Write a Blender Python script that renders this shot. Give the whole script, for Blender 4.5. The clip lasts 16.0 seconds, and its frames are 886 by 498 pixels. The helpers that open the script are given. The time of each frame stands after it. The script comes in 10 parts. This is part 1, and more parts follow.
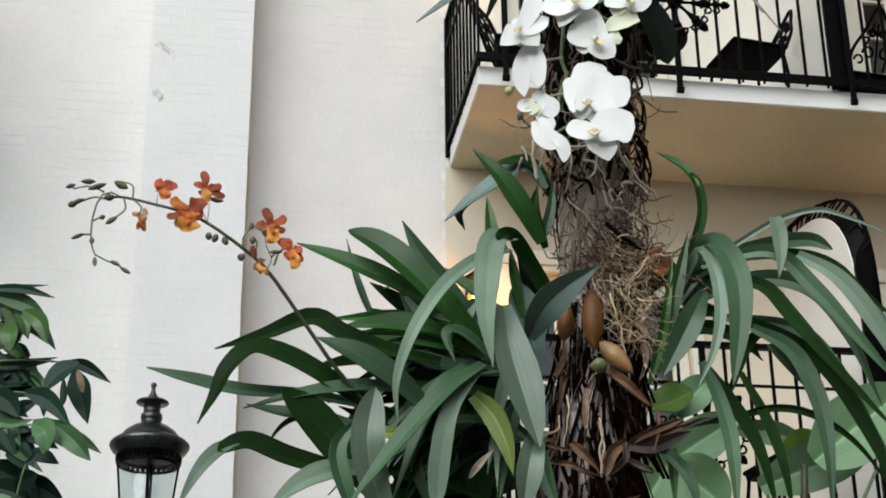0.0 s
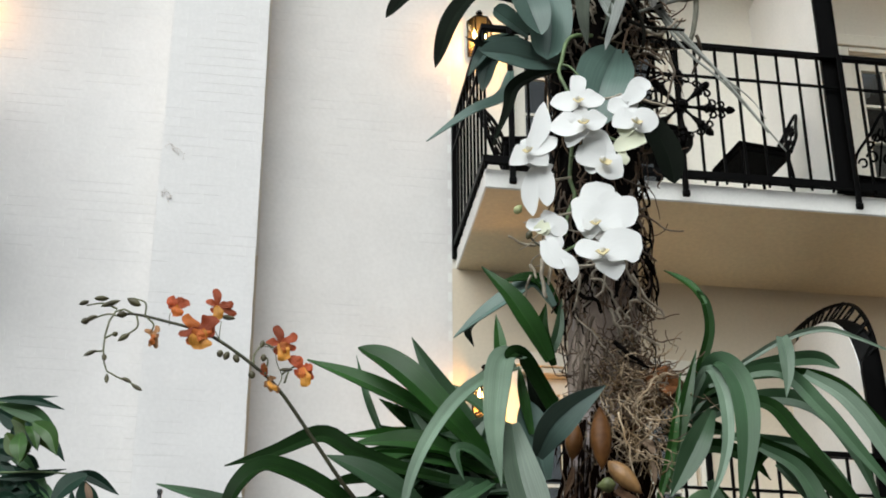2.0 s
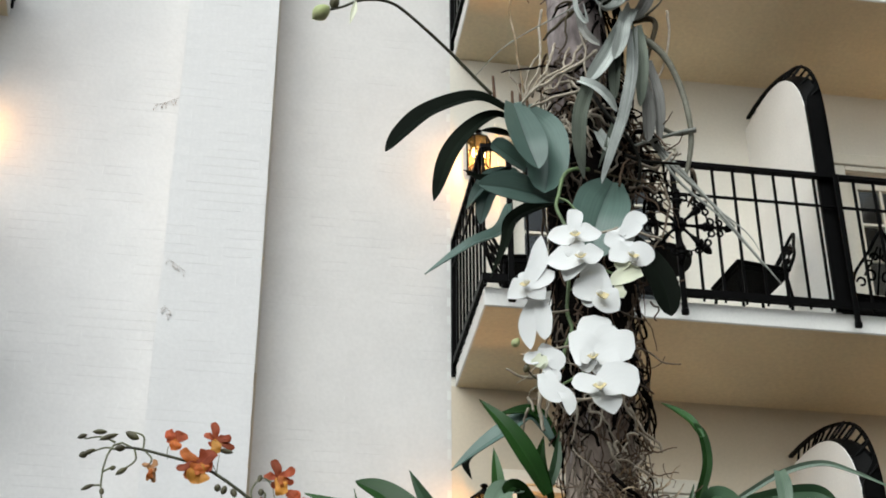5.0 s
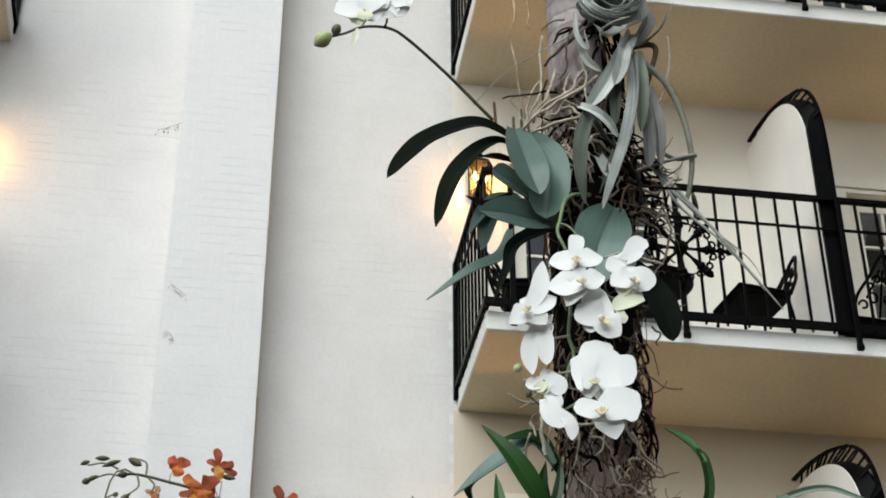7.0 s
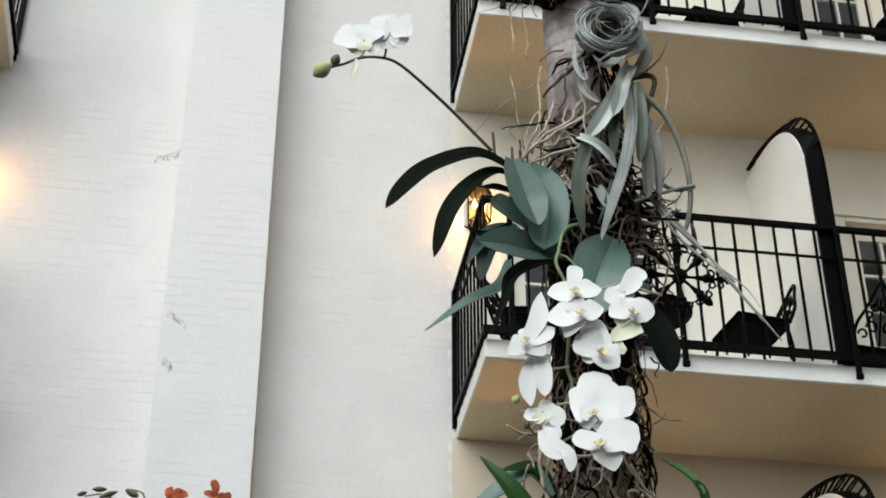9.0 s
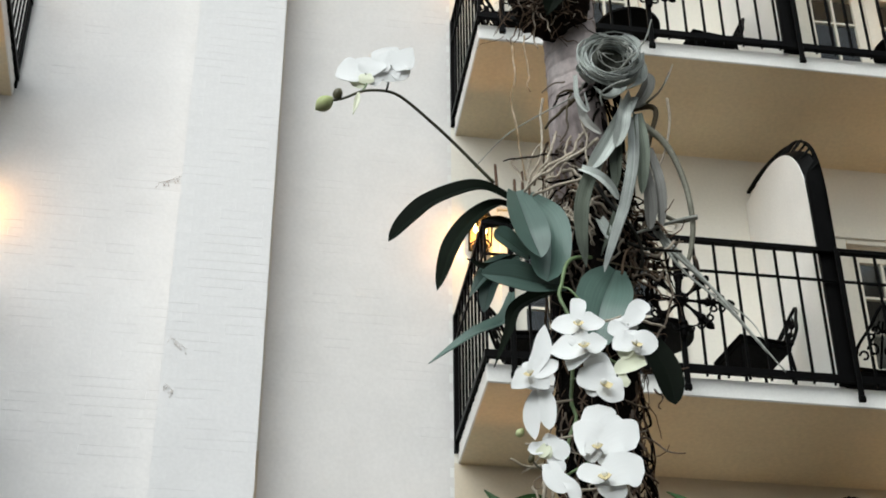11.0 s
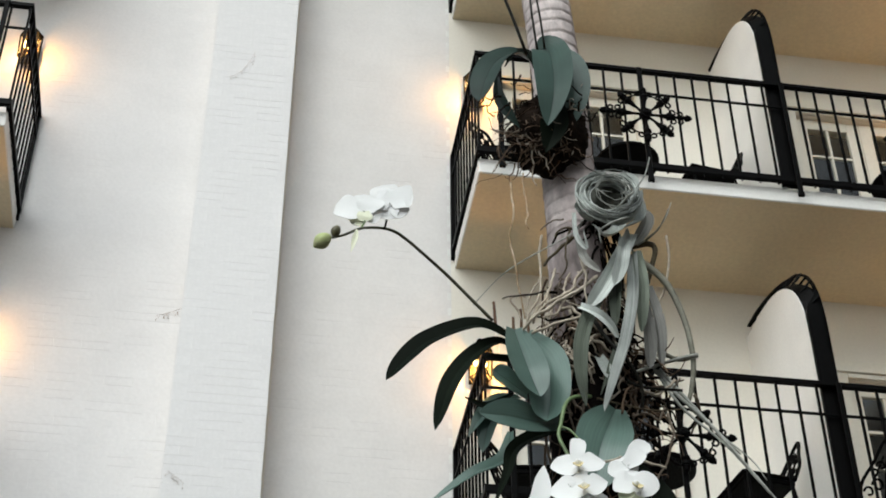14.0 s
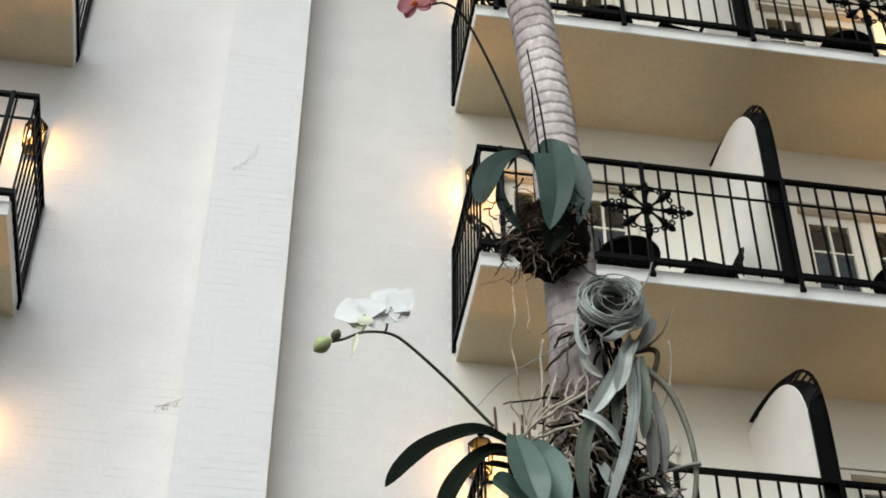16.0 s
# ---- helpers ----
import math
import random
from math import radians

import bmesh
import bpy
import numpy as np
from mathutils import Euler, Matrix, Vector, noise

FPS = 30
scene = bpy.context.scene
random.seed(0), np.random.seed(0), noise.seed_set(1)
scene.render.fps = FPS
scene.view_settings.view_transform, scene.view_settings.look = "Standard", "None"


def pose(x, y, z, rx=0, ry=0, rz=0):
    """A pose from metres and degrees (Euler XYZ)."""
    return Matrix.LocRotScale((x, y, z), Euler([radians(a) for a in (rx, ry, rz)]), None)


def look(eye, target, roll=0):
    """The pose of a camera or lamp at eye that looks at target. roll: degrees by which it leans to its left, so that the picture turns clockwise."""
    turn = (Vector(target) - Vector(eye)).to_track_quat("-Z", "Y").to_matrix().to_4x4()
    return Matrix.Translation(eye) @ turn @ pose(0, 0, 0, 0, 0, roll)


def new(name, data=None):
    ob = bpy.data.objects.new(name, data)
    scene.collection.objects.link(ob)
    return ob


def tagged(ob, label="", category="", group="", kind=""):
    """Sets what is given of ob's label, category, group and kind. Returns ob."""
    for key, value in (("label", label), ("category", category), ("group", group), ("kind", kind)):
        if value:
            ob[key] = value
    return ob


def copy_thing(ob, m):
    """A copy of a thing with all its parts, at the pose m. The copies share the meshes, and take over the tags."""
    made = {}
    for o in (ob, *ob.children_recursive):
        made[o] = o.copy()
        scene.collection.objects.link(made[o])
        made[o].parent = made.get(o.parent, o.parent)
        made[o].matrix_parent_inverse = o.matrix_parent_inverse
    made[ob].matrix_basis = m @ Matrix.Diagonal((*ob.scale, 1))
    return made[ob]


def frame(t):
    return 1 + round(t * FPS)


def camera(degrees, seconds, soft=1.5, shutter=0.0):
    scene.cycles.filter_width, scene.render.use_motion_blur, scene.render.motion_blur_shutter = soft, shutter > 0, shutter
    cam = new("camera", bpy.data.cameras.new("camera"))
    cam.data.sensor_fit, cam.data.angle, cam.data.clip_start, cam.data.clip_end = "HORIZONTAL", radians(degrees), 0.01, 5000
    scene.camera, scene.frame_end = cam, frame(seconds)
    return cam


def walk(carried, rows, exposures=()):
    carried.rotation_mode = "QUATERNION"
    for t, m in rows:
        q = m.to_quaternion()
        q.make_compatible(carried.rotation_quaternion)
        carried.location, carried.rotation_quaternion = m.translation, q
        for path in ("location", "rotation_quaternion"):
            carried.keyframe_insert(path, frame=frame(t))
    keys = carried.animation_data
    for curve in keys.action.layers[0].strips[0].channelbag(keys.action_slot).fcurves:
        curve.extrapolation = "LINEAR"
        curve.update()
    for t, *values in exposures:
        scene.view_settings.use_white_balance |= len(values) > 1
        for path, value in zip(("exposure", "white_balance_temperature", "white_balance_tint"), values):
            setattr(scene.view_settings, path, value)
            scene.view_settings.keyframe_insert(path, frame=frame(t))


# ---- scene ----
cam = camera(31.2, 16.0, soft=1.8)

PATH = [
    (0, (-0.015, 0.066, 1.55), (0.005, 1.893, 2.362), -0.6),
    (0.5, (-0.018, 0.06, 1.556), (0.002, 1.876, 2.393), -0.5),
    (1, (-0.017, 0.053, 1.559), (0.0, 1.853, 2.432), -0.4),
    (1.5, (-0.016, 0.048, 1.561), (-0.003, 1.839, 2.45), -0.3),
    (2, (-0.02, 0.036, 1.567), (-0.007, 1.811, 2.49), -0.2),
    (2.5, (-0.023, 0.018, 1.572), (-0.01, 1.78, 2.518), 0.1),
    (3, (-0.021, 0.023, 1.575), (-0.008, 1.779, 2.533), 0.0),
    (3.5, (-0.018, 0.025, 1.578), (-0.005, 1.769, 2.557), 0.0),
    (4, (-0.018, 0.022, 1.582), (-0.004, 1.747, 2.593), 0.0),
    (6.5, (-0.018, -0.004, 1.584), (-0.007, 1.689, 2.649), -0.2),
    (7, (-0.018, 0.002, 1.583), (-0.007, 1.69, 2.655), -0.2),
    (7.5, (-0.019, 0.005, 1.582), (-0.008, 1.695, 2.651), -0.0),
    (8, (-0.017, 0.012, 1.582), (-0.005, 1.703, 2.649), -0.2),
    (8.5, (-0.019, 0.006, 1.588), (-0.006, 1.697, 2.656), -0.1),
    (9, (-0.017, 0.0, 1.588), (-0.005, 1.67, 2.689), -0.1),
    (9.5, (-0.018, -0.001, 1.589), (-0.008, 1.667, 2.693), -0.2),
    (10, (-0.021, -0.007, 1.591), (-0.01, 1.655, 2.704), -0.2),
    (12.5, (-0.018, -0.013, 1.614), (-0.007, 1.599, 2.798), -0.7),
    (13, (-0.015, -0.015, 1.615), (-0.004, 1.563, 2.844), -0.7),
    (13.5, (-0.016, -0.008, 1.618), (-0.005, 1.551, 2.871), -0.6),
    (14, (-0.017, -0.002, 1.619), (-0.006, 1.553, 2.876), -0.3),
    (14.5, (-0.017, 0.008, 1.625), (-0.006, 1.559, 2.887), -0.1),
    (15, (-0.02, -0.001, 1.636), (-0.009, 1.527, 2.926), 0.1),
    (15.5, (-0.019, -0.01, 1.641), (-0.01, 1.494, 2.959), 0.2),
    (16, (-0.017, -0.007, 1.646), (-0.008, 1.475, 2.989), 0.2),
]
walk(cam, [(t, look(eye, target, roll)) for t, eye, target, roll in PATH], exposures=[(0.0, 0.0, 6250, 6), (3.0, -0.08, 6220, 5), (9.5, -0.10, 6180, 4.5), (16.0, -0.16, 6220, 5)])

# ---- daylight from the glazed roof of the atrium ----
world = bpy.data.worlds.new("atrium_sky")
scene.world = world
world.use_nodes = True
_n, _l = world.node_tree.nodes, world.node_tree.links
_sky = _n.new("ShaderNodeTexSky")
_sky.sky_type = "NISHITA"
_sky.sun_disc = False
_sky.sun_elevation = radians(25)
_sky.sun_rotation = radians(215)
_frost = _n.new("ShaderNodeHueSaturation")  # milky roof glazing takes the blue out
_frost.inputs["Saturation"].default_value = 0.25
_l.new(_sky.outputs[0], _frost.inputs["Color"])
_l.new(_frost.outputs[0], _n["Background"].inputs[0])
_n["Background"].inputs[1].default_value = 0.15

sun = new("sun", bpy.data.lights.new("sun", "SUN"))
sun.data.energy = 3.3
sun.data.angle = radians(60)
sun.data.color = (1.0, 0.985, 0.955)
sun.matrix_world = look((-4.4, -11.7, 12.5), (0, 0, 0))

# ---- materials ----
def surface(name, base, rough=0.6, metal=0.0, vary=0.15, coarse=3.0, fine=60.0, bump=0.1, spec=0.5,
            second=None, coat=0.0, rand=0.0, island=False, through_light=0.0, stretch=(1, 1, 1)):
    """A surface with stains at two scales, fine relief and, if wanted, a second colour in its blotches."""
    m = bpy.data.materials.new(name)
    m.use_nodes = True
    n, l = m.node_tree.nodes, m.node_tree.links
    b = n["Principled BSDF"]
    tc, mp = n.new("ShaderNodeTexCoord"), n.new("ShaderNodeMapping")
    mp.inputs["Scale"].default_value = stretch
    l.new(tc.outputs["Object"], mp.inputs["Vector"])
    n1, n2 = n.new("ShaderNodeTexNoise"), n.new("ShaderNodeTexNoise")
    for node, s, d in ((n1, coarse, 4), (n2, fine, 6)):
        node.inputs["Scale"].default_value, node.inputs["Detail"].default_value = s, d
        l.new(mp.outputs["Vector"], node.inputs["Vector"])
    two = second or tuple(c * (1 - 2 * vary) for c in base)
    ramp = n.new("ShaderNodeValToRGB")
    ramp.color_ramp.elements[0].position, ramp.color_ramp.elements[1].position = 0.35, 0.65
    ramp.color_ramp.elements[0].color = (*two, 1)
    ramp.color_ramp.elements[1].color = (*base, 1)
    l.new(n1.outputs["Fac"], ramp.inputs["Fac"])
    fleck = n.new("ShaderNodeMapRange")
    fleck.inputs["To Min"].default_value, fleck.inputs["To Max"].default_value = 1 - vary, 1 + vary
    fleck.inputs["From Min"].default_value, fleck.inputs["From Max"].default_value = 0.3, 0.7
    l.new(n2.outputs["Fac"], fleck.inputs["Value"])
    mul = n.new("ShaderNodeVectorMath")
    mul.operation = "SCALE"
    l.new(ramp.outputs["Color"], mul.inputs[0])
    l.new(fleck.outputs["Result"], mul.inputs["Scale"])
    out = mul.outputs["Vector"]
    if rand:
        src = n.new("ShaderNodeNewGeometry").outputs["Random Per Island"] if island else n.new("ShaderNodeObjectInfo").outputs["Random"]
        r2 = n.new("ShaderNodeMapRange")
        r2.inputs["To Min"].default_value, r2.inputs["To Max"].default_value = 1 - rand, 1 + rand
        l.new(src, r2.inputs["Value"])
        m2 = n.new("ShaderNodeVectorMath")
        m2.operation = "SCALE"
        l.new(out, m2.inputs[0])
        l.new(r2.outputs["Result"], m2.inputs["Scale"])
        out = m2.outputs["Vector"]
    l.new(out, b.inputs["Base Color"])
    b.inputs["Roughness"].default_value = rough
    b.inputs["Metallic"].default_value = metal
    b.inputs["Specular IOR Level"].default_value = spec
    b.inputs["Coat Weight"].default_value = coat
    if bump:
        bp = n.new("ShaderNodeBump")
        bp.inputs["Strength"].default_value, bp.inputs["Distance"].default_value = bump, 0.004
        l.new(n2.outputs["Fac"], bp.inputs["Height"])
        l.new(bp.outputs["Normal"], b.inputs["Normal"])
    if through_light:
        tr, mix = n.new("ShaderNodeBsdfTranslucent"), n.new("ShaderNodeMixShader")
        l.new(out, tr.inputs["Color"])
        mix.inputs["Fac"].default_value = through_light
        l.new(b.outputs[0], mix.inputs[1])
        l.new(tr.outputs[0], mix.inputs[2])
        l.new(mix.outputs[0], n["Material Output"].inputs["Surface"])
    return m


def glass(name, tint=(0.97, 0.99, 0.98)):
    """Thin clear glass: it lets light pass and mirrors a little."""
    m = bpy.data.materials.new(name)
    m.use_nodes = True
    n, l = m.node_tree.nodes, m.node_tree.links
    tr, gl, mix = n.new("ShaderNodeBsdfTransparent"), n.new("ShaderNodeBsdfGlossy"), n.new("ShaderNodeMixShader")
    tr.inputs["Color"].default_value = (*tint, 1)
    gl.inputs["Roughness"].default_value = 0.03
    mix.inputs["Fac"].default_value = 0.07
    l.new(tr.outputs[0], mix.inputs[1]), l.new(gl.outputs[0], mix.inputs[2])
    l.new(mix.outputs[0], n["Material Output"].inputs["Surface"])
    return m


def glow(name, colour, strength):
    m = bpy.data.materials.new(name)
    m.use_nodes = True
    b = m.node_tree.nodes["Principled BSDF"]
    b.inputs["Base Color"].default_value = (*colour, 1)
    b.inputs["Emission Color"].default_value = (*colour, 1)
    b.inputs["Emission Strength"].default_value = strength
    return m


WHITE_BRICK = surface("white_painted_brick", (0.686, 0.673, 0.671), 0.55, vary=0.03, coarse=2.2, fine=35, bump=0.2, rand=0.008)
WHITE_BRICK_MANY = surface("white_painted_brickwork", (0.689, 0.672, 0.666), 0.55, vary=0.03, coarse=2.2, fine=35, bump=0.2, rand=0.008, island=True)
WHITE_BRICK_PIER = surface("white_painted_pier_brickwork", (0.686, 0.673, 0.671), 0.55, vary=0.03, coarse=2.2, fine=35, bump=0.2, rand=0.008, island=True)
# white brick right of the pier, its shade and warm bounce coloured in
WHITE_BRICK_SHADE = surface("white_brickwork_shade", (0.647, 0.625, 0.606), 0.55, vary=0.03, coarse=2.2, fine=35, bump=0.2, rand=0.008, island=True)
MORTAR = surface("painted_mortar", (0.72, 0.715, 0.69), 0.8, vary=0.06, coarse=3.5, fine=11, bump=0.3, second=(0.64, 0.635, 0.61))
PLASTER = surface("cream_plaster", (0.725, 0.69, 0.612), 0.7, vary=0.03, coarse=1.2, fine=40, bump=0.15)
# cream plaster below the balcony: shade and lantern warmth are in the colour
PLASTER_LOW = surface("cream_plaster_lamp_shade", (0.64, 0.56, 0.435), 0.7, vary=0.03, coarse=1.2, fine=40, bump=0.15)
# cream paint, tanned further by lantern warmth put into the colour
SOFFIT = surface("cream_soffit_lamp_tint", (0.74, 0.638, 0.445), 0.7, vary=0.06, coarse=0.9, fine=30, bump=0.06)
DECK = surface("unseen_deck_grey", (0.20, 0.19, 0.18), 0.8, vary=0.15, coarse=4, fine=60)
TRIM = surface("white_trim_paint", (0.78, 0.77, 0.74), 0.45, vary=0.04, coarse=2, fine=50, bump=0.1)
CREAM_TRIM = surface("cream_door_paint", (0.72, 0.69, 0.60), 0.45, vary=0.04, coarse=2, fine=50, bump=0.1)
IRON = surface("black_wrought_iron", (0.0014, 0.0014, 0.0014), 0.45, spec=0.05, vary=0.3, coarse=8, fine=120, bump=0.25)
CAST = surface("black_cast_iron", (0.0014, 0.0013, 0.0013), 0.55, spec=0.04, vary=0.3, coarse=20, fine=200, bump=0.4)
# room darkness put into the colour of the backing behind the panes
DARK_ROOM = surface("unlit_room_dark", (0.10, 0.09, 0.08), 0.8, vary=0.2)
# unseen floor and hall walls, kept dark to cut bounce on the soffits
STONE_FLOOR = surface("stone_floor", (0.06, 0.055, 0.048), 0.6, vary=0.15, coarse=1.0, fine=20)
WARM_WALL = surface("atrium_wall_paint", (0.30, 0.285, 0.255), 0.7, vary=0.05, coarse=0.5, fine=20)
PANE = glass("window_glass")
BULB = glow("lamp_flame", (1.0, 0.66, 0.28), 22.0)


def amber_glass():
    """Seeded glass: half clear, half a warm haze that catches the lamp behind it."""
    m = bpy.data.materials.new("amber_glass")
    m.use_nodes = True
    n, l = m.node_tree.nodes, m.node_tree.links
    a, b, mix = n.new("ShaderNodeBsdfTransparent"), n.new("ShaderNodeBsdfTranslucent"), n.new("ShaderNodeMixShader")
    a.inputs["Color"].default_value, b.inputs["Color"].default_value = (1.0, 0.97, 0.91, 1), (0.9, 0.84, 0.68, 1)
    mix.inputs["Fac"].default_value = 0.035
    l.new(a.outputs[0], mix.inputs[1]), l.new(b.outputs[0], mix.inputs[2])
    l.new(mix.outputs[0], n["Material Output"].inputs["Surface"])
    return m


AMBER = amber_glass()


# ---- building blocks ----
def box(bm, x0, x1, y0, y1, z0, z1):
    v = [bm.verts.new((x, y, z)) for x in (x0, x1) for y in (y0, y1) for z in (z0, z1)]
    for f in ((0, 1, 3, 2), (4, 6, 7, 5), (0, 4, 5, 1), (2, 3, 7, 6), (0, 2, 6, 4), (1, 5, 7, 3)):
        bm.faces.new([v[i] for i in f])
    return v


def soft_box(bm, x0, x1, y0, y1, z0, z1, r=0.004):
    v = box(bm, x0, x1, y0, y1, z0, z1)
    es = list({e for q in v for e in q.link_edges})
    bmesh.ops.bevel(bm, geom=es, offset=r, segments=1, affect="EDGES", profile=0.5)


def rod(bm, a, b, r0, r1=None, sides=8):
    """A straight round bar from a to b."""
    a, b = Vector(a), Vector(b)
    r1 = r0 if r1 is None else r1
    q = (b - a).to_track_quat("Z", "Y")
    rings = []
    for p, r in ((a, r0), (b, r1)):
        rings.append([bm.verts.new(p + q @ Vector((math.cos(2 * math.pi * i / sides) * r, math.sin(2 * math.pi * i / sides) * r, 0))) for i in range(sides)])
    for i in range(sides):
        j = (i + 1) % sides
        bm.faces.new((rings[0][i], rings[0][j], rings[1][j], rings[1][i]))
    bm.faces.new(rings[0][::-1])
    bm.faces.new(rings[1])


def tube(bm, pts, radii, sides=6):
    """A bent round bar through pts; radii is one number or one for each point."""
    pts = [Vector(p) for p in pts]
    n = len(pts)
    if not hasattr(radii, "__len__"):
        radii = [radii] * n
    side = None
    rings = []
    for i, p in enumerate(pts):
        d = (pts[min(i + 1, n - 1)] - pts[max(i - 1, 0)])
        d = d.normalized() if d.length > 1e-9 else Vector((0, 0, 1))
        if side is None:
            side = d.orthogonal().normalized()
        else:
            side = (side - d * side.dot(d))
            side = side.normalized() if side.length > 1e-6 else d.orthogonal().normalized()
        up = d.cross(side)
        rings.append([bm.verts.new(p + (side * math.cos(2 * math.pi * k / sides) + up * math.sin(2 * math.pi * k / sides)) * radii[i]) for k in range(sides)])
    for a, b in zip(rings, rings[1:]):
        for k in range(sides):
            j = (k + 1) % sides
            bm.faces.new((a[k], a[j], b[j], b[k]))
    bm.faces.new(rings[0][::-1])
    bm.faces.new(rings[-1])


def lathe(bm, profile, centre=(0, 0, 0), sides=20):
    """A turned form round the z axis: profile holds (radius, height)."""
    c = Vector(centre)
    rings = []
    for r, z in profile:
        rings.append([bm.verts.new(c + Vector((math.cos(2 * math.pi * i / sides) * r, math.sin(2 * math.pi * i / sides) * r, z))) for i in range(sides)])
    for a, b in zip(rings, rings[1:]):
        for i in range(sides):
            j = (i + 1) % sides
            bm.faces.new((a[i], a[j], b[j], b[i]))
    bm.faces.new(rings[0][::-1])
    bm.faces.new(rings[-1])


def curve_pts(a, b, c, d, n=12):
    """Points on a smooth line that leaves a, is drawn to b and c, and ends at d."""
    a, b, c, d = map(Vector, (a, b, c, d))
    out = []
    for i in range(n + 1):
        t = i / n
        s = 1 - t
        out.append(a * s ** 3 + b * 3 * s * s * t + c * 3 * s * t * t + d * t ** 3)
    return out


def mesh_of(bm, name, material, smooth=False):
    bmesh.ops.recalc_face_normals(bm, faces=bm.faces)
    me = bpy.data.meshes.new(name)
    bm.to_mesh(me)
    bm.free()
    me.materials.append(material)
    if smooth:
        me.polygons.foreach_set("use_smooth", [True] * len(me.polygons))
    return me


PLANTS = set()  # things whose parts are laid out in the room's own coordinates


def part(name, bm, material, parent, label="", smooth=False):
    ob = new(name, mesh_of(bm, name, material, smooth))
    ob.parent = parent
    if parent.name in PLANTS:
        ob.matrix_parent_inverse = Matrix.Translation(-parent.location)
    if label:
        ob["label"] = label
    return ob


def thing(name, at, label, category, group="", kind=""):
    """An Empty at the base of a thing, that carries its parts."""
    ob = new(name)
    ob.matrix_world = at
    ob.empty_display_size = 0.1
    return tagged(ob, label, category, group, kind)


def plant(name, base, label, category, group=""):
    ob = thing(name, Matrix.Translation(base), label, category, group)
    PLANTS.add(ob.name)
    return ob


def solid(name, bm, material, at, label, category, kind="", smooth=False, group=""):
    ob = new(name, mesh_of(bm, name, material, smooth))
    ob.matrix_world = at
    return tagged(ob, label, category, group, kind)


# ---- the building: x along its front, y into it, z up from the first soffit ----
FRONT = Matrix.Translation((0.1475, 10.084, 6.635)) @ Matrix.Rotation(radians(8.332), 4, "Z")
STOREY = 2.94
DEEP = 1.18          # how far the balconies stand out
SLAB = 0.14
LOW, HIGH = -6.62, 11.5
FLOORS = (-1, 0, 1, 2)
DOORS = (1.05, 3.80)  # middle of each pair of doors along the front
DOOR_HALF, DOOR_TOP = 0.62, 2.16


def at(x, y, z, rz=0.0):
    return FRONT @ pose(x, y, z, 0, 0, rz)


xs = [-13.0]
for d in DOORS:
    xs += [d - DOOR_HALF, d + DOOR_HALF]
xs.append(13.0)


def front_wall(name, z0, z1, floors, material, label):
    bm = bmesh.new()
    for i in range(0, len(xs) - 1, 2):
        box(bm, xs[i], xs[i + 1], 0.0, 0.25, z0, z1)
    for d in DOORS:
        zs = [z0]
        for k in floors:
            zs += [k * STOREY + SLAB, k * STOREY + DOOR_TOP]
        zs.append(z1)
        for i in range(0, len(zs), 2):
            box(bm, d - DOOR_HALF, d + DOOR_HALF, 0.0, 0.25, zs[i], zs[i + 1])
    return solid(name, bm, material, at(0, 0, 0), label, "wall", "structure")


front_wall("wall_front", 0.0, HIGH, FLOORS[1:], PLASTER, "cream plastered hotel wall behind the balconies")
front_wall("wall_front_low", LOW, 0.0, FLOORS[:1], PLASTER_LOW, "cream plastered lower storey, balcony shade and lamp warmth in its colour")

# added backing that keeps the sky out of the door panes
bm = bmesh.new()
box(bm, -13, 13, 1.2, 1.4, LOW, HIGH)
solid("rooms_backing", bm, DARK_ROOM, at(0, 0, 0), "backing added behind the doors, coloured dark for unlit rooms", "wall", "structure")

bm = bmesh.new()
box(bm, -1.40, -0.03, -0.004, 0.01, -4.2, 8.8)
box(bm, -13.0, -2.10, -0.004, 0.01, -4.2, 8.8)
brick_field = solid("wall_brick", bm, MORTAR, at(0, 0, 0), "white painted brick wall between the balconies", "wall", "structure")

PIL_X0, PIL_X1, PIL_OUT = -2.11, -1.425, 0.34
bm = bmesh.new()
box(bm, PIL_X0 + 0.006, PIL_X1 - 0.006, -PIL_OUT, -0.0045, LOW, 9.5)
pilaster = solid("wall_pilaster", bm, MORTAR, at(0, 0, 0), "white painted brick pier standing out from the wall", "wall", "structure")

# the hall round the camera: unseen shell, added and sized to shape the light
HALL = Matrix.Identity(4)
for nm, b in (("wall_left", (-13.2, -12.9, -13, 12)), ("wall_right", (12.9, 13.2, -13, 12)), ("wall_back", (-13.2, 13.2, -13.3, -13.0))):
    bm = bmesh.new()
    box(bm, b[0], b[1], b[2], b[3], 0, 18.1 if nm == "wall_right" else 7.0)
    solid(nm, bm, WARM_WALL, HALL, "unseen plain wall added to close the atrium", "wall", "structure")
bm = bmesh.new()
box(bm, -13.2, 13.2, -13.3, 13, -0.3, 0)
solid("floor", bm, STONE_FLOOR, HALL, "unseen floor added under the atrium, kept dark", "floor", "structure")
bm = bmesh.new()
box(bm, -13.2, 13.2, -13.3, -12.6, 18.1, 18.4)
box(bm, -13.2, -12.4, -12.6, 6.5, 18.1, 18.4)
box(bm, 12.4, 13.2, -12.6, 6.5, 18.1, 18.4)
# strip brought forward to shade the top of the front wall
box(bm, -13.2, 13.2, 6.5, 14, 18.1, 18.4)
solid("ceiling", bm, WARM_WALL, HALL, "unseen roof added, with a wide opening for the light", "ceiling", "structure")


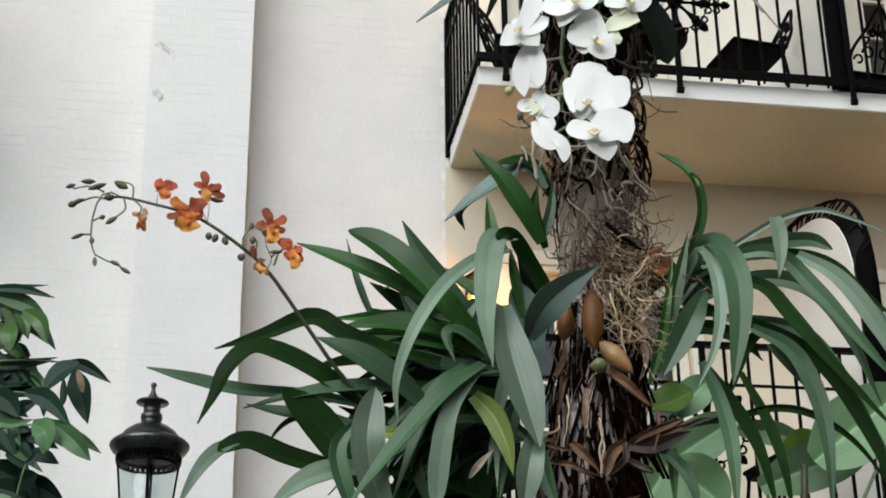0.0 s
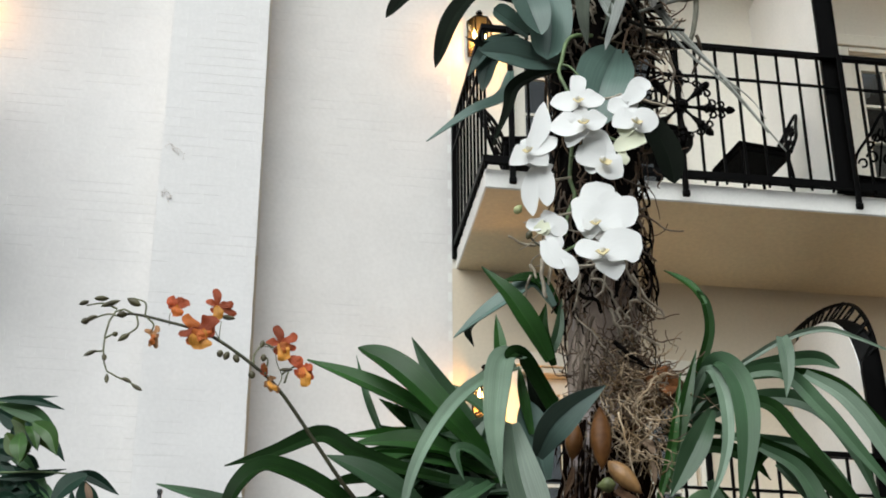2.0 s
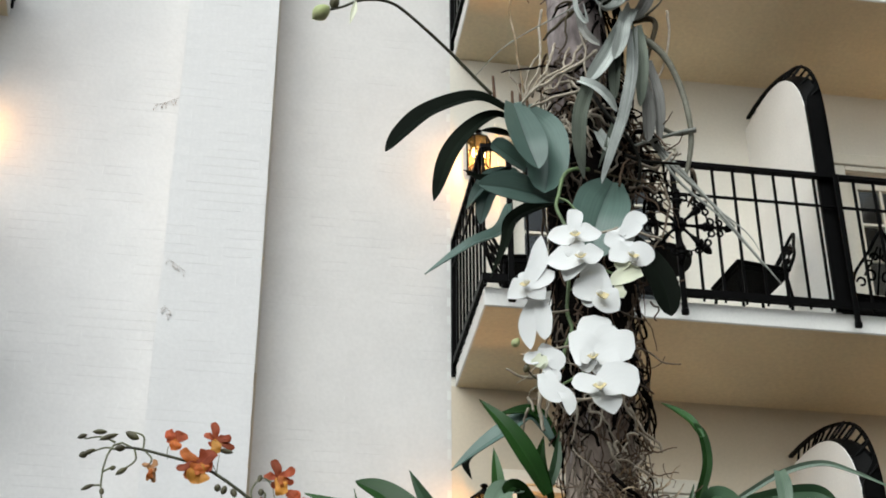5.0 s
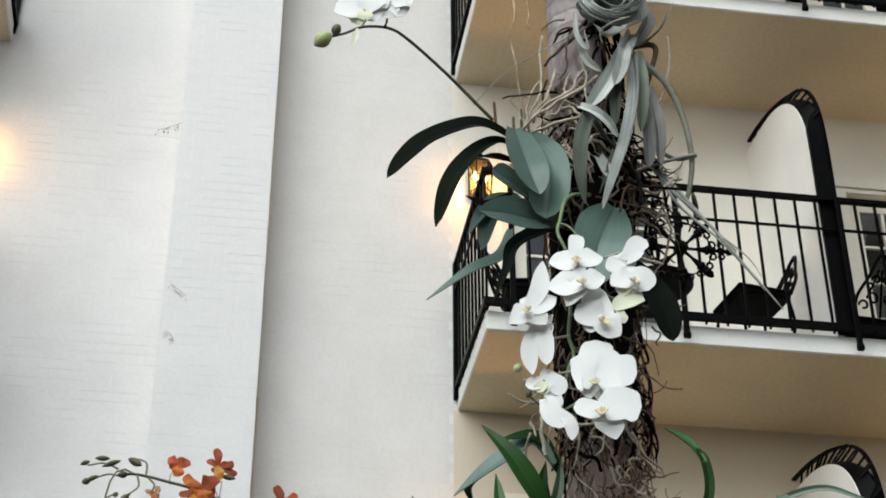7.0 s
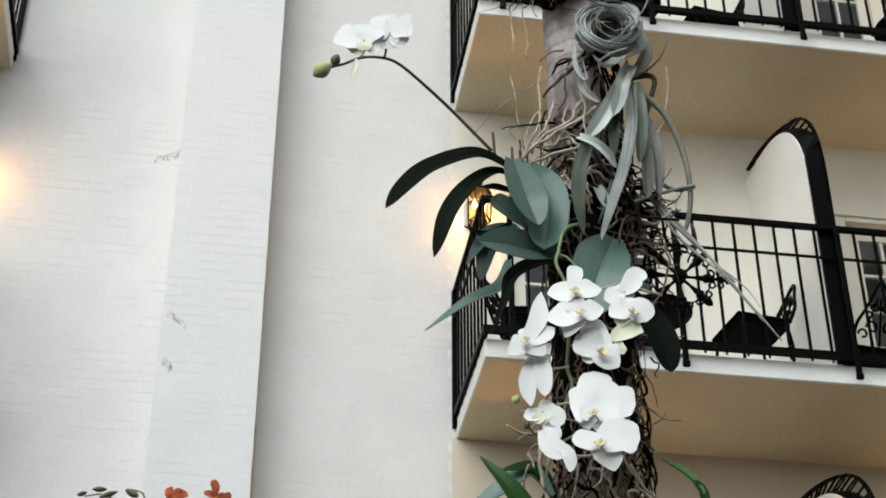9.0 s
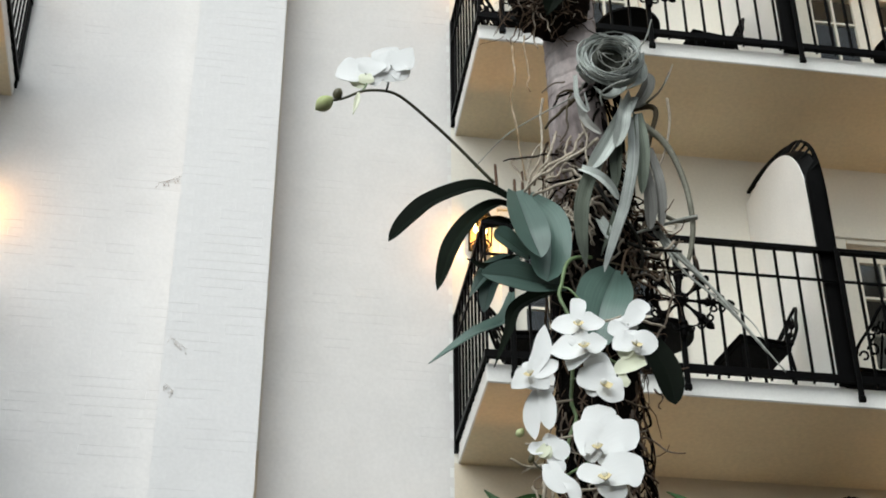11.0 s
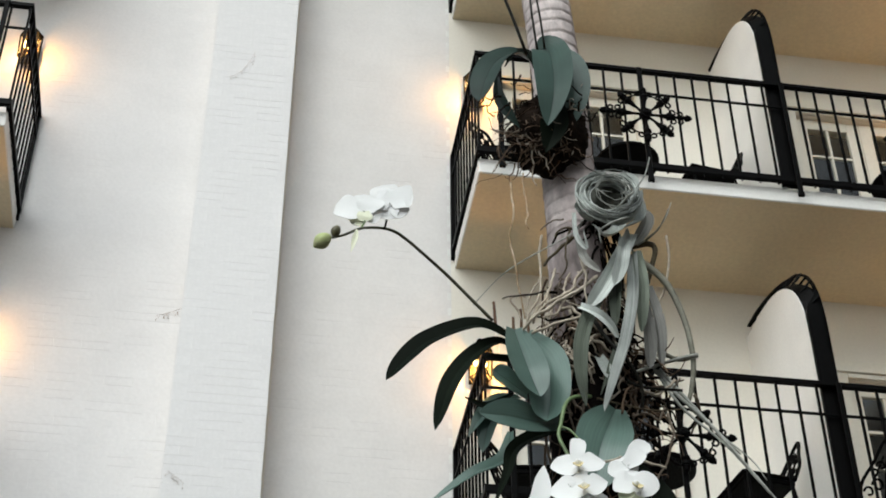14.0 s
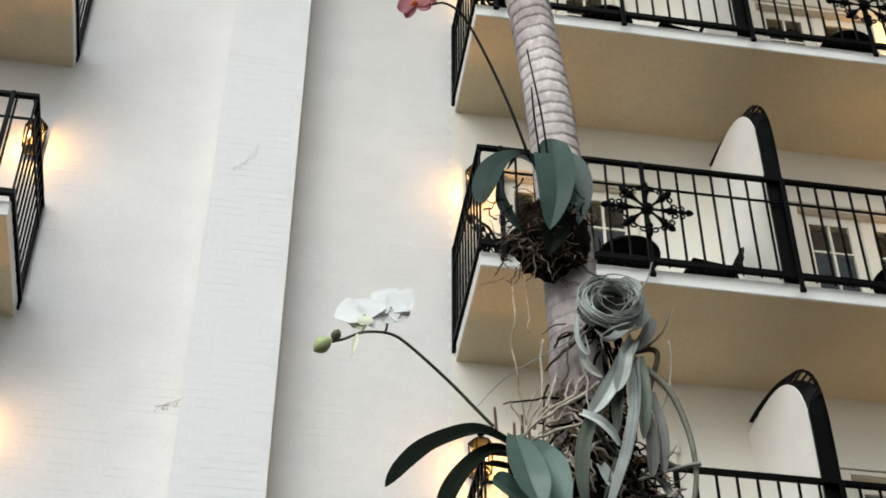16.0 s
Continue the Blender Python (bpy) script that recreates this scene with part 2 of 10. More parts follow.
# ---- balconies ----
def slab(x0, x1, z):
    bm = bmesh.new()
    soft_box(bm, x0, x1, -DEEP, 0.02, z, z + SLAB, 0.006)
    floor_ob = solid("balcony_slab", bm, TRIM, at(0, 0, 0), "white concrete balcony slab with a painted soffit", "balcony", "structure")
    bm = bmesh.new()
    box(bm, x0 + 0.012, x1 - 0.012, -DEEP + 0.012, 0.01, z - 0.004, z + 0.005)
    part("soffit", bm, SOFFIT, floor_ob, "cream soffit tinted with lantern warmth")
    # unseen deck, added so the slab tops bounce less light upward
    bm = bmesh.new()
    box(bm, x0 + 0.012, x1 - 0.012, -DEEP + 0.012, -0.003, z + SLAB - 0.004, z + SLAB + 0.0015)
    part("deck", bm, DECK, floor_ob, "unseen grey deck added to cut bounce light")
    return floor_ob


def one_bar(name, parent, x0, x1, y0, y1, z0, z1, label=""):
    bm = bmesh.new()
    box(bm, x0, x1, y0, y1, z0, z1)
    return part(name, bm, IRON, parent, label)


RAIL_Y = -(DEEP + 0.06)
TOP, MID, BOT = 1.205, 0.955, 0.172
STEP = 0.1455


SPOKES = {}


def spoke_mesh(long):
    """A turned bar that flares to a knob, with a pair of scrolls and a finial; the long one has a second pair."""
    bm = bmesh.new()
    p = lambda r, o=0.0: (o, 0, r)
    rod(bm, p(0.03), p(0.10), 0.012, 0.010, 8)
    rod(bm, p(0.10), p(0.172), 0.011, 0.023, 8)
    rod(bm, p(0.172), p(0.188), 0.031, 0.034, 8)
    rod(bm, p(0.188), p(0.206), 0.034, 0.022, 8)
    rod(bm, p(0.206), p(0.234), 0.024, 0.030, 8)
    tip = 0.235
    for base, size in ((0.215, 0.034), (0.275, 0.030))[:2 if long else 1]:
        for side in (-1, 1):
            pts = []
            for j in range(13):
                u = j / 12
                ang = -0.6 + 6.6 * u
                rr = size * (1 - 0.62 * u)
                pts.append(p(base + rr * math.sin(ang), side * (0.016 + size * 0.95 - rr * math.cos(ang))))
            tube(bm, pts, 0.0080, 5)
    if long:
        rod(bm, p(0.222), p(0.29), 0.013, 0.012, 6)
        rod(bm, p(0.29), p(0.315), 0.020, 0.015, 6)
        tip = 0.315
    rod(bm, p(tip), p(tip + 0.012), 0.015, 0.029, 8)
    rod(bm, p(tip + 0.012), p(tip + 0.045), 0.030, 0.021, 8)
    rod(bm, p(tip + 0.045), p(tip + 0.06), 0.018, 0.005, 8)
    return mesh_of(bm, "spoke", CAST)


def medallion(parent, x, y, z):
    """The wheel of eight spokes with scrolled ends on a post."""
    bm = bmesh.new()
    rod(bm, (0, -0.03, 0), (0, 0.03, 0), 0.046, 0.046, 12)
    rod(bm, (0, -0.045, 0), (0, -0.03, 0), 0.02, 0.034, 12)
    hub = part("wheel_ornament", bm, CAST, parent, "black cast iron wheel with eight scrolled spokes")
    hub.location = (x, y, z)
    bm = bmesh.new()
    ring = []
    for i in range(65):
        a = 2 * math.pi * i / 64
        r = 0.222 - 0.012 * abs(math.sin(4 * a))
        ring.append((math.sin(a) * r, 0, math.cos(a) * r))
    tube(bm, ring, 0.0055, 5)
    part("rim", bm, CAST, hub, "thin scalloped iron rim")
    for i in range(8):
        long = i in (2, 6)
        if long not in SPOKES:
            SPOKES[long] = spoke_mesh(long)
        o = new("spoke", SPOKES[long])
        o.parent = hub
        o.rotation_euler = (0, 2 * math.pi * i / 8, 0)


def railing(x0, x1, k, posts, wheels, left_end, right_end):
    """Front rail, side rails back to the wall, posts and each baluster."""
    z = k * STOREY
    r = thing("balcony_railing", at(0, 0, z), "black wrought iron railing round a balcony", "railing", "balcony railings")
    for nm, zz, h, d in (("top_rail", TOP, 0.032, 0.045), ("middle_rail", MID, 0.016, 0.016), ("bottom_rail", BOT, 0.05, 0.04)):
        one_bar(nm, r, x0, x1, RAIL_Y - d / 2, RAIL_Y + d / 2, zz - h / 2, zz + h / 2)
        for end, on, sx in ((x0, left_end, 1), (x1, right_end, -1)):
            if on:
                e0, e1 = sorted((end, end + sx * d))
                one_bar(nm, r, e0, e1, RAIL_Y + d / 2 + 0.002, 0.012, zz - h / 2, zz + h / 2)
    bm = bmesh.new()
    box(bm, -0.0085, 0.0085, -0.0085, 0.0085, BOT + 0.027, TOP - 0.018)
    box(bm, -0.007, 0.007, -0.007, 0.007, BOT - 0.052, BOT - 0.027)
    bar = mesh_of(bm, "baluster", IRON)
    n = int((x1 - x0) / STEP)
    for i in range(n + 1):
        x = x0 + 0.02 + i * (x1 - x0 - 0.04) / n
        if min(abs(x - q) for q in posts) > 0.03:
            o = new("baluster", bar)
            o.parent, o.location = r, (x, RAIL_Y, 0)
    for end, on, sx in ((x0, left_end, 1), (x1, right_end, -1)):
        if on:
            for i in range(1, 9):
                o = new("baluster", bar)
                o.parent, o.location = r, (end + sx * 0.02, RAIL_Y + i * 0.136, 0)
            e0, e1 = end + sx * 0.0 - 0.006, end + 0.032 * sx
            e0, e1 = min(e0, e1), max(e0, e1)
            one_bar("wall_post", r, e0, e1, -0.045, 0.011, 0.075, TOP + 0.002)
    for x in posts:
        bm = bmesh.new()
        soft_box(bm, x - 0.019, x + 0.019, RAIL_Y - 0.045, RAIL_Y - 0.021, -0.012, TOP + 0.005, 0.004)
        soft_box(bm, x - 0.024, x + 0.024, RAIL_Y - 0.05, RAIL_Y - 0.02, -0.014, 0.03, 0.005)
        part("post", bm, IRON, r)
    for x in wheels:
        medallion(r, x, RAIL_Y - 0.07, 0.655)
    return r


for k in FLOORS + (3,):
    slab(-0.0, 7.2, k * STOREY)
    slab(-9.0, -3.49, k * STOREY)
for k in FLOORS:
    railing(-0.025, 7.2, k, (0.165, 1.312, 2.494, 3.63, 4.78, 5.93), (1.312, 3.63), True, False)
    railing(-9.0, -3.465, k, (-3.66, -4.82, -5.98, -7.14), (), False, True)


# ---- partitions between the balconies ----
def partition(x, k):
    """A thin wall with a rounded top; an iron band as wide as the column runs over it, pierced at the top and solid in front."""
    z = k * STOREY
    w = thing("balcony_partition", at(x, 0, z - (0.05 if k < 0 else 0.0)), "white curved partition wall edged with black iron fretwork", "partition", "balcony partitions")
    def arc(a, b, base, power, n):
        out = []
        for i in range(n + 1):
            t = math.pi / 2 * i / n
            out.append((-a * math.sin(t) ** (2 / power), base + b * max(math.cos(t), 0.0) ** (2 / power)))
        return out
    inner = arc(1.185, 0.99, 1.50, 2.9, 60)
    inner[0] = (0.01, inner[0][1])
    bm = bmesh.new()
    loop = inner + [(-1.185, SLAB + 0.003), (0.01, SLAB + 0.003)]
    f = bm.faces.new([bm.verts.new((0, y, zz)) for y, zz in loop])
    g = bmesh.ops.extrude_face_region(bm, geom=[f])
    bmesh.ops.translate(bm, verts=[q for q in g["geom"] if isinstance(q, bmesh.types.BMVert)], vec=(0.045, 0, 0))
    part("panel", bm, TRIM, w)
    # one black band: a thin rim over the fretwork that widens into the front column
    outer = arc(1.215, 1.12, 1.50, 3.2, 40)
    outer[0] = (0.009, outer[0][1])
    bm = bmesh.new()
    rows = []
    line = outer + [(-1.21, SLAB + 0.003)]
    for i, (y, zz) in enumerate(line):
        u, v = min(max((i - 30) / 6, 0), 1), min(i / 12, 1)
        u = u * u * (3 - 2 * u)
        lo, hi, deep = (0.020 + 0.095 * v) * (1 - u), 0.050 + 0.09 * v, 0.018 + 0.014 * u
        p, q = line[max(i - 1, 0)], line[min(i + 1, len(line) - 1)]
        t = Vector((q[0] - p[0], q[1] - p[1])).normalized()
        yi, zi = min(y - t.y * deep, 0.009), zz + t.x * deep
        rows.append([bm.verts.new(v) for v in ((lo, y, zz), (hi, y, zz), (hi, yi, zi), (lo, yi, zi))])
    for a, b in zip(rows, rows[1:]):
        for i in range(4):
            j = (i + 1) % 4
            bm.faces.new((a[i], a[j], b[j], b[i]))
    bm.faces.new(rows[0]), bm.faces.new(rows[-1][::-1])
    band = part("iron_band", bm, IRON, w, "curved black iron rim and riveted column")
    for zz in (1.95, 1.72, 1.49, 1.26):
        bm = bmesh.new()
        rod(bm, (0.10, -1.160, zz), (0.10, -1.185, zz), 0.010, 0.014, 8)
        part("rivet", bm, IRON, band)
    inner = arc(1.185, 0.99, 1.50, 2.9, 40)
    bm = bmesh.new()
    rows = []
    for i in range(8, 41):
        f = 0.14 + 0.86 * min(max((i - 14) / 18, 0), 1) ** 1.5
        (ya, za), (yb, zb) = inner[i], outer[i]
        yb, zb, xb = ya + (yb - ya) * f, za + (zb - za) * f, 0.03 + 0.09 * min(i / 12, 1) * f
        rows.append([bm.verts.new(v) for v in ((0.0, ya + 0.004, za - 0.004), (0.05, ya + 0.004, za - 0.004), (xb + 0.02, yb, zb), (xb - 0.01, yb, zb))])
    for a, b in zip(rows, rows[1:]):
        for i in range(4):
            bm.faces.new((a[i], a[(i + 1) % 4], b[(i + 1) % 4], b[i]))
    bm.faces.new(rows[0][::-1]), bm.faces.new(rows[-1])
    part("edge_strip", bm, IRON, w)
    run, turn = 0.06, 0
    for i in range(1, 34):
        ia, ib = inner[i], outer[i]
        run += math.hypot(ib[0] - outer[i - 1][0], ib[1] - outer[i - 1][1])
        if run < 0.098:
            continue
        run, turn = 0.0, turn + 1
        bm = bmesh.new()
        if turn % 2:
            rod(bm, (0.03, ia[0], ia[1]), (0.035 + 0.09 * min(i / 12, 1), ib[0], ib[1]), 0.009, 0.009, 6)
            part("fret_bar", bm, IRON, w)
        else:
            c = Vector((0.03 + 0.047 * min(i / 12, 1), (ia[0] + ib[0]) / 2, (ia[1] + ib[1]) / 2))
            d = Vector((0.095 * min(i / 12, 1), ib[0] - ia[0], ib[1] - ia[1]))
            half = d.length / 2
            d.normalize()
            e = Vector((0, -d.z, d.y)).normalized()
            tube(bm, [c + d * math.cos(q * math.pi / 8) * half + e * math.sin(q * math.pi / 8) * 0.036 for q in range(17)], 0.0085, 6)
            part("fret_ring", bm, IRON, w)
    return w


for k in (-2,) + FLOORS:
    for x in (2.39, 4.99):
        partition(x, k)


# ---- doors ----
def french_doors(x, k):
    z = k * STOREY + SLAB
    d = thing("french_doors", at(x, 0, z), "closed cream french doors with small panes", "door", "balcony doors")
    top = DOOR_TOP - SLAB
    bm = bmesh.new()
    for sx in (-1, 1):
        a, b = sorted((sx * (DOOR_HALF + 0.003), sx * (DOOR_HALF + 0.09)))
        soft_box(bm, a, b, -0.03, -0.002, 0.0, top + 0.045)
    soft_box(bm, -DOOR_HALF, DOOR_HALF, -0.03, -0.002, top + 0.003, top + 0.045)
    part("casing", bm, CREAM_TRIM, d)
    bm = bmesh.new()
    soft_box(bm, -DOOR_HALF - 0.11, DOOR_HALF + 0.11, -0.05, -0.002, top + 0.048, top + 0.15)
    part("header_trim", bm, CREAM_TRIM, d, "moulded cream header")
    for sx in (-1, 1):
        lo, hi = sorted((sx * 0.004, sx * (DOOR_HALF - 0.004)))
        bm = bmesh.new()
        soft_box(bm, lo, lo + 0.115, 0.05, 0.09, 0.004, top - 0.003)
        soft_box(bm, hi - 0.115, hi, 0.05, 0.09, 0.004, top - 0.003)
        soft_box(bm, lo + 0.115, hi - 0.115, 0.05, 0.09, 0.004, 0.25)
        soft_box(bm, lo + 0.115, hi - 0.115, 0.05, 0.09, top - 0.12, top - 0.003)
        leaf = part("door_leaf", bm, CREAM_TRIM, d)
        bm = bmesh.new()
        mid = (lo + hi) / 2
        box(bm, mid - 0.011, mid + 0.011, 0.055, 0.085, 0.25, top - 0.12)
        for r in range(1, 5):
            zz = 0.25 + r * (top - 0.37) / 5
            box(bm, lo + 0.115, mid - 0.0115, 0.055, 0.085, zz - 0.011, zz + 0.011)
            box(bm, mid + 0.0115, hi - 0.115, 0.055, 0.085, zz - 0.011, zz + 0.011)
        part("glazing_bars", bm, CREAM_TRIM, leaf)
        bm = bmesh.new()
        box(bm, lo + 0.116, hi - 0.116, 0.068, 0.072, 0.251, top - 0.121)
        p = part("pane", bm, PANE, leaf)
        p.visible_shadow = False
    return d


for k in FLOORS:
    for x in DOORS:
        french_doors(x, k)


# ---- wall lanterns ----
def wall_lantern(x, z):
    where = at(x, -0.006, z)
    s = thing("wall_lantern", where, "lit black wall lantern with warm glass", "lamp", "wall lanterns")
    bm = bmesh.new()
    soft_box(bm, -0.035, 0.035, -0.02, 0.0, -0.02, 0.22)
    tube(bm, curve_pts((0, -0.02, 0.16), (0, -0.06, 0.24), (0, -0.125, 0.27), (0, -0.135, 0.22)), 0.008)
    part("bracket", bm, IRON, s)
    # plate added behind the lamp to hold its glow off the wall
    bm = bmesh.new()
    soft_box(bm, -0.078, 0.078, -0.036, -0.030, -0.113, 0.134, 0.002)
    part("glow_shield", bm, IRON, s)
    bm = bmesh.new()
    lathe(bm, [(0.02, 0.245), (0.03, 0.23), (0.012, 0.215), (0.03, 0.20), (0.062, 0.172), (0.098, 0.147), (0.098, 0.139), (0.0, 0.137)], (0, -0.135, 0), 6)
    part("cap", bm, IRON, s)
    bm = bmesh.new()
    for i in range(6):
        a = math.pi / 3 * i
        rod(bm, (math.cos(a) * 0.082, -0.135 + math.sin(a) * 0.082, -0.115), (math.cos(a) * 0.094, -0.135 + math.sin(a) * 0.094, 0.135), 0.0065, 0.0065, 4)
    lathe(bm, [(0.0, -0.155), (0.010, -0.145), (0.014, -0.13), (0.010, -0.117), (0.0, -0.115)], (0, -0.135, 0), 6)
    part("cage", bm, IRON, s)
    bm = bmesh.new()
    for i in range(6):
        a, b = math.pi / 3 * i, math.pi / 3 * (i + 1)
        rod(bm, (math.cos(a) * 0.082, -0.135 + math.sin(a) * 0.082, -0.115), (math.cos(b) * 0.082, -0.135 + math.sin(b) * 0.082, -0.115), 0.0065, 0.0065, 4)
    for i in range(3):
        a = math.pi / 3 * i
        rod(bm, (math.cos(a) * 0.082, -0.135 + math.sin(a) * 0.082, -0.116), (-math.cos(a) * 0.082, -0.135 - math.sin(a) * 0.082, -0.116), 0.003, 0.003, 4)
    part("bottom_ring", bm, IRON, s)
    for i in range(6):
        a, b = math.pi / 3 * i, math.pi / 3 * (i + 1)
        bm = bmesh.new()
        p = [(math.cos(q) * r, -0.135 + math.sin(q) * r, z) for q, r, z in ((a, 0.079, -0.113), (b, 0.079, -0.113), (b, 0.090, 0.133), (a, 0.090, 0.133))]
        box_in = [bm.verts.new(v) for v in p] + [bm.verts.new((v[0] * 0.97, -0.135 + (v[1] + 0.18) * 0.97, v[2])) for v in p]
        for f in ((0, 1, 2, 3), (7, 6, 5, 4), (0, 4, 5, 1), (1, 5, 6, 2), (2, 6, 7, 3), (3, 7, 4, 0)):
            bm.faces.new([box_in[j] for j in f])
        pane = part("glass_pane", bm, AMBER, s, "seeded amber glass")
        pane.visible_shadow = False
    for dx in (-0.036, 0.036):
        bm = bmesh.new()
        lathe(bm, [(0.003, 0.0), (0.017, 0.022), (0.015, 0.05), (0.003, 0.09)], (dx, -0.135, -0.01), 10)
        part("bulb", bm, BULB, s, "glowing warm bulb", True)
    li = new("lantern_light", bpy.data.lights.new("lantern_light", "POINT"))
    li.data.energy, li.data.color, li.data.shadow_soft_size = 12.5, (1.0, 0.45, 0.11), 0.022
    li.matrix_world = where @ Matrix.Translation((0, -0.135, -0.05))


for k in (-1, 0, 1, 2):
    wall_lantern(0.17, 1.90 + k * STOREY)
for k in (-1, 0, 1, 2):
    wall_lantern(4.68, 1.93 + k * STOREY)
for k in (0, 1, 2):
    wall_lantern(-3.66, 1.86 + k * STOREY)

# ---- plant materials ----
def leaf_surface(name, base, pale, rough=0.4, spec=0.5, through_light=0.15, rib=0.25, streak=0.1, each=0.3):
    """A leaf with veins along its length, blotches, a paler rib and soft gloss."""
    m = bpy.data.materials.new(name)
    m.use_nodes = True
    n, l = m.node_tree.nodes, m.node_tree.links
    b = n["Principled BSDF"]
    uv = n.new("ShaderNodeUVMap")
    uv.uv_map = "along"
    mp = n.new("ShaderNodeMapping")
    mp.inputs["Scale"].default_value = (20, 0.8, 1)
    l.new(uv.outputs[0], mp.inputs["Vector"])
    vein, blot = n.new("ShaderNodeTexNoise"), n.new("ShaderNodeTexNoise")
    vein.inputs["Scale"].default_value, vein.inputs["Detail"].default_value = 1.6, 5
    l.new(mp.outputs[0], vein.inputs["Vector"])
    tc = n.new("ShaderNodeTexCoord")
    l.new(tc.outputs["Object"], blot.inputs["Vector"])
    blot.inputs["Scale"].default_value, blot.inputs["Detail"].default_value = 22, 5
    mix = n.new("ShaderNodeMix")
    mix.data_type = "RGBA"
    mix.inputs["A"].default_value, mix.inputs["B"].default_value = (*base, 1), (*pale, 1)
    l.new(blot.outputs["Fac"], mix.inputs["Factor"])
    sep = n.new("ShaderNodeSeparateXYZ")
    l.new(uv.outputs[0], sep.inputs[0])
    off = n.new("ShaderNodeMath")
    off.operation = "SUBTRACT"
    off.inputs[1].default_value = 0.5
    l.new(sep.outputs["X"], off.inputs[0])
    ab = n.new("ShaderNodeMath")
    ab.operation = "ABSOLUTE"
    l.new(off.outputs[0], ab.inputs[0])
    ribr = n.new("ShaderNodeMapRange")
    ribr.inputs["From Min"].default_value, ribr.inputs["From Max"].default_value = 0.0, 0.07
    ribr.inputs["To Min"].default_value, ribr.inputs["To Max"].default_value = 1 + rib, 1.0
    l.new(ab.outputs[0], ribr.inputs["Value"])
    st = n.new("ShaderNodeMapRange")
    st.inputs["From Min"].default_value, st.inputs["From Max"].default_value = 0.3, 0.7
    st.inputs["To Min"].default_value, st.inputs["To Max"].default_value = 1 - streak, 1 + streak
    l.new(vein.outputs["Fac"], st.inputs["Value"])
    info = n.new("ShaderNodeObjectInfo")
    rnd = n.new("ShaderNodeMapRange")
    rnd.inputs["To Min"].default_value, rnd.inputs["To Max"].default_value = 1 - each, 1 + each
    l.new(info.outputs["Random"], rnd.inputs["Value"])
    k1, k2 = n.new("ShaderNodeMath"), n.new("ShaderNodeMath")
    k1.operation = k2.operation = "MULTIPLY"
    l.new(ribr.outputs[0], k1.inputs[0]), l.new(st.outputs[0], k1.inputs[1])
    l.new(k1.outputs[0], k2.inputs[0]), l.new(rnd.outputs[0], k2.inputs[1])
    broad, soft = n.new("ShaderNodeTexNoise"), n.new("ShaderNodeMapRange")  # slow change of tone along the leaf
    broad.inputs["Scale"].default_value, broad.inputs["Detail"].default_value = 8, 2
    l.new(tc.outputs["Object"], broad.inputs["Vector"])
    soft.inputs["From Min"].default_value, soft.inputs["From Max"].default_value = 0.3, 0.7
    soft.inputs["To Min"].default_value, soft.inputs["To Max"].default_value = 1 - 1.2 * streak, 1 + 1.4 * streak
    l.new(broad.outputs["Fac"], soft.inputs["Value"])
    k3 = n.new("ShaderNodeMath")
    k3.operation = "MULTIPLY"
    l.new(k2.outputs[0], k3.inputs[0]), l.new(soft.outputs[0], k3.inputs[1])
    sc = n.new("ShaderNodeVectorMath")
    sc.operation = "SCALE"
    l.new(mix.outputs["Result"], sc.inputs[0]), l.new(k3.outputs[0], sc.inputs["Scale"])
    l.new(sc.outputs[0], b.inputs["Base Color"])
    b.inputs["Roughness"].default_value, b.inputs["Specular IOR Level"].default_value = rough, spec
    bp = n.new("ShaderNodeBump")
    bp.inputs["Strength"].default_value, bp.inputs["Distance"].default_value = 0.15, 0.002
    l.new(vein.outputs["Fac"], bp.inputs["Height"])
    l.new(bp.outputs[0], b.inputs["Normal"])
    if through_light:
        tr, ms = n.new("ShaderNodeBsdfTranslucent"), n.new("ShaderNodeMixShader")
        l.new(sc.outputs[0], tr.inputs["Color"])
        ms.inputs["Fac"].default_value = through_light
        l.new(b.outputs[0], ms.inputs[1]), l.new(tr.outputs[0], ms.inputs[2])
        l.new(ms.outputs[0], n["Material Output"].inputs["Surface"])
    return m


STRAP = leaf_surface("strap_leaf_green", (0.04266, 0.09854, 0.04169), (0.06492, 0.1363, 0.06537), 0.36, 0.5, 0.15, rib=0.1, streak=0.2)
# deep green leaf, with the shade inside the clump put into the colour
STRAP_DARK = leaf_surface("strap_leaf_deep_shaded", (0.0085, 0.029, 0.0055), (0.016, 0.046, 0.0095), 0.45, 0.08, 0.08, rib=0.1, streak=0.25)
# pale green leaf, its grey-blue sky sheen mixed into the colour
STRAP_PALE = leaf_surface("strap_leaf_pale_sheen", (0.135, 0.205, 0.142), (0.190, 0.268, 0.190), 0.36, 0.5, 0.15, rib=0.1, streak=0.2)
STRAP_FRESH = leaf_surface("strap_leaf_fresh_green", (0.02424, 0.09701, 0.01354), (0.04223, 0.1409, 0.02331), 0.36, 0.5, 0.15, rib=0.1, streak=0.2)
STRAP_YELLOW = leaf_surface("strap_leaf_yellowing", (0.120, 0.195, 0.045), (0.225, 0.285, 0.075), 0.4, 0.3, rib=0.9)
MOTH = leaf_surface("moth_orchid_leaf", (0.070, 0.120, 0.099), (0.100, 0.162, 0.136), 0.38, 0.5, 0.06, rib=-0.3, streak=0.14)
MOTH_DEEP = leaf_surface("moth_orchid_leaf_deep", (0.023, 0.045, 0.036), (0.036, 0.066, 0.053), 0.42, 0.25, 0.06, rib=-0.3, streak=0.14)
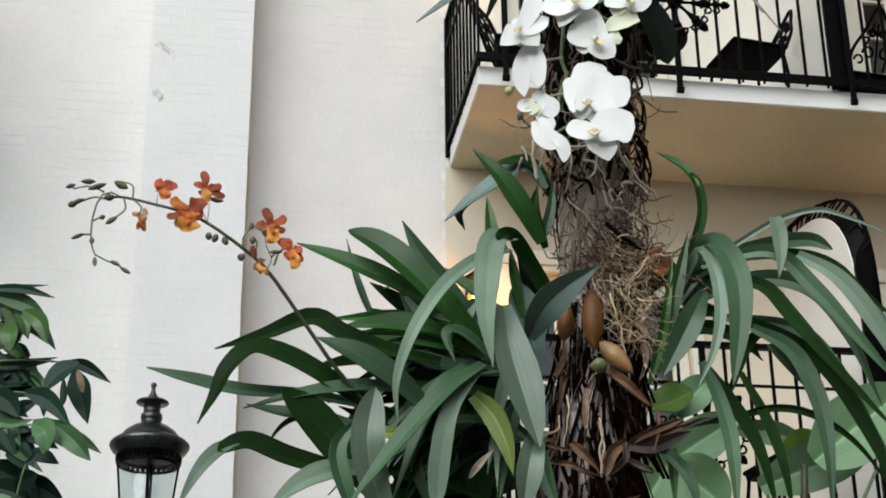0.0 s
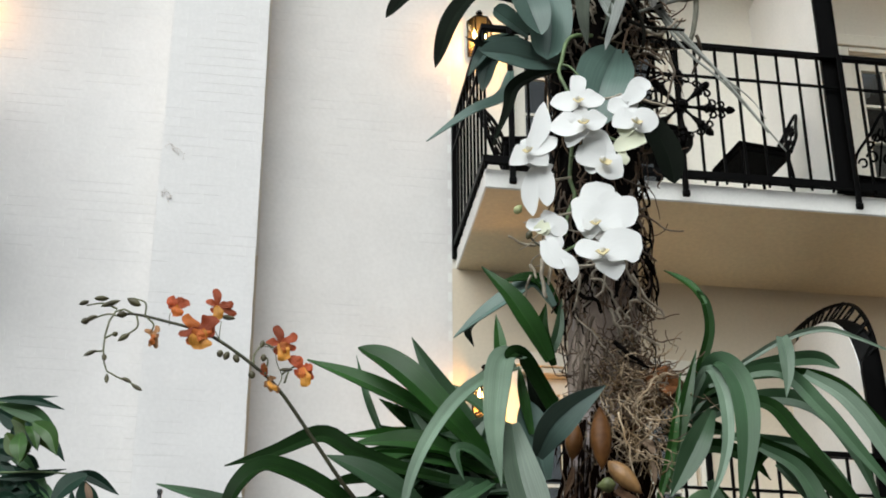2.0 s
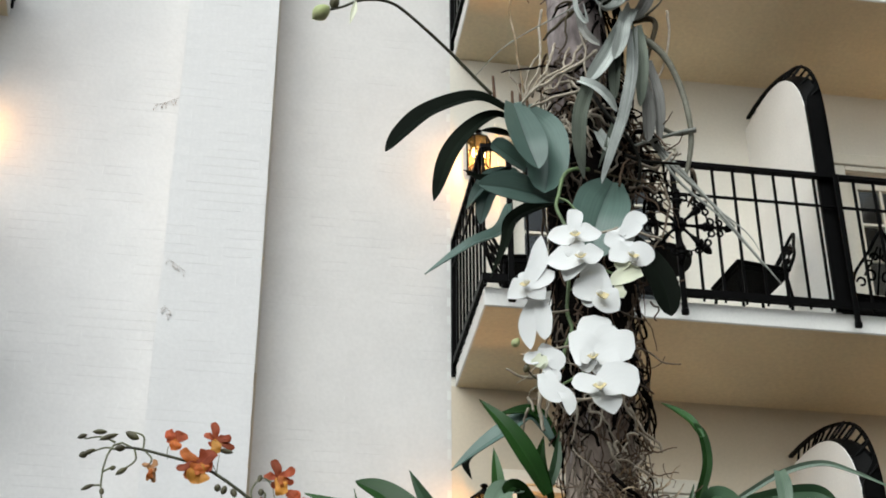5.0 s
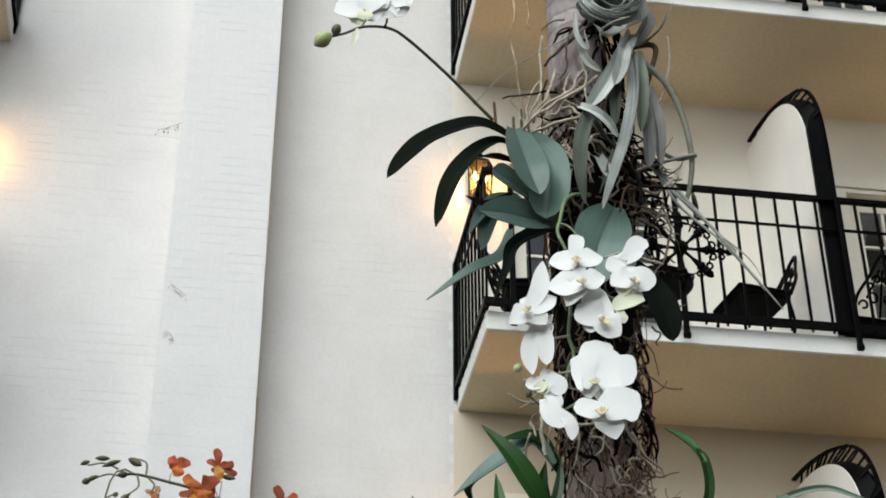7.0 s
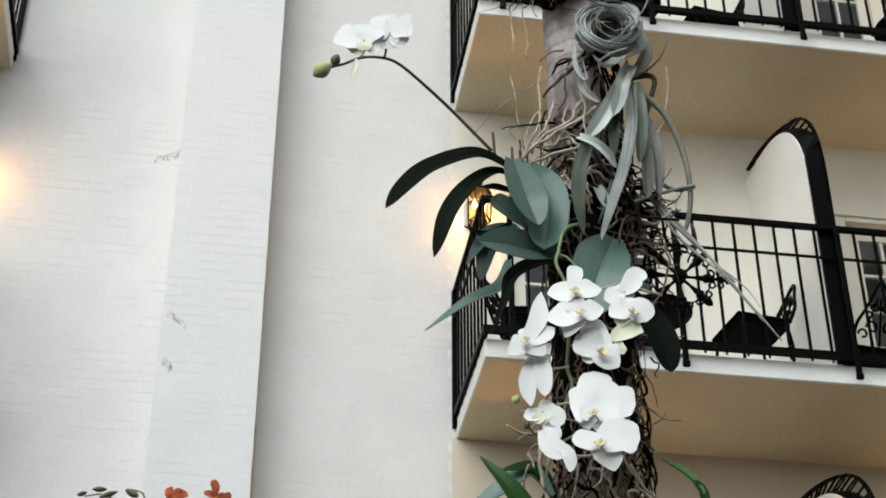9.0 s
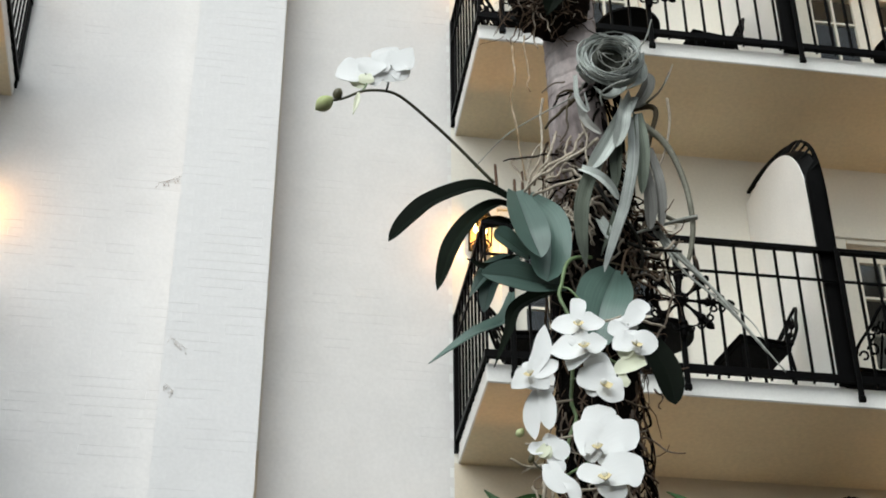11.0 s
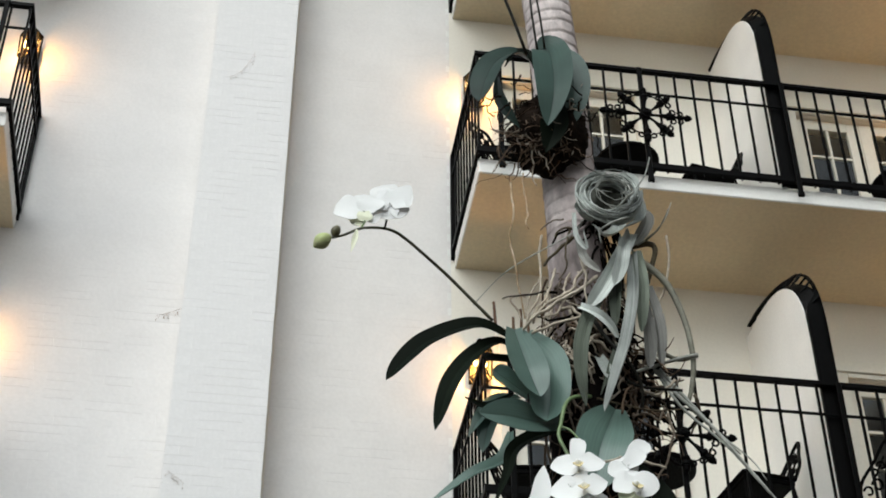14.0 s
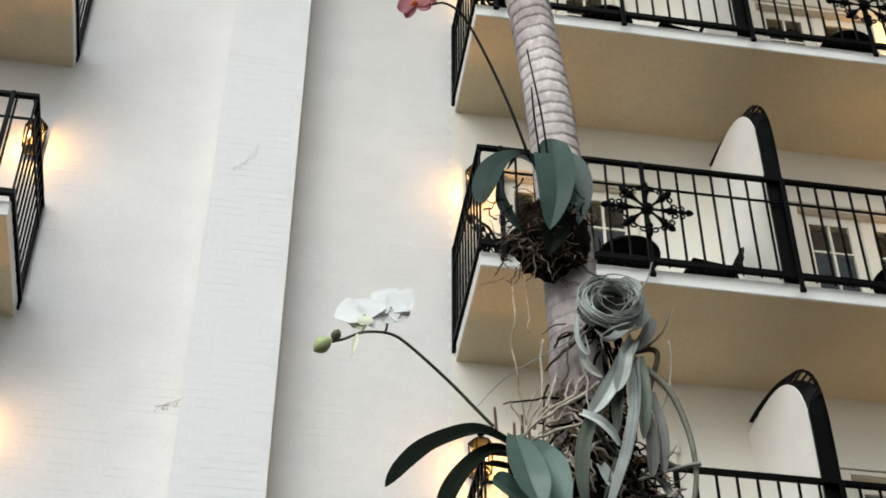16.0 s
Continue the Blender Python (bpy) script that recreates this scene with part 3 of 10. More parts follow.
# shaded copy of the orchid leaf: near-black because the shade is coloured in
MOTH_SHADED = leaf_surface("moth_orchid_leaf_shaded", (0.004, 0.0065, 0.004), (0.008, 0.012, 0.007), 0.6, 0.05, 0.03)
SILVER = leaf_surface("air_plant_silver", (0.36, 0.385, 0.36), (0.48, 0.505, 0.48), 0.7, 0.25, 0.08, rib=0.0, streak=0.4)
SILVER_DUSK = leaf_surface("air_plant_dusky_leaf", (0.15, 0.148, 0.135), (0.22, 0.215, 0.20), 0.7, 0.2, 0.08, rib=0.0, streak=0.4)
# silver leaf in shade: the shade is put into this duller green
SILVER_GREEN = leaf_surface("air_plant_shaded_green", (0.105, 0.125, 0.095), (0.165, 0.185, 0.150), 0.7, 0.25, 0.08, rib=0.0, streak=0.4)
BROAD = leaf_surface("broad_leaf_green", (0.185, 0.315, 0.165), (0.255, 0.41, 0.23), 0.45, 0.3, 0.25, rib=0.5, streak=0.1)
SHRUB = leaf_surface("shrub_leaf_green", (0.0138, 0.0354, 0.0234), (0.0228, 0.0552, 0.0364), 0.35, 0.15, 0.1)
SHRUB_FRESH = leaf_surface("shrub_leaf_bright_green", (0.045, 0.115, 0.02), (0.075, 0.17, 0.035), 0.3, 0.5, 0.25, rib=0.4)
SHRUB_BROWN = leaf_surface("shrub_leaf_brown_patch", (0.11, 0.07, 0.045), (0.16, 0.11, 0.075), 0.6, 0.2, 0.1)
# lit copy of the shrub leaf: the light is put into the colour
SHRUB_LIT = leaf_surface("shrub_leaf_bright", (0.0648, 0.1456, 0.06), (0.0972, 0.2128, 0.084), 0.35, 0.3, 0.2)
PETAL = leaf_surface("white_petal", (0.93, 0.935, 0.925), (0.965, 0.97, 0.96), 0.6, 0.2, 0.18, rib=0.0, streak=0.02, each=0.03)
PETAL_CREAM = leaf_surface("greenish_cream_petal", (0.80, 0.83, 0.60), (0.88, 0.89, 0.74), 0.5, 0.3, 0.12, rib=0.0, streak=0.05, each=0.03)
LIP = leaf_surface("yellow_orchid_lip", (0.84, 0.68, 0.30), (0.92, 0.86, 0.64), 0.5, 0.3, 0.15, rib=-0.2, streak=0.2, each=0.03)
RUST = leaf_surface("rust_red_petal", (0.42, 0.07, 0.032), (0.60, 0.16, 0.06), 0.5, 0.2, 0.4, rib=0.2, streak=0.2)
RUST_ORANGE = leaf_surface("orange_red_petal", (0.55, 0.13, 0.035), (0.72, 0.25, 0.055), 0.5, 0.2, 0.35, rib=0.1, streak=0.25)
FADED = leaf_surface("faded_petal", (0.40, 0.19, 0.09), (0.56, 0.33, 0.17), 0.6, 0.1, 0.3, rib=0.1, streak=0.3)
GOLD = leaf_surface("orange_gold_lip", (0.74, 0.26, 0.035), (0.90, 0.50, 0.09), 0.5, 0.3, 0.25, rib=-0.1, streak=0.25)
PINK = leaf_surface("pink_petal", (0.682, 0.216, 0.26), (0.825, 0.432, 0.442), 0.5, 0.3, 0.3, rib=0.0, streak=0.2)
BUD = surface("green_bud", (0.42, 0.52, 0.17), 0.5, vary=0.15, coarse=30, fine=90, bump=0.1, second=(0.50, 0.52, 0.28))
BUD_OLIVE = surface("olive_bud", (0.12, 0.11, 0.05), 0.5, vary=0.2, coarse=60, fine=200, bump=0.1, second=(0.06, 0.05, 0.025))
STEM = surface("dark_flower_stem", (0.011, 0.01, 0.007), 0.5, vary=0.2, coarse=30, fine=120, bump=0.2, spec=0.1)
STEM_GREEN = surface("green_flower_stem", (0.182, 0.266, 0.112), 0.5, vary=0.2, coarse=25, fine=120, bump=0.1)
STALK = surface("pale_olive_stalk", (0.21, 0.22, 0.125), 0.5, vary=0.25, coarse=25, fine=120, bump=0.1, second=(0.12, 0.125, 0.06))
STEM_OLIVE = surface("olive_flower_stem", (0.03, 0.0258, 0.012), 0.5, vary=0.3, coarse=14, fine=120, bump=0.1, second=(0.06, 0.063, 0.03))
ROOT = surface("dry_orchid_root", (0.189, 0.1513, 0.112), 0.85, vary=0.25, coarse=20, fine=160, bump=0.5, second=(0.0819, 0.0561, 0.0392))
ROOT_BROWN = surface("brown_orchid_root", (0.16, 0.102, 0.062), 0.85, vary=0.25, coarse=20, fine=160, bump=0.5, second=(0.085, 0.052, 0.032))
ROOT_PALE = surface("pale_aerial_root", (0.52, 0.455, 0.365), 0.8, vary=0.2, coarse=25, fine=150, bump=0.4, second=(0.33, 0.275, 0.21))
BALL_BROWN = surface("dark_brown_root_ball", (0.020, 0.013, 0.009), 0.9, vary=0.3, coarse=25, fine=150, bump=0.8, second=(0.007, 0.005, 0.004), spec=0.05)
# dark roots, blackened further by the shade put into their colour
ROOT_DARK = surface("dark_root_shaded", (0.006, 0.0044, 0.0034), 0.9, vary=0.3, coarse=25, fine=150, bump=0.8, second=(0.0024, 0.0018, 0.0016), spec=0.05)
STEM_BENT = surface("olive_brown_stem", (0.085, 0.066, 0.036), 0.55, vary=0.25, coarse=25, fine=120, bump=0.2, second=(0.05, 0.036, 0.02), spec=0.2)
SILVER_OLIVE = surface("air_plant_olive_tube", (0.20, 0.195, 0.15), 0.7, vary=0.2, coarse=20, fine=120, bump=0.2, second=(0.13, 0.125, 0.09))
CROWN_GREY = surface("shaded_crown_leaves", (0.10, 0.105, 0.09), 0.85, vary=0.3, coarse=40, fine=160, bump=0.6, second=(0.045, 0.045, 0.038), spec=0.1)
SILVER_STEM = surface("air_plant_silver_thin", (0.375, 0.384, 0.346), 0.75, vary=0.2, coarse=20, fine=120, bump=0.2)
# brown fibre, its colour lowered for the shadow at the clumps' foot
FIBRE = surface("brown_fibre_shaded", (0.01152, 0.004742, 0.002458), 0.9, vary=0.3, coarse=30, fine=160, bump=0.8, second=(0.005069, 0.002189, 0.001229), stretch=(1, 1, 0.3), spec=0.04)
HUSK = surface("dry_husk", (0.125, 0.068, 0.034), 0.7, vary=0.25, coarse=25, fine=120, bump=0.5, second=(0.098, 0.04284, 0.01838))
HUSK_DARK = surface("dark_torn_sheath", (0.05, 0.029, 0.018), 0.75, vary=0.3, coarse=25, fine=120, bump=0.5, second=(0.026, 0.015, 0.01))
STRAW_DULL = surface("dull_straw_root", (0.215, 0.15, 0.10), 0.85, vary=0.25, coarse=25, fine=150, bump=0.4, second=(0.12, 0.075, 0.045))
HUSK_RUST = surface("rust_brown_husk", (0.30, 0.115, 0.032), 0.8, vary=0.3, coarse=30, fine=140, bump=0.6, second=(0.16, 0.055, 0.018))
BULB_GREEN = surface("green_pseudobulb", (0.15, 0.17, 0.065), 0.5, vary=0.2, coarse=30, fine=100, bump=0.3, second=(0.09, 0.11, 0.04))
STRAW = surface("straw_coloured_root", (0.60, 0.48, 0.34), 0.85, vary=0.25, coarse=25, fine=150, bump=0.4, second=(0.30, 0.20, 0.10))
BARK_BROWN = surface("weathered_brown_bark", (0.46, 0.37, 0.31), 0.9, vary=0.25, coarse=18, fine=90, bump=0.8, second=(0.20, 0.15, 0.122), stretch=(1, 1, 0.35))
BULB_TAN = surface("tan_pseudobulb", (0.30, 0.165, 0.062), 0.45, vary=0.2, coarse=18, fine=100, bump=0.3, second=(0.19, 0.10, 0.04))
BARK_DIM = surface("dull_palm_bark", (0.43, 0.37, 0.36), 0.9, vary=0.3, coarse=16, fine=90, bump=0.8, second=(0.17, 0.135, 0.13), stretch=(1, 1, 0.4))
BROAD_OLIVE = leaf_surface("broad_leaf_olive", (0.060, 0.110, 0.016), (0.095, 0.165, 0.028), 0.4, 0.3, 0.25, rib=0.4)
BULB_SKIN = surface("brown_pseudobulb", (0.20, 0.088, 0.024), 0.45, vary=0.2, coarse=18, fine=100, bump=0.3, second=(0.11, 0.046, 0.014), spec=0.2)
SCAR = surface("dark_leaf_scar", (0.315, 0.2507, 0.241), 0.9, vary=0.3, coarse=20, fine=120, bump=0.5, second=(0.1853, 0.1482, 0.1396))
BARK = surface("grey_palm_bark", (0.70, 0.625, 0.60), 0.85, vary=0.22, coarse=11, fine=80, bump=0.8, second=(0.40, 0.335, 0.325), stretch=(1, 1, 0.5))


# ---- plant shapes ----
def spline(pts, n):
    """A smooth line through pts, in n even steps of its parameter."""
    p = [Vector(q) for q in pts]
    p = [p[0] * 2 - p[1]] + p + [p[-1] * 2 - p[-2]]
    out = []
    segs = len(p) - 3
    for i in range(n + 1):
        f = i / n * segs
        k = min(int(f), segs - 1)
        t = f - k
        a, b, c, d = p[k:k + 4]
        out.append(0.5 * (2 * b + (c - a) * t + (2 * a - 5 * b + 4 * c - d) * t * t + (3 * b - a - 3 * c + d) * t ** 3))
    return out


def blade(bm, pts, width, turn=0.0, twist=0.0, fold=0.36, thick=0.0014, blunt=1.0, n=26, peak=0.45, stalk=0.35, wave=0.0, crease=True, hint=(0, -1, 0.12), ruffle=0.0):
    """A leaf along pts: narrow at its foot, widest at peak, pointed or blunt at the tip, folded along the middle."""
    uv = bm.loops.layers.uv.get("along") or bm.loops.layers.uv.new("along")
    line = spline(pts, n)
    across = (-1.0, -0.55, 0.0, 0.55, 1.0)
    tops, bots = [], []
    phase = (pts[0][0] * 37 + pts[-1][2] * 53) % 6.28
    for i, c in enumerate(line):
        t = i / n
        d = (line[min(i + 1, n)] - line[max(i - 1, 0)]).normalized()
        toward = Vector(hint)
        side = d.cross(toward)
        side = side.normalized() if side.length > 0.05 else d.cross(Vector((0.3, 0, 1))).normalized()
        side = Matrix.Rotation(radians(turn + twist * t), 3, d) @ side
        nor = side.cross(d).normalized()
        if t < peak:
            w = stalk + (1 - stalk) * math.sin(math.pi / 2 * t / peak)
        else:
            w = max(1 - ((t - peak) / (1 - peak)) ** (1.7 * blunt), 0.0) ** (0.95 / blunt)
        w = max(w * width / 2, 0.0006)
        row = []
        for a in across:
            if ruffle:
                a *= 1 + ruffle * math.sin(6.5 * t + phase + (2.6 if a > 0 else 0.0)) * min(4 * t, 1)
            lift = fold * w * (abs(a) - 0.5) * 1.2 + wave * w * math.sin(9 * t + phase + 2.2 * a) * abs(a)
            row.append(c + side * (a * w) + nor * lift)
        tops.append([bm.verts.new(q + nor * thick / 2) for q in row])
        bots.append([bm.verts.new(q - nor * thick / 2) for q in row])
    def quad(vs, uvs):
        f = bm.faces.new(vs)
        f.smooth = True
        for lp, u in zip(f.loops, uvs):
            lp[uv].uv = u
        return f
    def crisp(f):
        for e in f.edges:
            e.smooth = False
    for i in range(n):
        t0, t1 = i / n, (i + 1) / n
        for j in range(4):
            u0, u1 = (across[j] + 1) / 2, (across[j + 1] + 1) / 2
            quad((tops[i][j], tops[i][j + 1], tops[i + 1][j + 1], tops[i + 1][j]), ((u0, t0), (u1, t0), (u1, t1), (u0, t1)))
            quad((bots[i][j + 1], bots[i][j], bots[i + 1][j], bots[i + 1][j + 1]), ((u1, t0), (u0, t0), (u0, t1), (u1, t1)))
        crisp(quad((bots[i][0], tops[i][0], tops[i + 1][0], bots[i + 1][0]), ((0, t0), (0, t0), (0, t1), (0, t1))))
        crisp(quad((tops[i][4], bots[i][4], bots[i + 1][4], tops[i + 1][4]), ((1, t0), (1, t0), (1, t1), (1, t1))))
    for i in range(n):
        for rows in (tops, bots):
            e = bm.edges.get((rows[i][2], rows[i + 1][2]))
            e.smooth = not crease
    crisp(quad([*tops[0], *bots[0][::-1]], [(0.5, 0)] * 10))
    crisp(quad([*tops[n][::-1], *bots[n]], [(0.5, 1)] * 10))


def leaf(parent, material, pts, width, turn=0.0, twist=0.0, label="", name="leaf", **shape):
    bm = bmesh.new()
    blade(bm, pts, width, turn, twist, **shape)
    return part(name, bm, material, parent, label)


def stem(parent, material, pts, r, r_end=None, name="stem", sides=7, n=16, label=""):
    bm = bmesh.new()
    line = spline(pts, n)
    if name in ("aerial_root", "hanging_root"):
        line = [p + noise.noise_vector(p * 45) * 0.0045 * min(i, n - i, 3) / 3 for i, p in enumerate(line)]
    r_end = r if r_end is None else r_end
    tube(bm, line, [r + (r_end - r) * i / n for i in range(n + 1)], sides)
    return part(name, bm, material, parent, label, True)


def pod(bm, a, b, r, sides=8, lean=0.5):
    """A bud or bulb from a to b, swollen at lean of its length."""
    a, b = Vector(a), Vector(b)
    n = 8
    pts = [a + (b - a) * i / n for i in range(n + 1)]
    rr = []
    for i in range(n + 1):
        t = i / n
        u = t ** (math.log(0.5) / math.log(lean))
        rr.append(max(r * math.sin(math.pi * u) ** 0.75, r * 0.06))
    tube(bm, pts, rr, sides)


def bud(parent, material, a, b, r, name="bud", lean=0.5, label=""):
    bm = bmesh.new()
    pod(bm, a, b, r, 9, lean)
    return part(name, bm, material, parent, label, True)


def petal_mesh(name, material, length, width, cup, bend, blunt=1.6, peak=0.5, wave=0.0, stalk=0.3, n=12):
    """A petal that grows along +y and faces +z."""
    bm = bmesh.new()
    uv = bm.loops.layers.uv.new("along")
    m = 8
    sheets = []
    for off in (0.0004, -0.0004):
        grid = []
        for i in range(n + 1):
            t = i / n
            if t < peak:
                w = stalk + (1 - stalk) * math.sin(math.pi / 2 * t / peak)
            else:
                w = max(1 - ((t - peak) / (1 - peak)) ** (2 * blunt), 0) ** (0.5 if blunt > 0.8 else 0.72)
            w = max(w * (1 + 0.5 * wave * math.sin(11 * t + 40 * width)), 0.03) * width / 2
            row = []
            for j in range(m + 1):
                a = 2 * j / m - 1
                z = cup * a * a * w + bend * t * t * length + wave * width * math.sin(7 * t + 3 * a) * abs(a) * t
                row.append(bm.verts.new((a * w, t * length, z + off)))
            grid.append(row)
        sheets.append(grid)
        for i in range(n):
            for j in range(m):
                vs = [grid[i][j], grid[i][j + 1], grid[i + 1][j + 1], grid[i + 1][j]]
                us = [(j / m, i / n), ((j + 1) / m, i / n), ((j + 1) / m, (i + 1) / n), (j / m, (i + 1) / n)]
                if off < 0:
                    vs, us = vs[::-1], us[::-1]
                f = bm.faces.new(vs)
                f.smooth = True
                for lp, u in zip(f.loops, us):
                    lp[uv].uv = u
    g, h = sheets
    rim = [(i, 0) for i in range(n)] + [(n, j) for j in range(m)] + [(i, m) for i in range(n, 0, -1)] + [(0, j) for j in range(m, 0, -1)]
    for (a, b), (c, d) in zip(rim, rim[1:] + rim[:1]):
        for e in bm.faces.new((g[a][b], g[c][d], h[c][d], h[a][b])).edges:
            e.smooth = False
    return mesh_of(bm, name, material)


def facing(place, out, roll=0.0, size=1.0):
    """A pose at place whose +z looks along out, with +y upward before the roll."""
    z = Vector(out).normalized()
    x = Vector((0, 0, 1)).cross(z)
    x = x.normalized() if x.length > 1e-4 else Vector((1, 0, 0))
    y = z.cross(x)
    r = Matrix((x, y, z)).transposed().to_4x4()
    return Matrix.Translation(place) @ r @ pose(0, 0, 0, 0, 0, roll) @ Matrix.Scale(size, 4)


def flower_kit(sepal, side, lip, sep_dim, side_dim, lip_dim, blunt):
    kit = {}
    kit["sepal"] = petal_mesh("sepal", sepal, *sep_dim, cup=0.06, bend=-0.08, blunt=blunt[0], wave=0.07)
    kit["petal"] = petal_mesh("petal", side, *side_dim, cup=0.0, bend=-0.06, blunt=blunt[1], wave=0.10, stalk=0.14)
    kit["lip"] = petal_mesh("lip", lip, *lip_dim, cup=0.55, bend=0.35, blunt=blunt[2], wave=0.08, stalk=0.4)
    return kit


LIP_MESH = petal_mesh("lip", LIP, 0.017, 0.015, cup=0.55, bend=0.35, blunt=0.95, wave=0.08, stalk=0.4)
PINK_KIT = flower_kit(PINK, PINK, RUST, (0.034, 0.022), (0.036, 0.034), (0.018, 0.016), (1.2, 1.4, 1.2))
COLUMN = {}
for _nm, _mt in (("white", PETAL), ("gold", GOLD)):
    _b = bmesh.new()
    pod(_b, (0, -0.003, 0.002), (0, 0.001, 0.013), 0.0045, 8)
    COLUMN[_nm] = mesh_of(_b, "column", _mt, True)


def blossom(parent, kit, place, out, roll=0.0, size=1.0, spread=(0, 82, 128), fold=0.0, column="white", label="", lip_turn=0.0):
    """A flower of three sepals, two petals, a lip and a column. fold closes it."""
    f = new("blossom", COLUMN[column])
    f.parent = parent
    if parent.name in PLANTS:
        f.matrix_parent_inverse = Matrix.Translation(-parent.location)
    f.matrix_basis = facing(place, out, roll, size)
    if label:
        f["label"] = label
    def add(name, mesh, ang, tilt, dz):
        o = new(name, mesh)
        o.parent = f
        o.matrix_basis = pose(0, 0, dz, 0, 0, ang) @ pose(0, 0, 0, tilt, 0, 0)
    for a in (spread[0], spread[2], -spread[2]):
        add("sepal", kit["sepal"], a, fold - 2, -0.0012)
    for a in (spread[1], -spread[1]):
        add("petal", kit["petal"], a, fold + 2, 0.0008)
    add("lip", kit["lip"], 180 + lip_turn, 28, 0.004)
    return f


def bloom(parent, place, out, size, column, lip, petals, ruffle=0.09, wave=0.03, stalk=0.62):
    """A flower whose sepals and petals each have a line and a width of their own."""
    f = new("blossom", COLUMN[column])
    f.parent = parent
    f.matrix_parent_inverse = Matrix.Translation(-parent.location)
    f.matrix_basis = facing(place, out, 0.0, size)
    for name, material, pts, width, turn, blunt, peak, fold in petals:
        bm = bmesh.new()
        blade(bm, pts, width, turn, 0.0, fold=fold, thick=0.0008, blunt=blunt, peak=peak, stalk=stalk, wave=wave, n=14, crease=False, hint=(0, -1, 0.08), ruffle=ruffle)
        o = new(name, mesh_of(bm, name, material))
        o.parent = f
        o.matrix_parent_inverse = f.matrix_basis.inverted()
    if lip:
        o = new("lip", LIP_MESH)
        o.parent = f
        o.matrix_basis = pose(0, 0, 0.004, 0, 0, 180 + lip[1]) @ pose(0, 0, 0, 28, 0, 0) @ Matrix.Scale(1.35 * lip[0], 4)
    return f


def wander(start, way, length, wiggle, n, seed, pull=None, hold=0.0):
    """Points of a crooked root that sets out from start along way."""
    rng = random.Random(seed)
    p, d = Vector(start), Vector(way).normalized()
    pts = [p.copy()]
    for i in range(n):
        d = (d + Vector((rng.uniform(-1, 1), rng.uniform(-1, 1), rng.uniform(-1, 1))) * wiggle).normalized()
        if pull is not None:
            d = (d + Vector(pull) * hold).normalized()
        p = p + d * length / n
        pts.append(p.copy())
    return pts


# ---- palm trunk ----
def trunk_mid(z):
    """The middle of the trunk at a height, and its radius."""
    t = max(min((z - 2.1) / 2.3, 1.4), -0.4)
    return 0.232 - 0.018 * max(z - 2.85, 0) ** 3 - 0.115 * max(2.62 - max(z, 1.9), 0) ** 2, 2.15, 0.0525 - 0.008 * t


palm = thing("palm_tree", Matrix.Identity(4), "ringed grey palm trunk carrying tied-on orchids", "palm")
rng = random.Random(5)
bm = bmesh.new()
z, prof, grooves = 0.0, [], []
while z < 5.6:
    step = rng.uniform(0.027, 0.037) if z > 3.3 else rng.uniform(0.04, 0.07)
    deep = rng.uniform(0.0012, 0.0028)
    prof += [(z, -deep), (z + 0.002, 0.0012), (z + 0.007, 0.0014), (z + step * 0.6, 0.0004), (z + step - 0.002, -0.0004)]
    grooves.append(z)
    z += step
sides = 28
rings = []
for zz, dr in prof:
    x, y, r = trunk_mid(zz) if zz > 1.0 else (*trunk_mid(1.0)[:2], 0.062)
    ring = []
    for i in range(sides):
        a = 2 * math.pi * i / sides
        w = noise.noise(Vector((math.cos(a) * 2.2, math.sin(a) * 2.2, zz * 6)))
        ww = noise.noise(Vector((math.cos(a) * 5, math.sin(a) * 5, zz * 30)))
        rr = r + dr * (0.8 + 0.6 * ww) + 0.0025 * w
        ring.append(bm.verts.new((x + math.cos(a) * rr, y + math.sin(a) * rr, zz + 0.004 * w + 0.0012 * ww + 0.006 * math.cos(a - 0.6))))
    rings.append(ring)
for a, b in zip(rings, rings[1:]):
    for i in range(sides):
        f = bm.faces.new((a[i], a[(i + 1) % sides], b[(i + 1) % sides], b[i]))
        f.smooth = True
bm.faces.new(rings[0][::-1]), bm.faces.new(rings[-1])
part("trunk", bm, BARK, palm)

rng = random.Random(9)
for zz in [q for q in grooves if 3.62 < q < 4.6]:
    x, y, r = trunk_mid(zz)
    bm = bmesh.new()
    ph, tilt = rng.uniform(0, 6.28), rng.uniform(-0.006, 0.006)
    loop = []
    for i in range(31):
        a = 2 * math.pi * i / 30
        w = noise.noise(Vector((math.cos(a) * 2.2, math.sin(a) * 2.2, zz * 6)))
        ww = noise.noise(Vector((math.cos(a) * 5, math.sin(a) * 5, zz * 30)))
        loop.append((x + math.cos(a) * (r - 0.0022 + 0.0025 * w), y + math.sin(a) * (r - 0.0022 + 0.0025 * w), zz + 0.004 * w + 0.0012 * ww + 0.006 * math.cos(a - 0.6)))
    tube(bm, loop, [max(0.0009 + 0.0016 * noise.noise(Vector((i * 0.55, zz * 9, 0))), 0.0002) for i in range(31)], 5)
    part("leaf_scar", bm, SCAR, palm, "", True)


# ---- strap-leaved orchid with an orange flower spray, tied to the trunk ----
straps = plant("strap_leaf_orchid", (0.139, 2.07, 2.275), "large strap-leaved orchid clump with orange flower spray on the palm", "orchid")
leaf(straps, MOTH, [(0.156, 2.12, 2.557), (0.129, 2.12, 2.594), (0.092, 2.13, 2.578), (0.051, 2.14, 2.552), (0.01, 2.15, 2.52)], 0.0346, 25)
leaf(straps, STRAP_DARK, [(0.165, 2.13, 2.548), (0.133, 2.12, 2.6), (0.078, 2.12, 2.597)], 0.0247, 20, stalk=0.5)
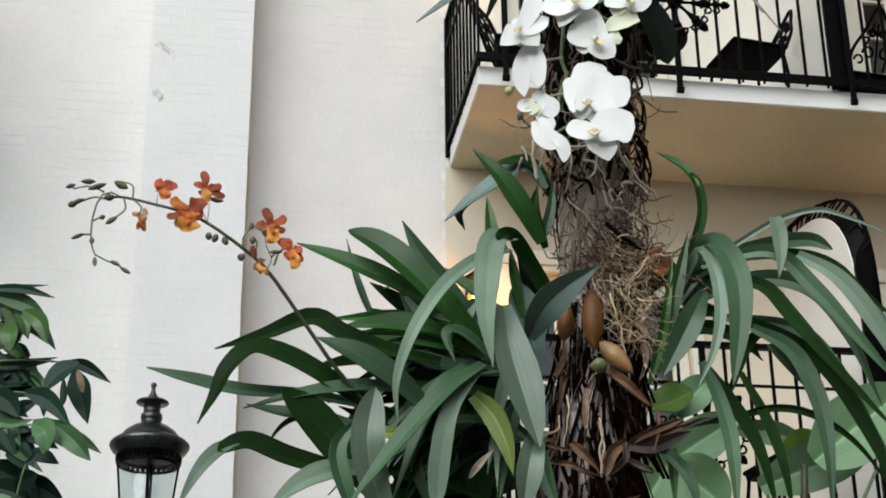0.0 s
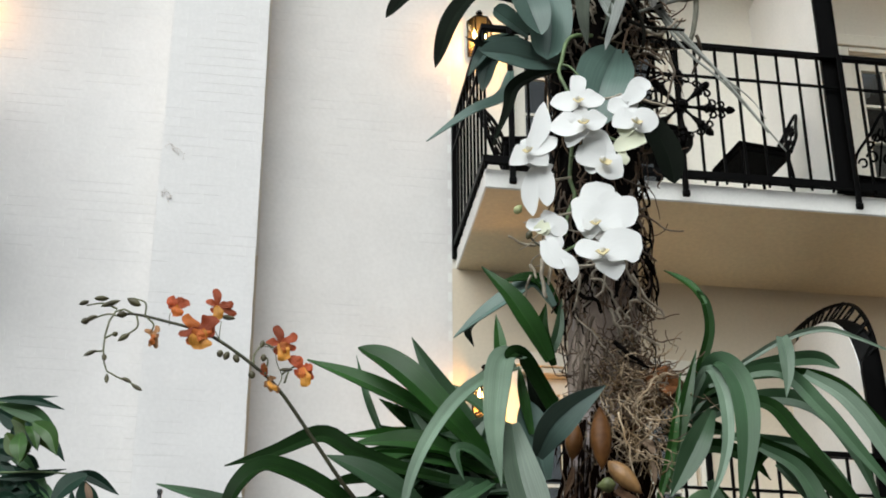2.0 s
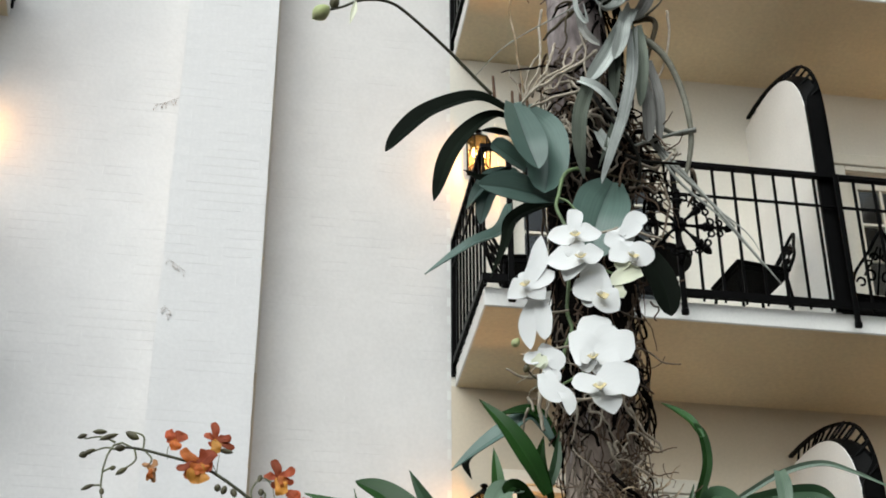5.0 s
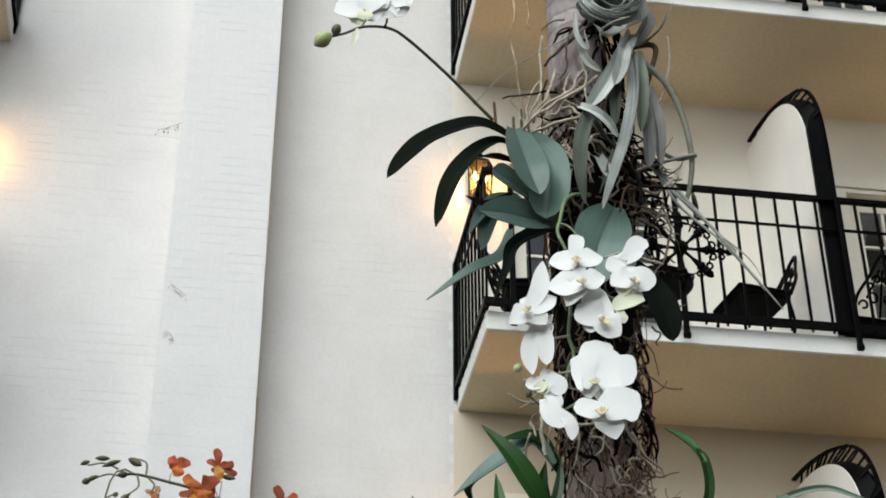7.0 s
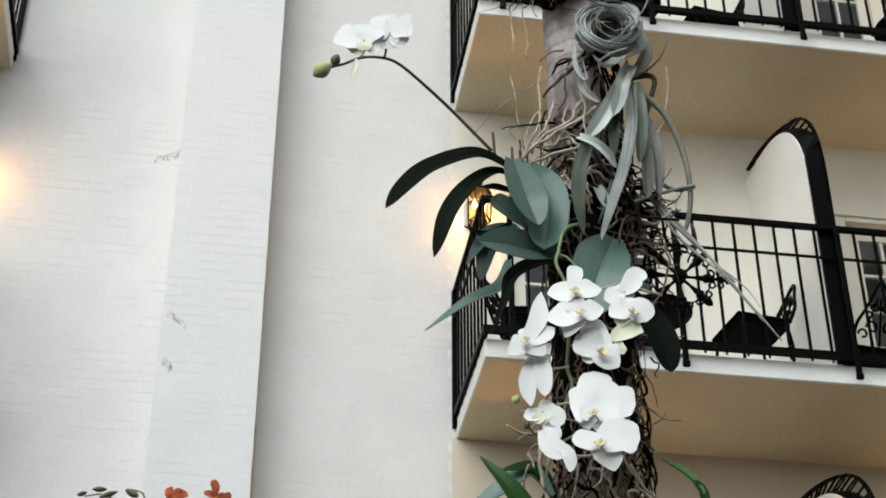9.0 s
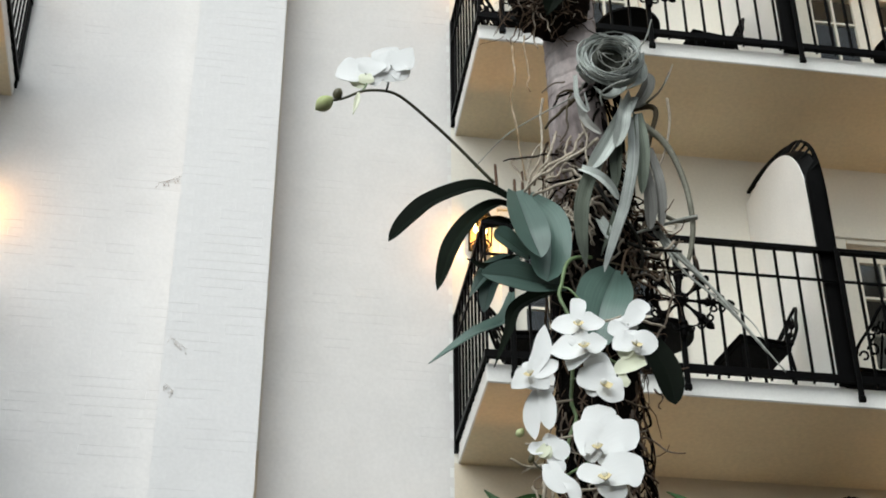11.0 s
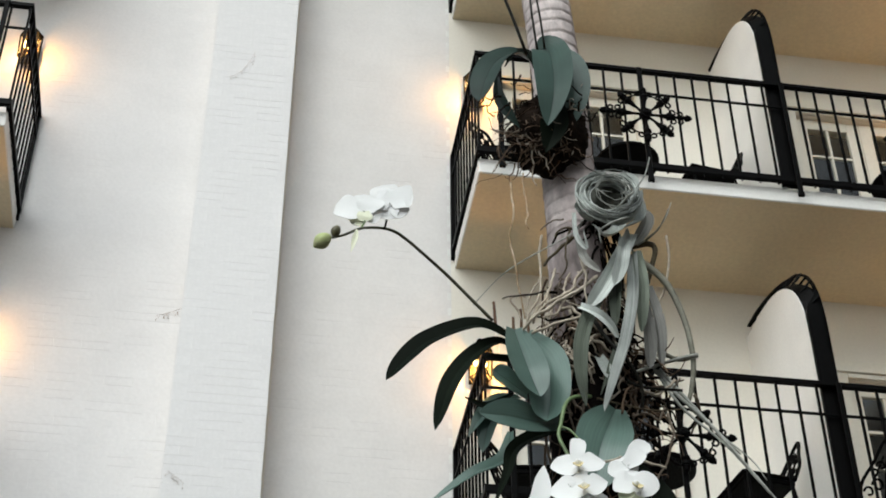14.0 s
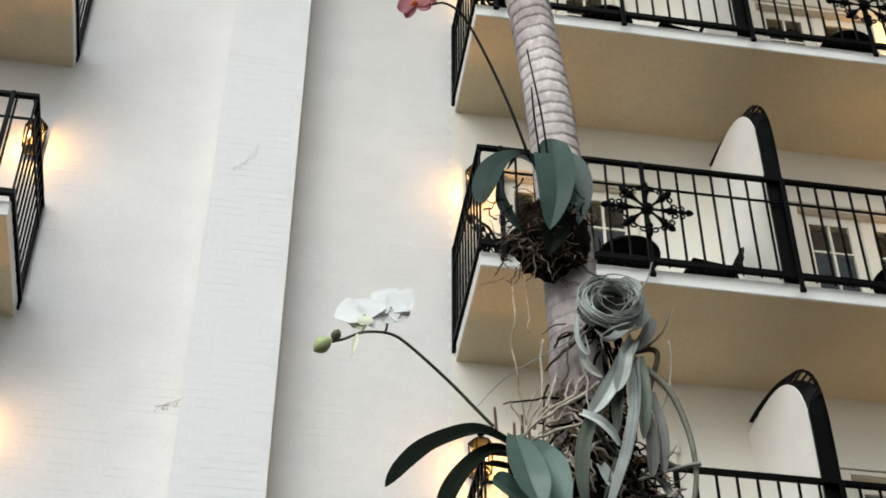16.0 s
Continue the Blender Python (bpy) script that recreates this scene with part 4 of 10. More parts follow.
leaf(straps, MOTH_SHADED, [(0.08, 2.15, 2.577), (0.051, 2.16, 2.561), (0.032, 2.16, 2.538), (0.04, 2.16, 2.511)], 0.0165, 20)
leaf(straps, STRAP_FRESH, [(0.145, 2.09, 2.458), (0.119, 2.07, 2.502), (0.088, 2.06, 2.548), (0.05, 2.06, 2.591)], 0.0350, 15, stalk=0.5)
leaf(straps, STRAP_DARK, [(0.152, 2.11, 2.459), (0.137, 2.1, 2.507), (0.143, 2.1, 2.552)], 0.0184, stalk=0.5)
leaf(straps, STRAP, [(0.144, 2.11, 2.467), (0.16, 2.11, 2.511), (0.167, 2.11, 2.565)], 0.0156, stalk=0.5)
leaf(straps, STRAP_FRESH, [(0.075, 2.07, 2.407), (0.074, 2.06, 2.463), (0.069, 2.06, 2.515)], 0.0193, 10, stalk=0.5)
leaf(straps, STRAP_FRESH, [(0.115, 2.07, 2.34), (0.104, 2.06, 2.394), (0.099, 2.06, 2.437)], 0.0150, 10, stalk=0.5)
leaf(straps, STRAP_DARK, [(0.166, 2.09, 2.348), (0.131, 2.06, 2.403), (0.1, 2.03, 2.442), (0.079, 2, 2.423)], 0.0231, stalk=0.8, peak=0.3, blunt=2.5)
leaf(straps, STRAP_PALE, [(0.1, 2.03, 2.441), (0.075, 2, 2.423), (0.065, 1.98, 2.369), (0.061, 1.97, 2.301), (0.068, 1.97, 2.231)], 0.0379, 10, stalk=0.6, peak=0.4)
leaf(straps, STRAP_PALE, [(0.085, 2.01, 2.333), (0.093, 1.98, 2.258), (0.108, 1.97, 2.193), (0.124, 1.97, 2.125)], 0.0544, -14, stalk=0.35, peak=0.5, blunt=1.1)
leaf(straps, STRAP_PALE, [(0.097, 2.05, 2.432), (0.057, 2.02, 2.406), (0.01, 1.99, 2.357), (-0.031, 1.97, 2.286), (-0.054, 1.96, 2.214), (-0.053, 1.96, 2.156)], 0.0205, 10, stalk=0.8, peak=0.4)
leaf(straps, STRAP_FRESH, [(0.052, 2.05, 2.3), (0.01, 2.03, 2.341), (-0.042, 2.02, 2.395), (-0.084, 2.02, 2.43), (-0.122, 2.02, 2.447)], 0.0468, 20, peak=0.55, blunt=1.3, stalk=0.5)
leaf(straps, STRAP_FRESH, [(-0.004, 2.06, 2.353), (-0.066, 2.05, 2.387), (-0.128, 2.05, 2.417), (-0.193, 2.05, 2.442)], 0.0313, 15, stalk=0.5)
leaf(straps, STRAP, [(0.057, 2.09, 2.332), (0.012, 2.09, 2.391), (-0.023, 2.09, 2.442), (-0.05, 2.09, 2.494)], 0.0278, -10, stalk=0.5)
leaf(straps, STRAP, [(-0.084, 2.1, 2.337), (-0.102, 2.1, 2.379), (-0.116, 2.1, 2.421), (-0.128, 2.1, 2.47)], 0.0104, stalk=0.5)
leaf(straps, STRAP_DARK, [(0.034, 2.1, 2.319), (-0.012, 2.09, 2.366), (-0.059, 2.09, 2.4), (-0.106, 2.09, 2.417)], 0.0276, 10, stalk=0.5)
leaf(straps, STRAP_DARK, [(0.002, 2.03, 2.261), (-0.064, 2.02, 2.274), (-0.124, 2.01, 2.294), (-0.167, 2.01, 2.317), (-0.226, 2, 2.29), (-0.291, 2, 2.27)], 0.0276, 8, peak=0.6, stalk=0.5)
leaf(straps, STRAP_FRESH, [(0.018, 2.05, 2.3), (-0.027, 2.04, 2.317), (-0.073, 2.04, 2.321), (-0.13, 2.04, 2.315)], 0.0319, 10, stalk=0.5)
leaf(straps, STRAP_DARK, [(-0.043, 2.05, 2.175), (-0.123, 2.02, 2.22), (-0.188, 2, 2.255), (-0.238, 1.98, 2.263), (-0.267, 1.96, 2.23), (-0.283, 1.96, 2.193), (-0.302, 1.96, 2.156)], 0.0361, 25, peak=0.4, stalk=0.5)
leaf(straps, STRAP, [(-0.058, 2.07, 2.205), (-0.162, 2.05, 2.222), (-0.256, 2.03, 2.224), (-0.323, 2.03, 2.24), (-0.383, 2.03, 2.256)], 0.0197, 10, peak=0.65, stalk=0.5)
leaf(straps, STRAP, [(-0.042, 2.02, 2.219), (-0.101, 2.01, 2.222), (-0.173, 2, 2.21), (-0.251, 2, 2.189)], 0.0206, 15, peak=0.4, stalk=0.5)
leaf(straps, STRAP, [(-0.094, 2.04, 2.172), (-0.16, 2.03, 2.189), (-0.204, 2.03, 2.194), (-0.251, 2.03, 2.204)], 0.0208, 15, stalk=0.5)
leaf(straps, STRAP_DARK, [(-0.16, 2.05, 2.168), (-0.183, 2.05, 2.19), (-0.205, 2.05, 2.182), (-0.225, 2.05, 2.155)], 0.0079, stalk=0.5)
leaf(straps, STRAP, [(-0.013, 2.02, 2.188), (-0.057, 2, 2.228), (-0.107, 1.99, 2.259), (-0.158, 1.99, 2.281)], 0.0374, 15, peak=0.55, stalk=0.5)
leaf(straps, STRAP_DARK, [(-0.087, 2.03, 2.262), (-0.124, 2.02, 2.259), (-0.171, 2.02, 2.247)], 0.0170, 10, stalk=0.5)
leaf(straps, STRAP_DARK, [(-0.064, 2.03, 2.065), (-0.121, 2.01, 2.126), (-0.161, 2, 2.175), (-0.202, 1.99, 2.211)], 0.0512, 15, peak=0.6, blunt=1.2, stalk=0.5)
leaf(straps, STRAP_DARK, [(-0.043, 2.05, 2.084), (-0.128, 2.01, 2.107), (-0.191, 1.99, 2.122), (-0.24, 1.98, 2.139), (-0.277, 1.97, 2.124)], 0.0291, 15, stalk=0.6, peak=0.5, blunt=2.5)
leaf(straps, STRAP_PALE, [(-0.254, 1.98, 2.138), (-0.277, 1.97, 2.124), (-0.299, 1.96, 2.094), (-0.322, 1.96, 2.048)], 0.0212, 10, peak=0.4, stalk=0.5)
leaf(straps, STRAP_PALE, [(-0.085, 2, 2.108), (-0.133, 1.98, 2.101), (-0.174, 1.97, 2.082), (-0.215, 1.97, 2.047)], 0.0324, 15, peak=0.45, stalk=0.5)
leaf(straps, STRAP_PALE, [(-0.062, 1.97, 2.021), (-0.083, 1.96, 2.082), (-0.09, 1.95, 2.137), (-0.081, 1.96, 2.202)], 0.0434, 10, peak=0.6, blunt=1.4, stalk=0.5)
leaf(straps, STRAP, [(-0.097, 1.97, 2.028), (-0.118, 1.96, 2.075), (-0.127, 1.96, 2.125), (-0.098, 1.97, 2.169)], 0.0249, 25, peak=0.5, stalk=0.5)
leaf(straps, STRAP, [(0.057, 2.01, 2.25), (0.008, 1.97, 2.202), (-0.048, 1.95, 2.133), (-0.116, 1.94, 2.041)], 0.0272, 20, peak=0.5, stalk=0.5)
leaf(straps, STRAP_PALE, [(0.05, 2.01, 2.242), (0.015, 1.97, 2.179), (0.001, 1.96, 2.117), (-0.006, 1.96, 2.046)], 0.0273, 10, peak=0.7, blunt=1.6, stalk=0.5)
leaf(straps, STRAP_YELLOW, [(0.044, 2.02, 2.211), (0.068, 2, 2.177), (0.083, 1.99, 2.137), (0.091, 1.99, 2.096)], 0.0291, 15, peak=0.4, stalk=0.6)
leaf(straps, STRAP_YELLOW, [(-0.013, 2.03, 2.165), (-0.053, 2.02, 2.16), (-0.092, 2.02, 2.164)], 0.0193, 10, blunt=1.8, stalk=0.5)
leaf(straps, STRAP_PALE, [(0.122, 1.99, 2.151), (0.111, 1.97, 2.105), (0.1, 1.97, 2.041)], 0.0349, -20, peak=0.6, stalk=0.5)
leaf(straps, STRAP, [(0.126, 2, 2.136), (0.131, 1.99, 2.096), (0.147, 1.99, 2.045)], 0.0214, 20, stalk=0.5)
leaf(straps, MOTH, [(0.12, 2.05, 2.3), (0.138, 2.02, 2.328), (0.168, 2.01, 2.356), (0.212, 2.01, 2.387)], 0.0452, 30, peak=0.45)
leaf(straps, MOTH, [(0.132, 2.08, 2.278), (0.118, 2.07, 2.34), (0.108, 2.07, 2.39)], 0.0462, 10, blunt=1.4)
leaf(straps, MOTH_SHADED, [(0.162, 2.09, 2.348), (0.132, 2.08, 2.377), (0.11, 2.08, 2.437)], 0.0265, 10)
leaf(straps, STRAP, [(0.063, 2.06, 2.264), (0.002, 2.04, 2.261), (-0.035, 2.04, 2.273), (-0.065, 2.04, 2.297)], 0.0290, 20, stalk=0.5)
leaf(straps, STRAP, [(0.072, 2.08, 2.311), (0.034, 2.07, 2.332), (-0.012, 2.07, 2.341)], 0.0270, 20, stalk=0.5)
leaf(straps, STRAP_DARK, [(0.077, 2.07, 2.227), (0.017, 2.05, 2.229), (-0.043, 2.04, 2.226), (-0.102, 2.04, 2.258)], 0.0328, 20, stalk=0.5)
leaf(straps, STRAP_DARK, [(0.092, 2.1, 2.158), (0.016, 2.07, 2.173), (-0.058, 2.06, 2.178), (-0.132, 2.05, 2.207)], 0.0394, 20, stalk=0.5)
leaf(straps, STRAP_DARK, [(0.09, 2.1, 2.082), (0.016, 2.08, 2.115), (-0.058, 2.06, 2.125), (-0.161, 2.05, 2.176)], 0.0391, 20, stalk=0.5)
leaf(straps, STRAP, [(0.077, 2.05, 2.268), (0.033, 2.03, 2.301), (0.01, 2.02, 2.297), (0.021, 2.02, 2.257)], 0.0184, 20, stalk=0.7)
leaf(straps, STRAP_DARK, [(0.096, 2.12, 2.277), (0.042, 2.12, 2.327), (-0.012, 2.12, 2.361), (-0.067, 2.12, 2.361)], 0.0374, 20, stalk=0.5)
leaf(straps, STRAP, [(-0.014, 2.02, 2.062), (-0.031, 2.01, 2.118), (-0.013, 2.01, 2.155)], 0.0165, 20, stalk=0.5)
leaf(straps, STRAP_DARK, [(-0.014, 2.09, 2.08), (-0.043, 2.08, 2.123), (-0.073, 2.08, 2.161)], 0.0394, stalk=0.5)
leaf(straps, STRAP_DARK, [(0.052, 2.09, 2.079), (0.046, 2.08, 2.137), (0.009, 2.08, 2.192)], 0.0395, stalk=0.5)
# leaves added to fill the clump; the dark ones carry its inner shade
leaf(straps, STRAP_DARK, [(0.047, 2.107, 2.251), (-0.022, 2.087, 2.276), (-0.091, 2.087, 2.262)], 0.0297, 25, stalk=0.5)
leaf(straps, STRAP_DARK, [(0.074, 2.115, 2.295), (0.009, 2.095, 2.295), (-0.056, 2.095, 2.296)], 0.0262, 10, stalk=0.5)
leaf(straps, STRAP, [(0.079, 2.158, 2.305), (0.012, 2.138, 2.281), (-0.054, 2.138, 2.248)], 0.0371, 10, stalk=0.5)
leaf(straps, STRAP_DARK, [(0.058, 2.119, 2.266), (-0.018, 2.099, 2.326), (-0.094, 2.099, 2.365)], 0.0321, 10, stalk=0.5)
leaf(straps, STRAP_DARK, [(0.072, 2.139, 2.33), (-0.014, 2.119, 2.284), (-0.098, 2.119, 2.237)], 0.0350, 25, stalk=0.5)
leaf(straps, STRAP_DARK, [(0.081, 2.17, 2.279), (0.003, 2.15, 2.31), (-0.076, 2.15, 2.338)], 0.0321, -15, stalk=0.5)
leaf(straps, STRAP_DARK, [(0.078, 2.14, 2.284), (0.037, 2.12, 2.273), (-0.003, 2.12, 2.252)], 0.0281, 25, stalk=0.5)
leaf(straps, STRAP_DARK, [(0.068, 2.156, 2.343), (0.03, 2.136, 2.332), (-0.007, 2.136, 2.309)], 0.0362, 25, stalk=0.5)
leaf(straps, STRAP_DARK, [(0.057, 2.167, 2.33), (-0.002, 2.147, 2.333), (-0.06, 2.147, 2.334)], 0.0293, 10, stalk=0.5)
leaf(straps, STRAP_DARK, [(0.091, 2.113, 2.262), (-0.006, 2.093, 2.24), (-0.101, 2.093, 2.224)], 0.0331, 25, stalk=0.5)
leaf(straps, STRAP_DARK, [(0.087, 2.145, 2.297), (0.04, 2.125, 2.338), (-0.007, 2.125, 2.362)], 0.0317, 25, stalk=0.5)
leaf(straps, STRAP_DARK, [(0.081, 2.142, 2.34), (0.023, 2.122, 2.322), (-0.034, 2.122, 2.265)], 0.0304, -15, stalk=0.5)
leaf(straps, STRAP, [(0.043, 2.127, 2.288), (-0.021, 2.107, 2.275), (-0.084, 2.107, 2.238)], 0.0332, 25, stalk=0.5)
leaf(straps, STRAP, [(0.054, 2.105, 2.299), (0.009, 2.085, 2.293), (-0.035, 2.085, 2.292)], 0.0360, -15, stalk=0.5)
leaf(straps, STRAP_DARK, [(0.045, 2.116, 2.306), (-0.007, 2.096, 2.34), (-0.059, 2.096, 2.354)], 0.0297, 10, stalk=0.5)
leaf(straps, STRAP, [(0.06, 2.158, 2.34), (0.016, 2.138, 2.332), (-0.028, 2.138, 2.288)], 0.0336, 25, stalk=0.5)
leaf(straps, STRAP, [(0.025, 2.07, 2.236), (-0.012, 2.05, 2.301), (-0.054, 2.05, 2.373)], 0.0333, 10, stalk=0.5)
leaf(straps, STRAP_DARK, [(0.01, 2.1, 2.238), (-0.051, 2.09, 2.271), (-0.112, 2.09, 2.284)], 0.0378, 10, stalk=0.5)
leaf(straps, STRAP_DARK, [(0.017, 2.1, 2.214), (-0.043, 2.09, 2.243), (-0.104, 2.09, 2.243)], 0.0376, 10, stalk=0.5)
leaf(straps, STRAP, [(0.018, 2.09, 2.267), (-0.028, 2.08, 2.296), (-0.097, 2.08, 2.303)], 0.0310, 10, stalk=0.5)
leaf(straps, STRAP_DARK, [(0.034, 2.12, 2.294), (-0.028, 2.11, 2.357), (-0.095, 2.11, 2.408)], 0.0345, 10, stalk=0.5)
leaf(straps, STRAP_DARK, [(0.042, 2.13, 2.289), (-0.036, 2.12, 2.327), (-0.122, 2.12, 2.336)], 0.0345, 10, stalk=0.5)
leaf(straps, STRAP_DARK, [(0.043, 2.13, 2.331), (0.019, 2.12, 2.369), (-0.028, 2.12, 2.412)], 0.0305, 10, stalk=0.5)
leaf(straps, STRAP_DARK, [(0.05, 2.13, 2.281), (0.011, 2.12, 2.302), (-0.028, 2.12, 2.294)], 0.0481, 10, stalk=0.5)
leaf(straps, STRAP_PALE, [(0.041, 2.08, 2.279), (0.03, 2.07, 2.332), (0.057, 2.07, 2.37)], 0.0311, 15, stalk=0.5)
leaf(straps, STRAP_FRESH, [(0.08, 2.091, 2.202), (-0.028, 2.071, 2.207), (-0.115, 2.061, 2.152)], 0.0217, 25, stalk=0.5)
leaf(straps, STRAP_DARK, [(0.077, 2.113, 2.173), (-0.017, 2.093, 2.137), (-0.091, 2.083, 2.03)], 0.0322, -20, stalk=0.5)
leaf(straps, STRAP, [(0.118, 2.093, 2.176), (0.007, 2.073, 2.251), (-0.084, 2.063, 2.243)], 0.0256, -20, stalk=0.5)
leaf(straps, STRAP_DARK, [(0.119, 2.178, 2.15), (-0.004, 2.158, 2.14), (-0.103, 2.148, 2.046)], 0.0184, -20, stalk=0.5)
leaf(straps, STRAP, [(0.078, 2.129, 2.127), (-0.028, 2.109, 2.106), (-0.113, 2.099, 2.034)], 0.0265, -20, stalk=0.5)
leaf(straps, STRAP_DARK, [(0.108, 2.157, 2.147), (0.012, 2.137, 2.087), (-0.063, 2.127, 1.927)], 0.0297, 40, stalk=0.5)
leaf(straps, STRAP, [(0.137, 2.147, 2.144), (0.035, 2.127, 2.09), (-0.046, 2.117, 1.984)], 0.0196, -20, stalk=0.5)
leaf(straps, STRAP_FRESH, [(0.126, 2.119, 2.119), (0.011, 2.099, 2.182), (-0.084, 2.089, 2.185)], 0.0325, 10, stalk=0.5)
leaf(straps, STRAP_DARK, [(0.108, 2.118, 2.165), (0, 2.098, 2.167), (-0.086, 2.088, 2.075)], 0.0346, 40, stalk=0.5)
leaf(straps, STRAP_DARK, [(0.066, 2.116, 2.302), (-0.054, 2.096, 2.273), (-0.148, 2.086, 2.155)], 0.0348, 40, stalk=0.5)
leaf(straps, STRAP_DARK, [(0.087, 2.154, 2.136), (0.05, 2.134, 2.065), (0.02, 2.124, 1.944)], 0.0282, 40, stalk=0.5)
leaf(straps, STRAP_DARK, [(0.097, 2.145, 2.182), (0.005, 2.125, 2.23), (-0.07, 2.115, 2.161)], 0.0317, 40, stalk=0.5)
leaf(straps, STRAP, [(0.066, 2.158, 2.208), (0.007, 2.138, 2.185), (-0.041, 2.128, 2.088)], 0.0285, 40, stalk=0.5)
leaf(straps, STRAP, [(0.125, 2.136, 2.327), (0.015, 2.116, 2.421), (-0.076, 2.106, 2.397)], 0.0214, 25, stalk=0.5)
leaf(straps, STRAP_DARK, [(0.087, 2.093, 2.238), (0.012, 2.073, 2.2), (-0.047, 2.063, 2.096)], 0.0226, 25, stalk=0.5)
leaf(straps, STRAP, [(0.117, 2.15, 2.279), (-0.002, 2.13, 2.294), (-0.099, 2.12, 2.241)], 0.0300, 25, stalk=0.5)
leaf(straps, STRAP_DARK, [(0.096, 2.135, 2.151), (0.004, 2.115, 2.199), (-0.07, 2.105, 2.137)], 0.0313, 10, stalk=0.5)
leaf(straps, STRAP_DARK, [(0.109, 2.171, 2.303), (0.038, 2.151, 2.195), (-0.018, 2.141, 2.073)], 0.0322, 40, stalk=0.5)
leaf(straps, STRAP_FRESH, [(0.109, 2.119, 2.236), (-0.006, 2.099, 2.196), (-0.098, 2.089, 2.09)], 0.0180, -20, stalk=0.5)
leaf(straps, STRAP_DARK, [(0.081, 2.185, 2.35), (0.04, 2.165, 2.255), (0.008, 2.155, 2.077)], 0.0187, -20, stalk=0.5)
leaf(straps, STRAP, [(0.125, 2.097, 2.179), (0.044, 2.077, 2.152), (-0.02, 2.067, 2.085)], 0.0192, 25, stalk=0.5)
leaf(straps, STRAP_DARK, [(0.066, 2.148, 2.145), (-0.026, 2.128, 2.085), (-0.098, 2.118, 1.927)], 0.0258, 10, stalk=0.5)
leaf(straps, STRAP, [(0.033, 2.041, 2.261), (-0.01, 2.011, 2.207), (-0.06, 1.991, 2.065)], 0.0180, 20, stalk=0.5)
leaf(straps, STRAP_FRESH, [(0.116, 2.089, 2.286), (-0.004, 2.059, 2.241), (-0.144, 2.039, 2.12)], 0.0212, 5, stalk=0.5)
leaf(straps, STRAP_PALE, [(0.033, 2.056, 2.182), (-0.009, 2.026, 2.183), (-0.059, 2.006, 2.113)], 0.0139, 20, 20, stalk=0.5)
leaf(straps, STRAP, [(0.08, 2.058, 2.223), (0.077, 2.028, 2.167), (0.074, 2.008, 2.054)], 0.0188, 35, stalk=0.5)
leaf(straps, STRAP_DARK, [(0.039, 2.047, 2.22), (-0.002, 2.017, 2.185), (-0.05, 1.997, 2.055)], 0.0133, 20, 20, stalk=0.5)
leaf(straps, STRAP_PALE, [(0.036, 2.082, 2.253), (-0.015, 2.052, 2.233), (-0.076, 2.032, 2.102)], 0.0209, 5, 20, stalk=0.5)
leaf(straps, STRAP, [(0.105, 2.054, 2.219), (0.089, 2.024, 2.166), (0.069, 2.004, 2.053)], 0.0199, -20, -20, stalk=0.5)
leaf(straps, STRAP, [(0.113, 2.097, 2.223), (0.02, 2.067, 2.191), (-0.089, 2.047, 2.115)], 0.0137, -20, 20, stalk=0.5)
leaf(straps, STRAP, [(0.068, 2.1, 2.289), (0.045, 2.07, 2.262), (0.018, 2.05, 2.119)], 0.0139, 20, -20, stalk=0.5)
leaf(straps, STRAP_PALE, [(0.115, 2.071, 2.267), (-0.004, 2.041, 2.233), (-0.142, 2.021, 2.08)], 0.0163, 5, stalk=0.5)
leaf(straps, STRAP, [(0.073, 2.096, 2.209), (0.035, 2.066, 2.181), (-0.009, 2.046, 2.096)], 0.0189, 35, 20, stalk=0.5)
leaf(straps, STRAP, [(0.054, 2.109, 2.288), (0.022, 2.079, 2.225), (-0.015, 2.059, 2.105)], 0.0201, 5, -20, stalk=0.5)
leaf(straps, STRAP_FRESH, [(0.106, 2.085, 2.206), (0.091, 2.055, 2.17), (0.073, 2.035, 2.059)], 0.0182, 35, stalk=0.5)
leaf(straps, STRAP, [(0.075, 2.067, 2.208), (0.02, 2.037, 2.172), (-0.044, 2.017, 2.069)], 0.0164, -20, -20, stalk=0.5)
leaf(straps, STRAP, [(0.047, 2.033, 2.24), (-0.004, 2.003, 2.197), (-0.063, 1.983, 2.055)], 0.0134, 20, 20, stalk=0.5)
leaf(straps, STRAP_PALE, [(0.107, 2.077, 2.264), (0.086, 2.047, 2.234), (0.06, 2.027, 2.108)], 0.0195, 5, 20, stalk=0.5)
leaf(straps, STRAP_PALE, [(0.083, 2.095, 2.199), (0.002, 2.065, 2.184), (-0.095, 2.045, 2.124)], 0.0122, 35, 20, stalk=0.5)
leaf(straps, STRAP, [(0.093, 2.107, 2.271), (0.014, 2.077, 2.245), (-0.08, 2.057, 2.119)], 0.0126, 20, -20, stalk=0.5)
leaf(straps, STRAP_DARK, [(0.089, 2.083, 2.196), (0.026, 2.053, 2.157), (-0.047, 2.033, 2.079)], 0.0161, -20, 20, stalk=0.5)
leaf(straps, STRAP, [(0.099, 2.053, 2.177), (0.013, 2.023, 2.176), (-0.089, 2.003, 2.106)], 0.0153, 20, stalk=0.5)
leaf(straps, STRAP_DARK, [(0.063, 2.067, 2.27), (-0.017, 2.037, 2.301), (-0.097, 2.017, 2.275)], 0.0134, 35, 20, stalk=0.5)
leaf(straps, STRAP_DARK, [(0.07, 2.087, 2.304), (0.005, 2.057, 2.307), (-0.059, 2.037, 2.284)], 0.0217, 35, stalk=0.5)
